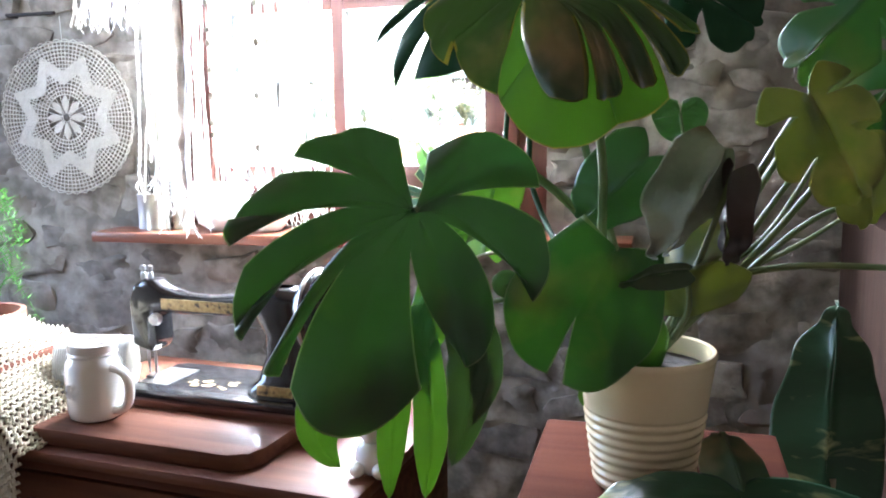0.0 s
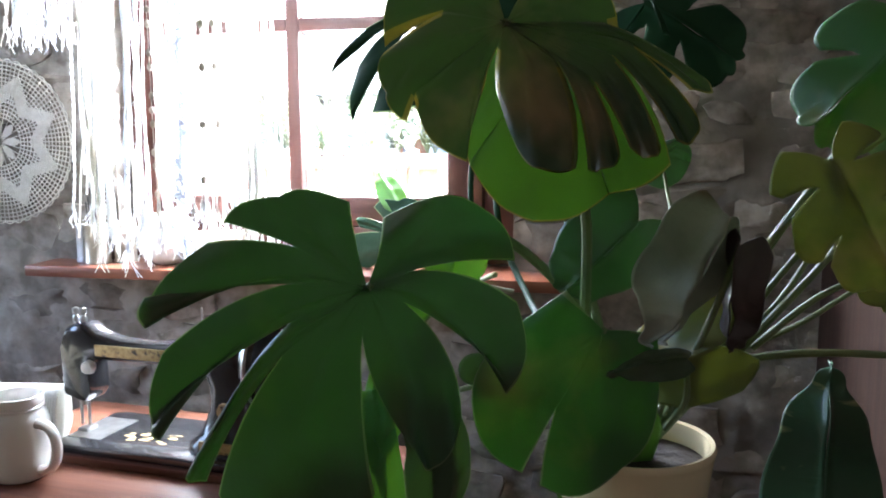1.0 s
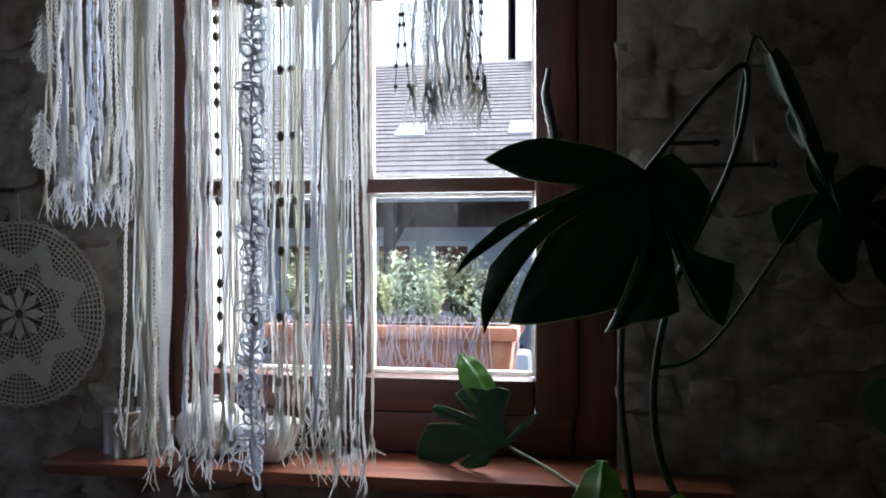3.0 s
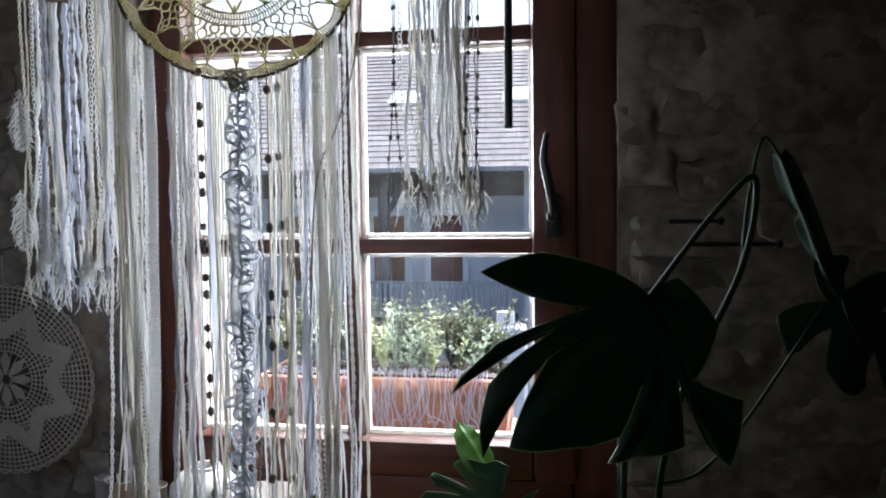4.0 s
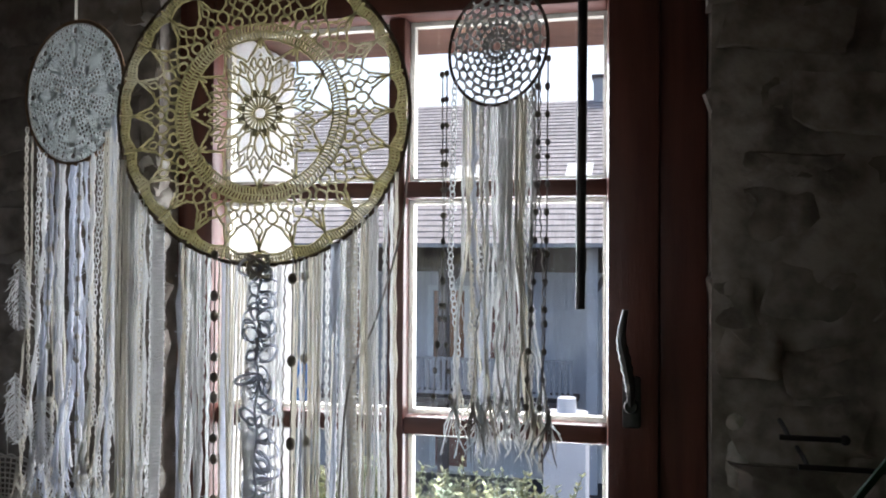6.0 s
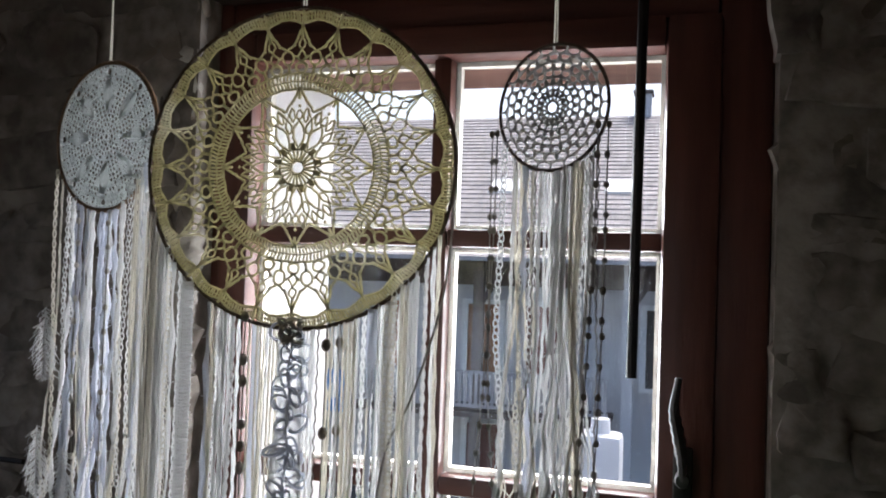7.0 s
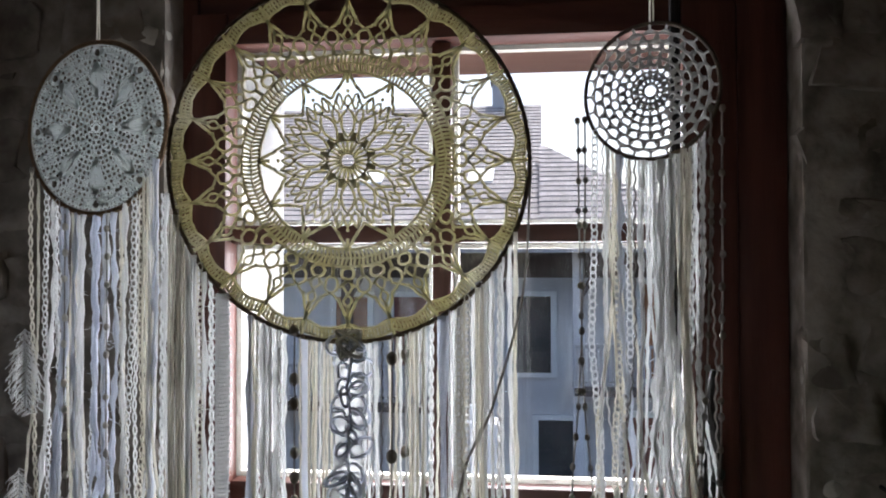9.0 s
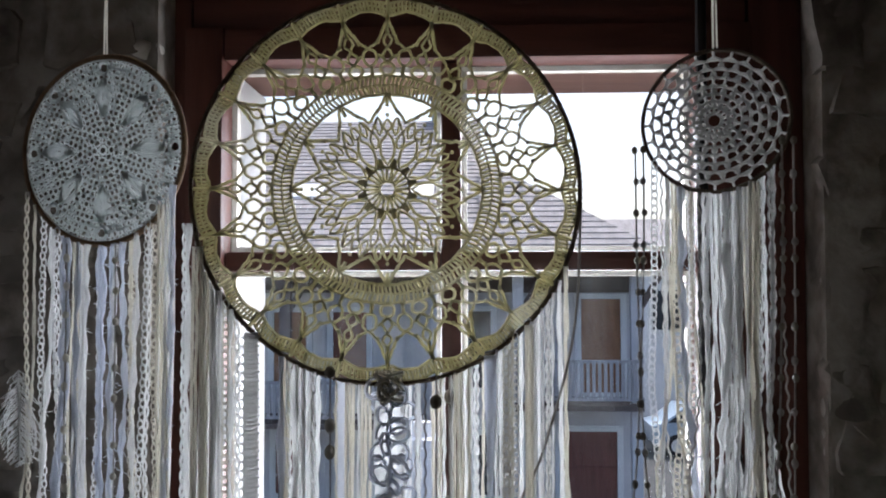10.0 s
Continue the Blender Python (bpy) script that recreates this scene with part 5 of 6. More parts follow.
nail = tagged(put("wall_bracket", Geo().tube([(-0.72, -0.09, 1.455), (-0.72, -0.12, 1.455), (-0.60, -0.122, 1.455)], 0.004, 8), M_IRON), "thin black iron bracket on the stone wall", "bracket")

fig = thing("figurine", (0.272, -0.66, 0.742), 0, "small white ceramic figurine on the cabinet", "figurine")
put("body", Geo().ball((0, 0, 0.026), 0.024, 0.02, 0.028, 14, 10).ball((0.002, -0.004, 0.062), 0.017, 0.016, 0.017, 14, 10).ball((-0.016, -0.016, 0.012), 0.011, 0.014, 0.011, 10, 6).ball((0.016, -0.016, 0.012), 0.011, 0.014, 0.011, 10, 6), M_CERAMIC, fig, angle=80)

# black wand in front of the window and iron rods on the wall
wand = thing("curtain_wand", (0.276, -0.145, 2.10), 0, "thin black rod hanging in front of the window", "rod")
put("rod", Geo().tube([(0, 0, -0.005), (-0.002, -0.006, -0.46)], 0.0062, 8), M_IRON, wand)
put("hook", Geo().tube([(0, 0, -0.006), (0.002, 0.03, 0.012), (0.002, 0.07, 0.06)], 0.0022, 6), M_IRON, wand)
for x0, x1, zz in ((0.50, 0.568, 1.503), (0.52, 0.645, 1.471)):
    rod = thing("wall_rod", (x0, -0.2, zz), 0, "short black iron rod fixed to the stone wall", "rod")
    put("bar", Geo().tube([(0, 0, 0), (x1 - x0, 0, 0)], 0.0032, 8), M_IRON, rod)
    put("stay", Geo().tube([(0.01, 0, 0), (0.014, 0.06, 0), (0.016, 0.12, 0)], 0.0028, 6), M_IRON, rod)
    put("knob", Geo().ball((x1 - x0, 0, 0), 0.006, 0.006, 0.006), M_IRON, rod)


# ---- plants ----
M_LEAF = mat("monstera_leaf", (0.026, 0.062, 0.036), (0.036, 0.082, 0.042), 14, 0.26, rough2=0.42, bump=0.25, bump_scale=70, translucent=0.23, t_colour=(0.16, 0.32, 0.08), coat=0.25, c3=(0.07, 0.11, 0.03), c3_scale=9, c3_at=0.6)
M_LEAF_Y = mat("yellowing_leaf", (0.035, 0.075, 0.038), (0.055, 0.095, 0.045), 12, 0.32, bump=0.25, bump_scale=70, translucent=0.30, t_colour=(0.17, 0.27, 0.08), c3=(0.30, 0.23, 0.11), c3_scale=13, c3_at=0.56)
# Shaded copy of the leaf: dark tone stands for leaves seen against daylight.
M_LEAF_SHADED = mat("monstera_leaf_shaded", (0.014, 0.042, 0.022), (0.02, 0.058, 0.028), 14, 0.42, rough2=0.55, bump=0.25, bump_scale=70, translucent=0.07, t_colour=(0.04, 0.14, 0.02))
M_LEAF_B = mat("fresh_green_leaf", (0.05, 0.16, 0.03), (0.07, 0.21, 0.04), 14, 0.35, bump=0.2, bump_scale=70, translucent=0.34, t_colour=(0.24, 0.38, 0.06), c3=(0.26, 0.24, 0.08), c3_scale=11, c3_at=0.6)
M_LEAF_D = mat("dark_variegated_leaf", (0.012, 0.045, 0.02), (0.02, 0.07, 0.03), 10, 0.25, bump=0.3, bump_scale=50, translucent=0.15, c3=(0.30, 0.32, 0.15), c3_scale=22, c3_at=0.56, stretch=(0.5, 1, 1.6), distort=0.8)
M_LEAF_MOT = mat("yellow_mottled_leaf", (0.09, 0.14, 0.05), (0.19, 0.19, 0.07), 9, 0.35, bump=0.25, bump_scale=70, translucent=0.35, t_colour=(0.30, 0.33, 0.08), c3=(0.42, 0.33, 0.12), c3_scale=11, c3_at=0.5)
M_LEAF_PUR = mat("dark_purple_brown_leaf", (0.06, 0.04, 0.04), (0.035, 0.03, 0.03), 14, 0.4, bump=0.4, bump_scale=60, translucent=0.08, c3=(0.04, 0.07, 0.03), c3_scale=9)
M_LEAF_DRY = mat("withered_grey_leaf", (0.15, 0.17, 0.12), (0.25, 0.26, 0.20), 18, 0.55, bump=0.6, bump_scale=90, translucent=0.15, c3=(0.13, 0.09, 0.05), c3_scale=14)
M_LEAF_SHADED.node_tree.nodes["Principled BSDF"].inputs["Specular IOR Level"].default_value = 0.1
M_RIM = mat("pale_leaf_margin", (0.12, 0.19, 0.08), (0.18, 0.22, 0.11), 40, 0.4, translucent=0.32, t_colour=(0.26, 0.38, 0.12), bump=0)
M_MARGIN = mat("yellow_brown_margin", (0.30, 0.22, 0.07), (0.14, 0.17, 0.05), 30, 0.4, translucent=0.4, t_colour=(0.40, 0.36, 0.08), c3=(0.09, 0.14, 0.05), c3_scale=24, c3_at=0.5, bump=0.2)
M_LEAF_M = mat("mid_green_leaf", (0.035, 0.11, 0.035), (0.05, 0.15, 0.045), 12, 0.32, rough2=0.5, bump=0.25, bump_scale=70, translucent=0.30, t_colour=(0.16, 0.34, 0.06), c3=(0.20, 0.20, 0.05), c3_scale=10, c3_at=0.58)
M_STEM = mat("green_stem", (0.09, 0.14, 0.05), (0.16, 0.19, 0.08), 30, 0.5, bump=0.2, translucent=0.1)
M_STEM_G = mat("pale_aerial_root", (0.30, 0.28, 0.2), (0.22, 0.2, 0.14), 40, 0.7, bump=0.3)
M_POT = mat("cream_glazed_pot", (0.76, 0.64, 0.42), (0.70, 0.58, 0.36), 10, 0.2, rough2=0.3, bump=0.08, bump_scale=40, coat=0.4)


def mixed_at(table, s):
    """A smooth value at s from (place, value) pairs in order."""
    for (a, u), (b, v) in zip(table, table[1:]):
        if s <= b:
            t = max(0.0, min(1.0, (s - a) / (b - a)))
            t = t * t * (3 - 2 * t)
            return u + (v - u) * t
    return table[-1][1]


SPREAD = ((0.0, 152), (0.12, 118), (0.3, 88), (0.55, 68), (0.8, 44), (1.0, 12))
BREADTH = ((0.0, 0.66), (0.14, 0.94), (0.35, 1.0), (0.6, 0.86), (0.82, 0.52), (1.0, 0.10))


def leaf_mesh(tip, length, wide, slits=((), ()), inner=0.34, gap=0.030, droop=0.3, wave=0.03, bend=34, fold=0.12, seed=1, hang=0.0):
    """A blade in the x-z plane facing -y, with its midrib in direction tip. wide: reach to the left and right; slits: where the splits leave the midrib on each side."""
    r = random.Random(seed)
    ph = [r.uniform(0, 6) for _ in range(4)]
    gg = Geo()
    ax, az = math.cos(radians(tip)), math.sin(radians(tip))
    size = max(length, *wide)

    def place(s, u, side):
        w = wide[0 if side < 0 else 1] * mixed_at(BREADTH, s)
        ang = mixed_at(SPREAD, s)
        m = max(0.0, s * 1.04 - 0.04) * length
        px, pz = m, 0.0
        steps = 5
        for k in range(steps):
            d = radians(ang - bend * (u * (k + 0.5) / steps))
            px += w * u / steps * math.cos(d)
            pz += w * u / steps * math.sin(d)
        q = math.hypot(px, pz) / size
        y = droop * size * q * q + fold * w * u * (1 - 0.5 * u) - 0.003 * math.exp(-(w * u / 0.004) ** 2)
        y += hang * size * max(0.0, u - 0.45) ** 2
        y += wave * size * q * (math.sin(9 * s + ph[0] + side) + 0.7 * math.sin(17 * s + ph[1] + 4 * u))
        x = px * ax - side * pz * -az
        z = px * az - side * pz * ax
        return (x, y, z)

    for side, cuts in ((-1, slits[0]), (1, slits[1])):
        marks = [0.0, *cuts, 1.0]
        for i in range(len(marks) - 1):
            s0, s1 = marks[i], marks[i + 1]
            g0 = gap * r.uniform(0.8, 1.3) if i else 0.0
            g1 = gap * r.uniform(0.8, 1.3) if i < len(marks) - 2 else 0.0
            nu, ns = 14, max(6, int(46 * (s1 - s0)))
            depth = inner * r.uniform(0.85, 1.2)

            def at(t, v):
                c = abs(2 * t - 1)
                one = g0 and t < 0.5 or g1 and t > 0.5
                u = v * (1 - (0.17 * c ** 3 if one else 0.0))
                o = max(0.0, (u - depth) / (1 - depth)) ** 0.45
                a0, a1 = s0 + g0 * o, s1 - g1 * o
                return place(a0 + (a1 - a0) * t, u, side)

            grid = Geo().sheet(ns, nu, at)
            gg.add(grid.v, grid.f if side < 0 else [f[::-1] for f in grid.f])
    me = gg.mesh("leaf", False)
    bm = bmesh.new()
    bm.from_mesh(me)
    bmesh.ops.remove_doubles(bm, verts=bm.verts, dist=0.00012)
    bm.to_mesh(me)
    bm.free()
    me.shade_smooth()
    return me


def leaf(parent, at, tip, length, wide, slits, material, face=(0, -1, 0), label="", **shape):
    """A leaf at its stalk's end, turned to face a direction."""
    ob = put("leaf", leaf_mesh(tip, length, wide, slits, **shape), material, parent, label)
    d = Vector(face).normalized()
    up = (Vector((0, 0, 1)) - d * d.z).normalized()
    side = (-d).cross(up)
    ob.matrix_basis = Matrix.Translation(at) @ Matrix((side, -d, up)).transposed().to_4x4()
    thick = ob.modifiers.new("thickness", "SOLIDIFY")
    thick.thickness, thick.offset = 0.0008, 0
    return ob


def stem(parent, pts, r0, r1, material=None, name="stem"):
    return put(name, Geo().tube(curve_points(pts, 12), r0, 8, r_end=r1), material or M_STEM, parent)


def lobed_leaf(parent, at, face, lobes, material, label, tau=0.36, droop=0.02, fold=0.16, seed=1, sinus=(), edge=0.955, margin=None):
    """A split leaf of separate lobes joined by a web round the stalk. A lobe: root, bow and tip across and up (cm), and its width (cm)."""
    r = random.Random(seed)
    vv, ff, rim = [], [], []
    size = max(math.hypot(l[4], l[5]) for l in lobes) / 100

    def axis_of(l, t):
        a, b, c = (1 - t) ** 2, 2 * t * (1 - t), t * t
        d = (2 * (1 - t) * (l[2] - l[0]) + 2 * t * (l[4] - l[2]), 2 * (1 - t) * (l[3] - l[1]) + 2 * t * (l[5] - l[3]))
        n = math.hypot(*d) or 1.0
        return (a * l[0] + b * l[2] + c * l[4]) / 100, (a * l[1] + b * l[3] + c * l[5]) / 100, d[0] / n, d[1] / n

    def depth(x, z):
        q = math.hypot(x, z)
        return droop * (q / size) ** 2 * size * 3

    def grid(rows, cols, at_uv, edged):
        base = len(vv)
        for i in range(rows + 1):
            for j in range(cols + 1):
                vv.append(at_uv(i, j))
        for i in range(rows):
            for j in range(cols):
                k = base + i * (cols + 1) + j
                ff.append((k, k + 1, k + cols + 2, k + cols + 1))
                rim.append(1 if edged and (j == 0 or j == cols - 1) and i > rows * 0.3 else 0)

    cross = (-1.0, -edge, -0.75, -0.5, -0.25, -0.06, 0.0, 0.06, 0.25, 0.5, 0.75, edge, 1.0)
    for n, l in enumerate(lobes):
        p1, p2, tilt = r.uniform(0, 6), r.uniform(0, 6), r.uniform(-0.06, 0.10)

        def lobe_at(i, j, l=l, p1=p1, p2=p2, tilt=tilt, n=n):
            t = i / 26
            x, z, dx, dz = axis_of(l, t)
            w = l[6] / 200 * min(1.0, 0.55 + 1.3 * t) * (1 - max(0.0, (t - 0.52) / 0.48) ** 2.3) ** 0.75
            w *= 1 + 0.05 * math.sin(9 * t + p1) + 0.03 * math.sin(23 * t + p2)
            c = cross[j]
            x, z = x - dz * c * w, z + dx * c * w
            y = depth(x, z) + fold * w * c * c + tilt * w * c + 0.0025 * math.sin(7 * t + p1) * c + 0.0012 * math.sin(19 * t + p2 + 3 * c)
            y -= 0.0011 * math.exp(-(c / 0.05) ** 2)
            y -= 0.0010 * (n % 2)
            return (x, y + fold * size * 0.5 * max(0.0, t - 0.6) ** 2, z)

        grid(26, len(cross) - 1, lobe_at, True)
    grid(4, 14, lambda i, j: (0.011 * i / 4 * math.cos(j / 14 * 2 * math.pi), 0.0012 - 0.002 * (1 - i / 4), 0.011 * i / 4 * math.sin(j / 14 * 2 * math.pi) - 0.006), False)
    for n in range(len(lobes)):
        a, b = lobes[n], lobes[(n + 1) % len(lobes)]
        if n == len(lobes) - 1 or n in sinus:
            continue

        def web_at(i, j, a=a, b=b):
            v = j / 8
            t = tau * i / 10 * (1 - 0.35 * math.sin(math.pi * v))
            xa, za, _, _ = axis_of(a, t)
            xb, zb, _, _ = axis_of(b, t)
            x, z = xa + (xb - xa) * v, za + (zb - za) * v
            return (x, depth(x, z) + 0.0009 + 0.001 * math.sin(math.pi * v), z)

        grid(10, 8, web_at, False)
    me = bpy.data.meshes.new("leaf")
    me.from_pydata(vv, [], ff)
    me.shade_smooth()
    ob = put("leaf", me, material, parent, label)
    me.materials.append(margin or M_RIM)
    for poly, k in zip(me.polygons, rim):
        poly.material_index = k
    d = Vector(face).normalized()
    up = (Vector((0, 0, 1)) - d * d.z).normalized()
    ob.matrix_basis = Matrix.Translation(at) @ Matrix(((-d).cross(up), -d, up)).transposed().to_4x4()
    thick = ob.modifiers.new("thickness", "SOLIDIFY")
    thick.thickness, thick.offset = 0.0007, 0
    return ob


def split_leaf(parent, at, face, slits, tips, material, label, droop=0.02, fold=0.10, full=0.16, wave=0.0025, seed=1, margin=None, edge=0.014):
    """A broad split blade in polar form round its stalk, anticlockwise. A slit: its angle, where it begins (cm), then the turn and the
    reach (cm) of its two sides at the rim; the first and last are the sides of the notch at the stalk. A tip: angle and reach (cm)."""
    r = random.Random(seed)
    size = max(t[1] for t in tips) / 100
    vs = [0.0] + [(k / 22) ** 0.9 for k in range(1, 22)] + [0.992, 1.0]
    us = [0.0, edge] + [0.08 + 0.84 * k / 14 for k in range(15)] + [1 - edge, 1.0]
    vv, ff, rim = [], [], []

    def side(slit, turn, reach, v):
        q = v * reach
        a = radians(slit[0] + turn * max(0.0, (q - slit[1]) / max(0.3, reach - slit[1])) ** 0.85)
        return Vector((q * math.cos(a), q * math.sin(a))) / 100

    for n, (ta, tr) in enumerate(tips):
        s0, s1 = slits[n], slits[n + 1]
        tip = Vector((tr * math.cos(radians(ta)), tr * math.sin(radians(ta)))) / 100
        e0, e1 = side(s0, s0[4], s0[5], 1.0), side(s1, s1[2], s1[3], 1.0)
        p1, p2, lean = r.uniform(0, 6), r.uniform(0, 6), r.uniform(-0.10, 0.10)

        def rim_at(u):
            a, b, f = (e0, tip, 2 * u) if u < 0.5 else (tip, e1, 2 * u - 1)
            mid = (a + b) / 2
            return a.lerp(b, f) + mid.normalized() * (full * (b - a).length * math.sin(math.pi * f))

        base = len(vv)
        for v in vs:
            a, b = side(s0, s0[4], s0[5], v), side(s1, s1[2], s1[3], v)
            half = (a - b).length / 2
            for u in us:
                p = a.lerp(b, u) + (rim_at(u) - e0.lerp(e1, u)) * v ** 2.2
                c = 2 * u - 1
                q = p.length / size
                y = droop * size * 3 * q * q + fold * half * abs(c) ** 1.6 * v + lean * half * c * v
                y += wave * v * v * (math.sin(7 * v + p1) * c + 0.6 * math.sin(11 * u + p2 + 5 * v))
                y += 0.0007 * v * math.sin(26 * v - 9 * abs(c)) * (1 - abs(c)) - 0.0010 * math.exp(-(c / 0.07) ** 2) * (1 - 0.6 * v)
                vv.append((p.x, y, p.y))
        w = len(us)
        for i in range(len(vs) - 1):
            for j in range(w - 1):
                k = base + i * w + j
                ff.append((k, k + 1, k + w + 1, k + w))
                cut = j == 0 and vs[i] * s0[5] > s0[1] or j == w - 2 and vs[i] * s1[3] > s1[1]
                rim.append(1 if i == len(vs) - 2 or cut else 0)
    me = bpy.data.meshes.new("leaf")
    me.from_pydata(vv, [], ff)
    me.shade_smooth()
    ob = put("leaf", me, material, parent, label)
    me.materials.append(margin or M_RIM)
    for poly, k in zip(me.polygons, rim):
        poly.material_index = k
    d = Vector(face).normalized()
    up = (Vector((0, 0, 1)) - d * d.z).normalized()
    ob.matrix_basis = Matrix.Translation(at) @ Matrix(((-d).cross(up), -d, up)).transposed().to_4x4()
    thick = ob.modifiers.new("thickness", "SOLIDIFY")
    thick.thickness, thick.offset = 0.0007, 0
    return ob


# stand and pot
# Red stain darkened to stand for the monstera's shade on the stand.
M_STAND = mat("red_stain_shaded", (0.065, 0.020, 0.011), (0.045, 0.013, 0.008), 8, 0.9, bump=0.12, stretch=(0.5, 7, 7))
M_STAND.node_tree.nodes["Principled BSDF"].inputs["Specular IOR Level"].default_value = 0.02
stand = thing("plant_stand", (0.64, -1.02, 0.0), 0, "red-brown wooden plant stand", "stand")
put("top", Geo().box((-0.10, -0.12, 0.90), (0.12, 0.14, 0.922)), M_STAND, stand, bevel=0.006)
for x in (-0.08, 0.10):
    for y in (-0.1, 0.12):
        put("leg", Geo().box((x - 0.016, y - 0.016, 0.0), (x + 0.016, y + 0.016, 0.8995)), M_STAND, stand, bevel=0.004)
pot = thing("plant_pot", (0.639, -1.02, 0.922), 0, "cream glazed flower pot with ribbed sides", "flower pot")
prof = [(0, 0.002), (0.036, 0.0), (0.0405, 0.004)]
for k in range(130):
    s = k / 130
    rib = 0.0009 * math.sin(s * 2 * math.pi * 13) if s < 0.62 else 0.0
    prof.append((0.041 + 0.014 * s + rib, 0.006 + 0.102 * s))
prof += [(0.0555, 0.110), (0.0565, 0.113), (0.055, 0.116), (0.052, 0.115), (0.050, 0.10), (0, 0.098)]
put("body", Geo().lathe(prof, 56), M_POT, pot, angle=60)
put("soil", Geo().lathe([(0.0505, 0.1005), (0.03, 0.103), (0, 0.104)], 30), M_SOIL, pot)

monstera = thing("monstera", (0.639, -1.02, 1.02), 0, "split-leaf monstera with large green and yellowing leaves in a cream pot", "house plant")
monstera.matrix_world = Matrix()
BASE = (0.639, -1.02, 1.022)
A = (0.477, -1.127, 1.160)
NONE = ((), ())
FEW = ((0.16, 0.40), (0.20, 0.48))
MANY = ((0.12, 0.28, 0.44, 0.60), (0.14, 0.30, 0.47, 0.64))
split_leaf(monstera, A, (0.17, -0.58, 0.05), (
    (104, 1.8, -3, 5.3, -3, 5.3), (149, 5.2, 6, 9.7, 15, 10.2), (176, 4.9, 6, 13.6, 21, 13.1), (203, 5.0, 7, 15.7, 19, 12.0),
    (217, 6.3, 13, 16.3, 17, 16.7), (263, 3.1, 8, 13.5, 23, 10.9), (338, 2.3, -34, 10.4, -11, 9.5), (380, 3.1, -27, 9.4, -11, 9.3), (430, 1.8, 6, 4.3, 6, 4.3),
), ((133, 7.7), (190, 13.9), (216, 16.2), (226, 16.6), (251, 18.3), (287, 12.4), (321, 11.1), (402, 8.1)), M_LEAF, "large deep green split monstera leaf", droop=0.045, fold=0.20, wave=0.005, seed=3)
T = (0.566, -1.166, 1.309)
split_leaf(monstera, T, (-0.05, -0.6, 0.25), (
    (110, 1.3, 0, 3.1, 0, 3.1), (165, 3.6, 20, 6.9, 26, 6.8), (218, 5.8, 7, 7.2, 3, 6.1), (255, 1.3, -3, 3.3, 9, 3.4), (322, 3.6, -24, 8.7, -21, 9.0),
    (326, 5.5, -15, 9.4, -11, 9.3), (342, 5.7, -22, 10.5, -18, 10.8), (350, 6.3, -16, 10.7, -12, 10.0), (358, 5.0, -12, 9.2, 3, 5.6), (429, 1.3, 0, 3.9, 0, 3.9),
), ((142, 6.7), (210, 7.2), (259, 7.6), (284, 8.0), (305, 9.5), (316, 10.4), (326, 11.4), (340, 11.0), (407, 4.6)), M_LEAF_Y, "large drooping monstera leaf with yellow margins", fold=0.16, seed=5, margin=M_MARGIN, edge=0.07)
split_leaf(monstera, (0.588, -1.12, 1.305), (0.0, -0.6, 0.2), (
    (150, 1.0, 10, 2.4, 10, 2.4), (238, 9.0, 0, 8.6, 0, 8.6), (290, 9.5, 0, 9.3, 0, 9.3), (390, 1.0, -10, 2.4, -10, 2.4),
), ((212, 5.4), (265, 10.5), (312, 9.6)), M_LEAF_B, "broad yellow-green monstera leaf", fold=0.03, full=0.12, seed=6, margin=M_MARGIN)
B = (0.617, -1.076, 1.128)
split_leaf(monstera, B, (0.05, -0.6, 0.05), (
    (135, 1.2, -2, 3.4, -2, 3.4), (241, 6.1, 2, 11.2, 9, 11.4), (361, 1.6, -3, 3.5, -3, 3.5),
), ((210, 9.7), (279, 9.2)), M_LEAF_M, "green monstera leaf with a split", fold=0.12, full=0.2, wave=0.005, seed=7)
leaf(monstera, (0.628, -1.05, 1.06), 258, 0.095, (0.036, 0.036), NONE, M_LEAF_B, (0.1, -0.6, -0.1), label="fresh yellow-green young leaf", droop=0.2, fold=0.35, seed=8)
leaf(monstera, (0.637, -1.02, 1.192), 225, 0.062, (0.034, 0.036), NONE, M_LEAF, (0.2, -0.6, 0.1), label="dark green monstera leaf", droop=0.35, wave=0.04, seed=9)
leaf(monstera, (0.690, -1.075, 1.200), 236, 0.085, (0.024, 0.032), NONE, M_LEAF_DRY, (0.35, -0.6, 0.2), label="withered grey-green curled leaf", droop=0.25, wave=0.10, fold=1.1, seed=10)
leaf(monstera, (0.697, -1.085, 1.185), 262, 0.066, (0.018, 0.020), NONE, M_LEAF_PUR, (-0.4, -0.6, 0.1), label="dark brown withered leaf", droop=0.4, wave=0.08, fold=1.0, seed=30)
leaf(monstera, (0.668, -1.08, 1.112), 187, 0.048, (0.011, 0.012), NONE, M_LEAF_PUR, (0.1, -0.6, 0.5), label="dark purple-brown pointed leaf", droop=0.2, wave=0.05, fold=0.5, seed=31)
leaf(monstera, (0.690, -1.07, 1.120), 205, 0.085, (0.034, 0.038), NONE, M_LEAF_MOT, (-0.2, -0.6, 0.1), label="yellowing brown curled leaf", droop=0.4, wave=0.10, seed=11, fold=0.7)
leaf(monstera, (0.738, -1.115, 1.236), 300, 0.068, (0.038, 0.040), FEW, M_LEAF_MOT, (0.0, -0.6, 0.15), label="yellow and green mottled monstera leaf", droop=0.3, wave=0.04, seed=12)
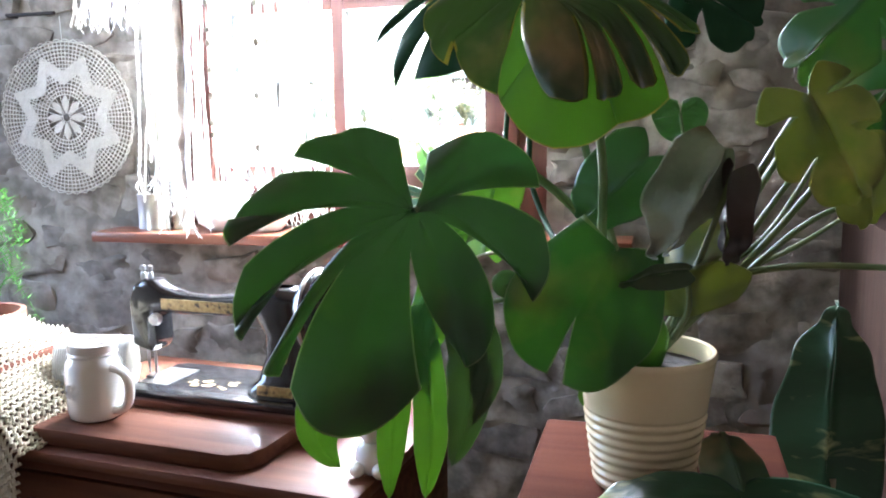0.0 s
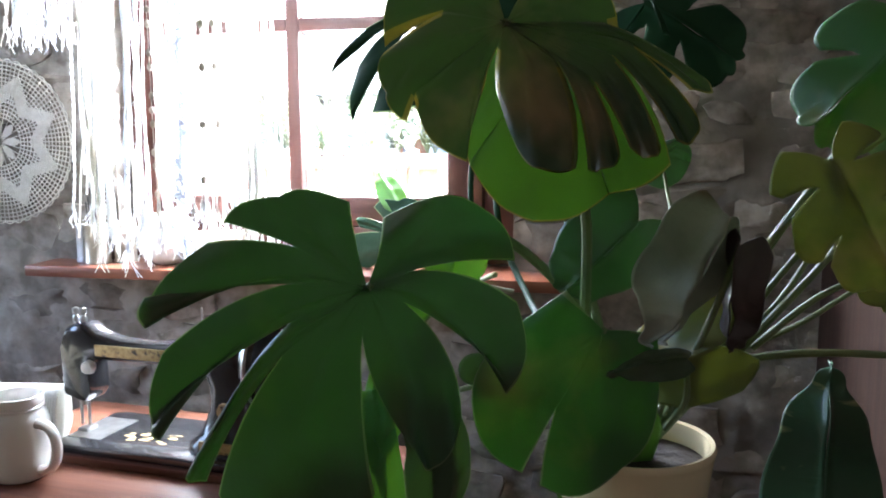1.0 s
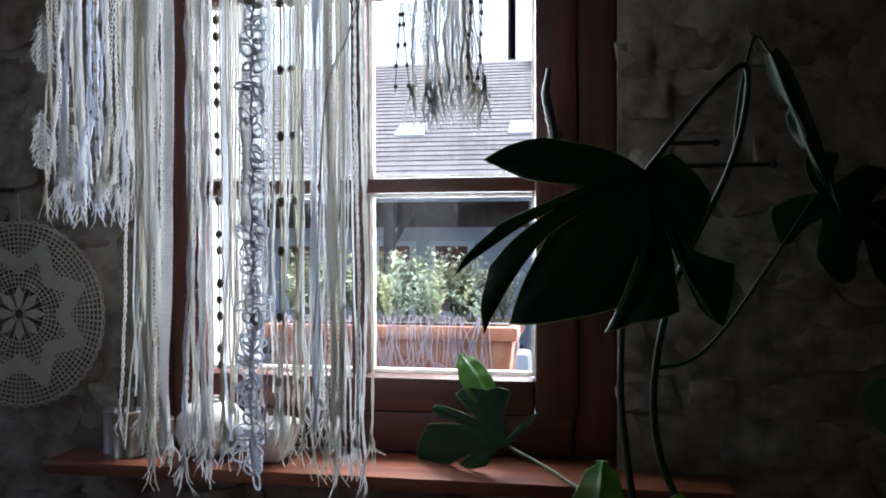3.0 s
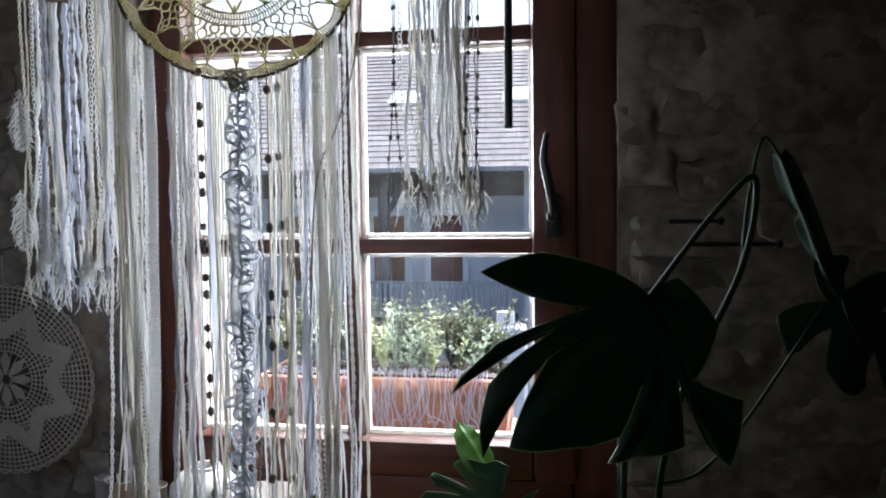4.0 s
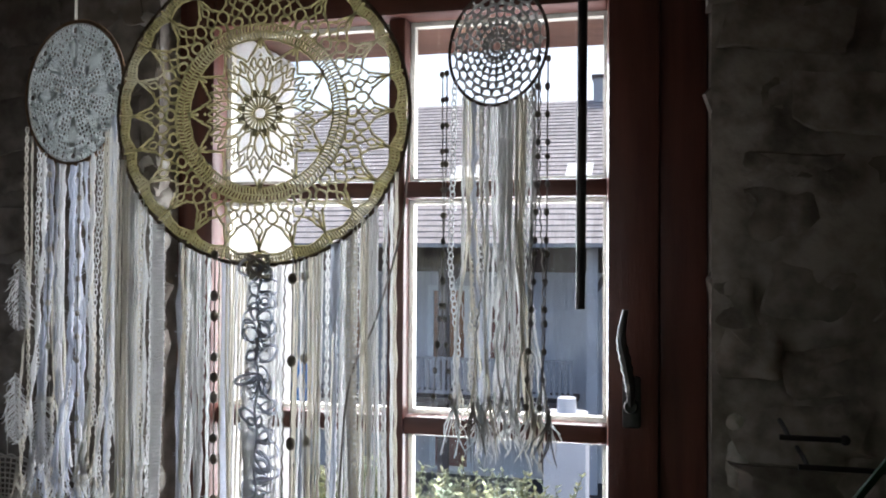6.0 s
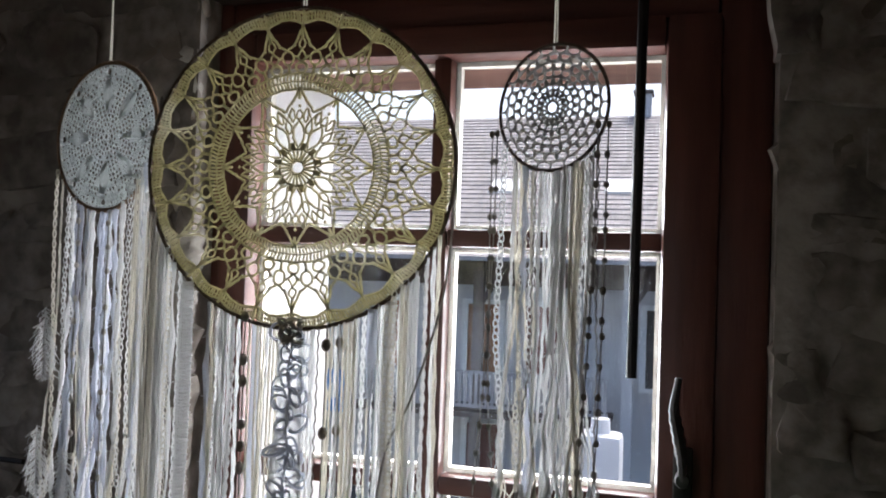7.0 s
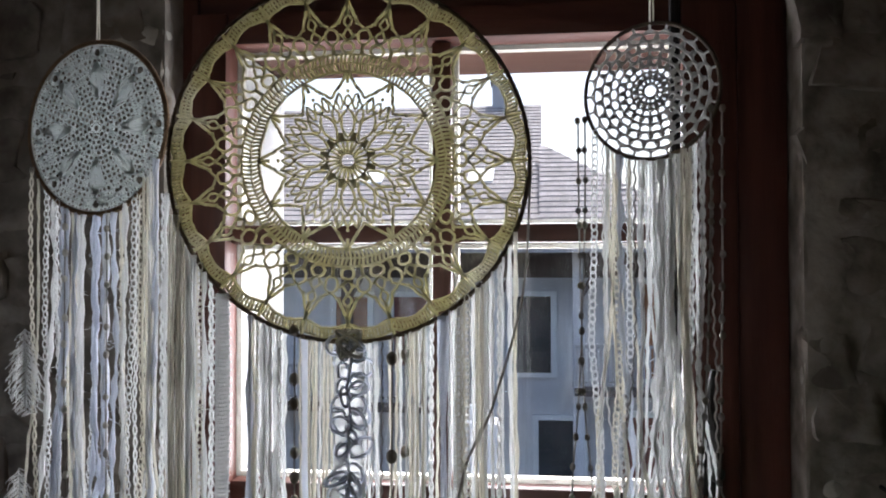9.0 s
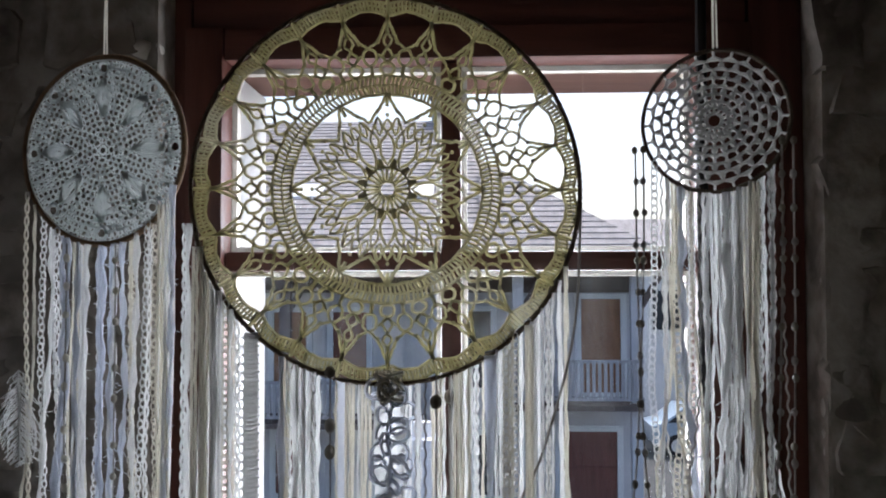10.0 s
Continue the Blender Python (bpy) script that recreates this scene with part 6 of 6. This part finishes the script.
leaf(monstera, (0.800, -1.08, 1.318), 222, 0.080, (0.05, 0.05), FEW, M_LEAF_M, (-0.1, -0.6, 0.3), label="green split monstera leaf", droop=0.3, seed=13)
leaf(monstera, (0.775, -1.06, 1.215), 285, 0.062, (0.030, 0.034), FEW, M_LEAF_MOT, (0.1, -0.6, 0.25), label="yellow-edged monstera leaf", droop=0.35, seed=32)
leaf(monstera, (0.822, -1.05, 1.272), 250, 0.070, (0.044, 0.044), FEW, M_LEAF_M, (-0.2, -0.6, 0.1), label="light green split monstera leaf", droop=0.3, seed=14)
split_leaf(monstera, (0.668, -0.64, 1.225), (0.1, -0.6, 0.1), (
    (100, 1.0, 0, 1.6, 0, 1.6), (190, 4.0, 0, 3.3, 0, 3.3), (350, 4.0, 0, 3.3, 0, 3.3), (440, 1.0, 0, 1.6, 0, 1.6),
), ((142, 3.1), (270, 3.6), (398, 3.1)), M_LEAF, "round green leaf", seed=15)
V = (0.490, -1.06, 1.14)
lobed_leaf(monstera, V, (0.15, -0.6, 0.0), (
    (-4.8, -7.2, -15.3, -15.7, -10.0, -20.7, 3.7),
    (-3.9, -7.2, -5.5, -14.8, -5.9, -23.7, 2.6),
    (-3.0, -6.3, -1.5, -14.9, -2.8, -23.7, 2.9),
    (-1.0, -2.0, -2.0, -6.0, -2.2, -11.0, 3.2),
), M_LEAF_B, "bright back-lit green monstera leaf", tau=0.5, fold=0.2, seed=16)
lobed_leaf(monstera, (0.535, -1.08, 1.105), (0.2, -0.6, 0.0), (
    (-4.2, -3.0, -1.4, -8.5, -4.3, -15.6, 3.4),
    (-3.2, -1.0, 0.0, -6.5, -2.6, -12.0, 2.4),
), M_LEAF_Y, "olive hanging leaf", tau=0.6, fold=0.25, seed=17)
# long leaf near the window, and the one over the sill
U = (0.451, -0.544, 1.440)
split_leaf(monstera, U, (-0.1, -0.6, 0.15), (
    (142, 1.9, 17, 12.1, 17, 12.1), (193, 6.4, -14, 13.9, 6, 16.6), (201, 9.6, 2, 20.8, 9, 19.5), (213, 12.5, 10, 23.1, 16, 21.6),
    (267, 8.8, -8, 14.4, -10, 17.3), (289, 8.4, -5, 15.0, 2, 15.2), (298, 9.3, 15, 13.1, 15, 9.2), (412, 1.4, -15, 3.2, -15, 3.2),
), ((173, 18.4), (208, 23.6), (226, 24.3), (243, 17.7), (266, 16.0), (296, 17.9), (338, 7.1)), M_LEAF_SHADED, "monstera leaf darkened as backlit against the window", fold=0.16, full=0.07, wave=0.006, seed=18)
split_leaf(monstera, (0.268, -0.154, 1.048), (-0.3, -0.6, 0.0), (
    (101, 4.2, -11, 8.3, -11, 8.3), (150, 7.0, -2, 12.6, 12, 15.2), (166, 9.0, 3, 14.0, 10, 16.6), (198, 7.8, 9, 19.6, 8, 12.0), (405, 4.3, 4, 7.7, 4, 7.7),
), ((116, 9.2), (166, 15.7), (194, 19.0), (222, 5.6)), M_LEAF_SHADED, "split monstera leaf resting over the sill", fold=0.1, seed=19)
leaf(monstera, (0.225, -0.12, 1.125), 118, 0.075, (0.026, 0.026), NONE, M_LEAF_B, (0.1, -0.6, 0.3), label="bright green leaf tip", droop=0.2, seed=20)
leaf(monstera, (0.65, -0.42, 1.42), 330, 0.125, (0.075, 0.08), FEW, M_LEAF_SHADED, (-0.1, -0.6, 0.2), label="split monstera leaf by the wall, darkened as if in shade", droop=0.3, gap=0.05, seed=21)
leaf(monstera, (0.600, -0.42, 1.580), 292, 0.22, (0.014, 0.017), ((), (0.3, 0.55)), M_LEAF_SHADED, (-0.5, -0.6, 0.0), label="narrow hanging monstera leaf", droop=0.1, seed=22, fold=0.5)
leaf(monstera, (0.40, -0.50, 1.03), 85, 0.085, (0.034, 0.034), NONE, M_LEAF_B, (0.0, -0.6, 0.1), label="small upright young leaf", droop=0.4, fold=0.6, seed=23)
leaf(monstera, (0.475, -0.80, 1.16), 255, 0.065, (0.035, 0.035), NONE, M_LEAF_B, (0.1, -0.6, 0.1), label="green leaf behind the stems", droop=0.2, seed=24)
for pts, a, b in (
    ([BASE, (0.60, -0.99, 1.12), (0.53, -1.05, 1.19), A], 0.0045, 0.0028),
    ([BASE, (0.60, -0.98, 1.15), (0.565, -1.05, 1.28), T], 0.004, 0.0026),
    ([BASE, (0.607, -1.04, 1.10), (0.604, -1.06, 1.20), (0.588, -1.118, 1.30)], 0.0042, 0.003),
    ([BASE, (0.645, -1.0, 1.09), B], 0.0038, 0.0024),
    ([BASE, (0.69, -1.0, 1.12), (0.738, -1.115, 1.236)], 0.0038, 0.0024),
    ([BASE, (0.70, -0.98, 1.12), (0.75, -1.02, 1.22), (0.800, -1.08, 1.318)], 0.0036, 0.0022),
    ([BASE, (0.71, -1.0, 1.1), (0.76, -1.02, 1.17), (0.822, -1.05, 1.272)], 0.0036, 0.0022),
    ([(0.72, -0.99, 1.10), (0.76, -1.0, 1.14), (0.80, -1.0, 1.16)], 0.003, 0.002),
    ([BASE, (0.70, -0.99, 1.10), (0.745, -1.03, 1.18), (0.775, -1.06, 1.215)], 0.003, 0.002),
    ([BASE, (0.69, -0.99, 1.09), (0.73, -1.0, 1.13), (0.765, -1.0, 1.19)], 0.0028, 0.002),
    ([(0.70, -0.98, 1.09), (0.75, -0.98, 1.115), (0.79, -0.97, 1.14)], 0.0026, 0.0018),
    ([(0.67, -1.0, 1.07), (0.685, -1.04, 1.15), (0.690, -1.075, 1.200)], 0.003, 0.002),
    ([(0.66, -1.03, 1.06), (0.68, -1.07, 1.13), (0.697, -1.085, 1.185)], 0.0028, 0.002),
    ([(0.66, -1.03, 1.05), (0.67, -1.06, 1.08), (0.668, -1.08, 1.112)], 0.0026, 0.0018),
    ([(0.66, -1.03, 1.09), (0.74, -1.06, 1.115), (0.84, -1.06, 1.115)], 0.0032, 0.002),
    ([(0.62, -0.95, 1.02), (0.52, -0.6, 1.05), (0.465, -0.50, 1.15), (0.48, -0.48, 1.30), (0.55, -0.47, 1.46), (0.562, -0.48, 1.555), (0.52, -0.51, 1.525), U], 0.0045, 0.003),
    ([(0.62, -0.95, 1.02), (0.47, -0.6, 1.02), (0.43, -0.50, 1.16), (0.43, -0.46, 1.30), (0.425, -0.48, 1.44)], 0.0045, 0.003),
    ([(0.55, -0.47, 1.455), (0.56, -0.45, 1.53), (0.58, -0.42, 1.60), (0.600, -0.42, 1.580)], 0.0024, 0.0018),
    ([(0.46, -0.48, 1.06), (0.40, -0.30, 1.02), (0.33, -0.20, 1.03), (0.268, -0.154, 1.048)], 0.004, 0.0025),
    ([(0.46, -0.47, 1.22), (0.53, -0.45, 1.25), (0.65, -0.42, 1.42)], 0.0026, 0.0018),
    ([(0.62, -0.95, 1.02), (0.68, -0.8, 1.1), (0.668, -0.64, 1.225)], 0.003, 0.002),
    ([(0.62, -0.95, 1.02), (0.58, -1.0, 1.09), (0.51, -1.04, 1.13), (0.486, -1.06, 1.115)], 0.0035, 0.0025),
    ([BASE, (0.58, -1.05, 1.09), (0.525, -1.08, 1.085)], 0.003, 0.002),
):
    # Stems by the window take the darkened leaf tone, standing for their shade.
    stem(monstera, pts, a, b, M_LEAF_SHADED if max(p[1] for p in pts) > -0.5 and pts[-1][2] > 1.4 else None)
for pts in (
    [(0.50, -0.6, 1.06), (0.42, -0.62, 1.075), (0.38, -0.60, 1.05), (0.36, -0.58, 0.98)],
    [(0.50, -0.6, 1.04), (0.45, -0.62, 1.05), (0.40, -0.62, 1.03), (0.39, -0.6, 0.96)],
):
    stem(monstera, pts, 0.0032, 0.002, M_STEM_G, "aerial_root")

# rubber plant beside the stand
rubber = thing("rubber_plant", (0.84, -0.74, 0.0), 0, "dark variegated rubber plant with broad leaves in a clay pot", "house plant")
put("pot", Geo().lathe([(0, 0.002), (0.085, 0.0), (0.12, 0.2), (0.128, 0.2), (0.13, 0.225), (0.118, 0.225), (0.112, 0.19), (0, 0.185)], 40), M_TERRA, rubber, "terracotta pot")
put("trunk", Geo().tube(curve_points([(0, 0, 0.18), (0.01, 0, 0.5), (0.0, 0.01, 0.82)], 10), 0.009, 8, r_end=0.005), M_STEM_G, rubber)
for at, tip, length, wide, m, face, droop in (((-0.01, 0.0, 0.79), 86, 0.225, 0.066, M_LEAF_D, (0.0, -0.6, 0.12), 0.1),
                                              ((-0.15, -0.39, 0.955), 172, 0.085, 0.034, M_LEAF_D, (0.0, -0.45, 0.6), 0.4),
                                              ((-0.12, -0.38, 0.950), 8, 0.10, 0.036, M_LEAF_D, (0.0, -0.45, 0.6), 0.4),
                                              ((-0.13, -0.36, 0.955), 95, 0.05, 0.026, M_LEAF_Y, (0.1, -0.5, 0.4), 0.4),
                                              ((-0.145, -0.40, 0.945), 215, 0.07, 0.03, M_LEAF_D, (0.0, -0.5, 0.4), 0.4),
                                              ((-0.10, -0.38, 0.940), 320, 0.09, 0.036, M_LEAF_D, (0.1, -0.5, 0.4), 0.4),
                                              ((0.05, -0.05, 0.70), 40, 0.16, 0.06, M_LEAF_D, (0.1, -0.6, 0.3), 0.3)):
    leaf(rubber, at, tip, length, (wide, wide), NONE, m, face, droop=droop, seed=int(at[0] * -1000) + 7, fold=0.2, label="broad dark leaf with pale streaks")
    stem(rubber, [(0.0, 0.0, min(at[2] - 0.12, 0.78)), (at[0] * 0.7, at[1] * 0.55 - 0.02, at[2] - 0.06), at], 0.004, 0.0025)

# feathery plant by the wall
fern = thing("asparagus_fern", (-0.60, -0.40, 0.0), 0, "feathery green asparagus fern on a tall stand", "house plant")
put("stand", Geo().lathe([(0, 0), (0.11, 0.0), (0.11, 0.02), (0.03, 0.05), (0.025, 0.70), (0.1, 0.74), (0.1, 0.755), (0, 0.755)], 28), M_CAB_DK, fern, "turned dark wooden stand")
put("pot", Geo().lathe([(0, 0.757), (0.055, 0.756), (0.075, 0.86), (0.08, 0.86), (0.08, 0.875), (0.07, 0.875), (0.066, 0.85), (0, 0.848)], 30), M_TERRA, fern, "terracotta pot")
M_FERN = mat("fern_green", (0.035, 0.09, 0.025), (0.05, 0.13, 0.03), 40, 0.6, translucent=0.4, t_colour=(0.14, 0.4, 0.05), bump=0)
rfern = random.Random(6)
for k in range(26):
    a, out, high = rfern.uniform(0, 6.28), rfern.uniform(0.07, 0.19), rfern.uniform(0.04, 0.22)
    end = (out * math.cos(a), out * math.sin(a), 0.86 + high - 0.05)
    pts = curve_points([(0.02 * math.cos(a), 0.02 * math.sin(a), 0.855), (end[0] * 0.55, end[1] * 0.55, 0.88 + high), end], 10)
    g = Geo().tube(pts, 0.0014, 4, r_end=0.0006)
    for q in pts[5:]:
        for w in range(5):
            b, l = rfern.uniform(0, 6.28), rfern.uniform(0.012, 0.028)
            d = Vector((math.cos(b), math.sin(b), rfern.uniform(-0.5, 0.8))).normalized() * l
            side = d.cross(Vector((0.3, 0.5, 0.8))).normalized() * 0.0011
            o = Vector(q)
            g.add([o - side, o + side, o + d], [(0, 1, 2)])
    put("frond", g, M_FERN, fern, smooth=False)

# tall wooden cupboard beside the plants
M_WALNUT = mat("dark_walnut", (0.05, 0.026, 0.017), (0.03, 0.016, 0.011), 8, 0.7, bump=0.15, stretch=(7, 7, 0.5))
M_WALNUT.node_tree.nodes["Principled BSDF"].inputs["Specular IOR Level"].default_value = 0.15
cup = thing("cupboard", (1.12, -0.55, 0.0), 0, "tall dark brown wooden cupboard", "cupboard")
put("body", Geo().box((-0.17, -0.25, 0.0), (0.33, 0.42, 1.06)), M_WALNUT, cup, bevel=0.006)
for x0, x1 in ((-0.165, 0.075), (0.082, 0.325)):
    d = put("door", Geo().box((x0, -0.268, 0.05), (x1, -0.2505, 1.03)), M_WALNUT, cup, bevel=0.005)
    put("panel", Geo().box((x0 + 0.045, -0.273, 0.12), (x1 - 0.045, -0.2685, 0.96)), M_WALNUT, d, bevel=0.003)


# ---- stones of the wall ----
def stone_mesh(w, h, seed):
    """A rough, flat-faced rubble stone with an angular outline, centred, facing -y."""
    r = random.Random(seed)
    n = 12
    rim = []
    power = r.uniform(0.35, 0.55)
    for k in range(n):
        t = 2 * math.pi * (k + r.uniform(-0.3, 0.3)) / n
        a, b = math.cos(t), math.sin(t)
        s = 1 + r.uniform(-0.28, 0.12)
        rim.append((math.copysign(abs(a) ** power, a) * w / 2 * s, math.copysign(abs(b) ** power, b) * h / 2 * s))
    out = r.uniform(0.006, 0.019)
    tx, tz = r.uniform(-0.09, 0.09), r.uniform(-0.14, 0.14)
    lift = lambda x, z: -out + x * tx + z * tz + r.uniform(-0.003, 0.003)
    gg = Geo()
    verts = [(x, 0.012, z) for x, z in rim]
    verts += [(x * 0.93, lift(x, z) + 0.003, z * 0.9) for x, z in rim]
    verts += [(x * 0.62 + r.uniform(-0.004, 0.004), lift(x, z) - 0.001, z * 0.58) for x, z in rim]
    verts.append((0, lift(0, 0), 0))
    faces = []
    for ring in range(2):
        for k in range(n):
            m = (k + 1) % n
            faces.append((ring * n + k, ring * n + m, (ring + 1) * n + m, (ring + 1) * n + k))
    faces += [(2 * n + k, 2 * n + (k + 1) % n, 3 * n) for k in range(n)]
    gg.add(verts, faces)
    me = gg.mesh("stone", True, angle=48)
    me.materials.append(M_STONE)
    return me


rs = random.Random(5)
z = 0.55
while z < 2.5:
    high = rs.uniform(0.05, 0.105)
    x = -1.0 + rs.uniform(-0.1, 0.05)
    while x < 1.15:
        wide = rs.uniform(0.8, 2.6) * high + 0.03
        x0, x1 = x, x + wide
        spans = [(x0, x1)]
        if z + high > 0.972 and z < 0.975:
            spans = [(x0, x1)] if (x1 < -0.5 or x0 > 0.6) else []
        elif z + high > 0.975 and z < 2.37:
            left, right = OPEN_X0 + rs.uniform(-0.004, 0.012), OPEN_X1 - rs.uniform(-0.006, 0.018)
            if z + high > 2.14:
                left, right = OPEN_X0 - 0.04, OPEN_X1 + 0.06
            spans = [(x0, min(x1, left)), (max(x0, right), x1)]
        for a, b in spans:
            if b - a > 0.03:
                ob = put("stone", stone_mesh((b - a) + 0.002, high + 0.002, rs.random()), M_STONE, wall_north)
                ob.location = ((a + b) / 2, WALL_Y, z + high / 2 + rs.uniform(-0.013, 0.013))
                ob.rotation_euler = (0, radians(rs.uniform(-9, 9)), 0)
        x = x1
    z += high
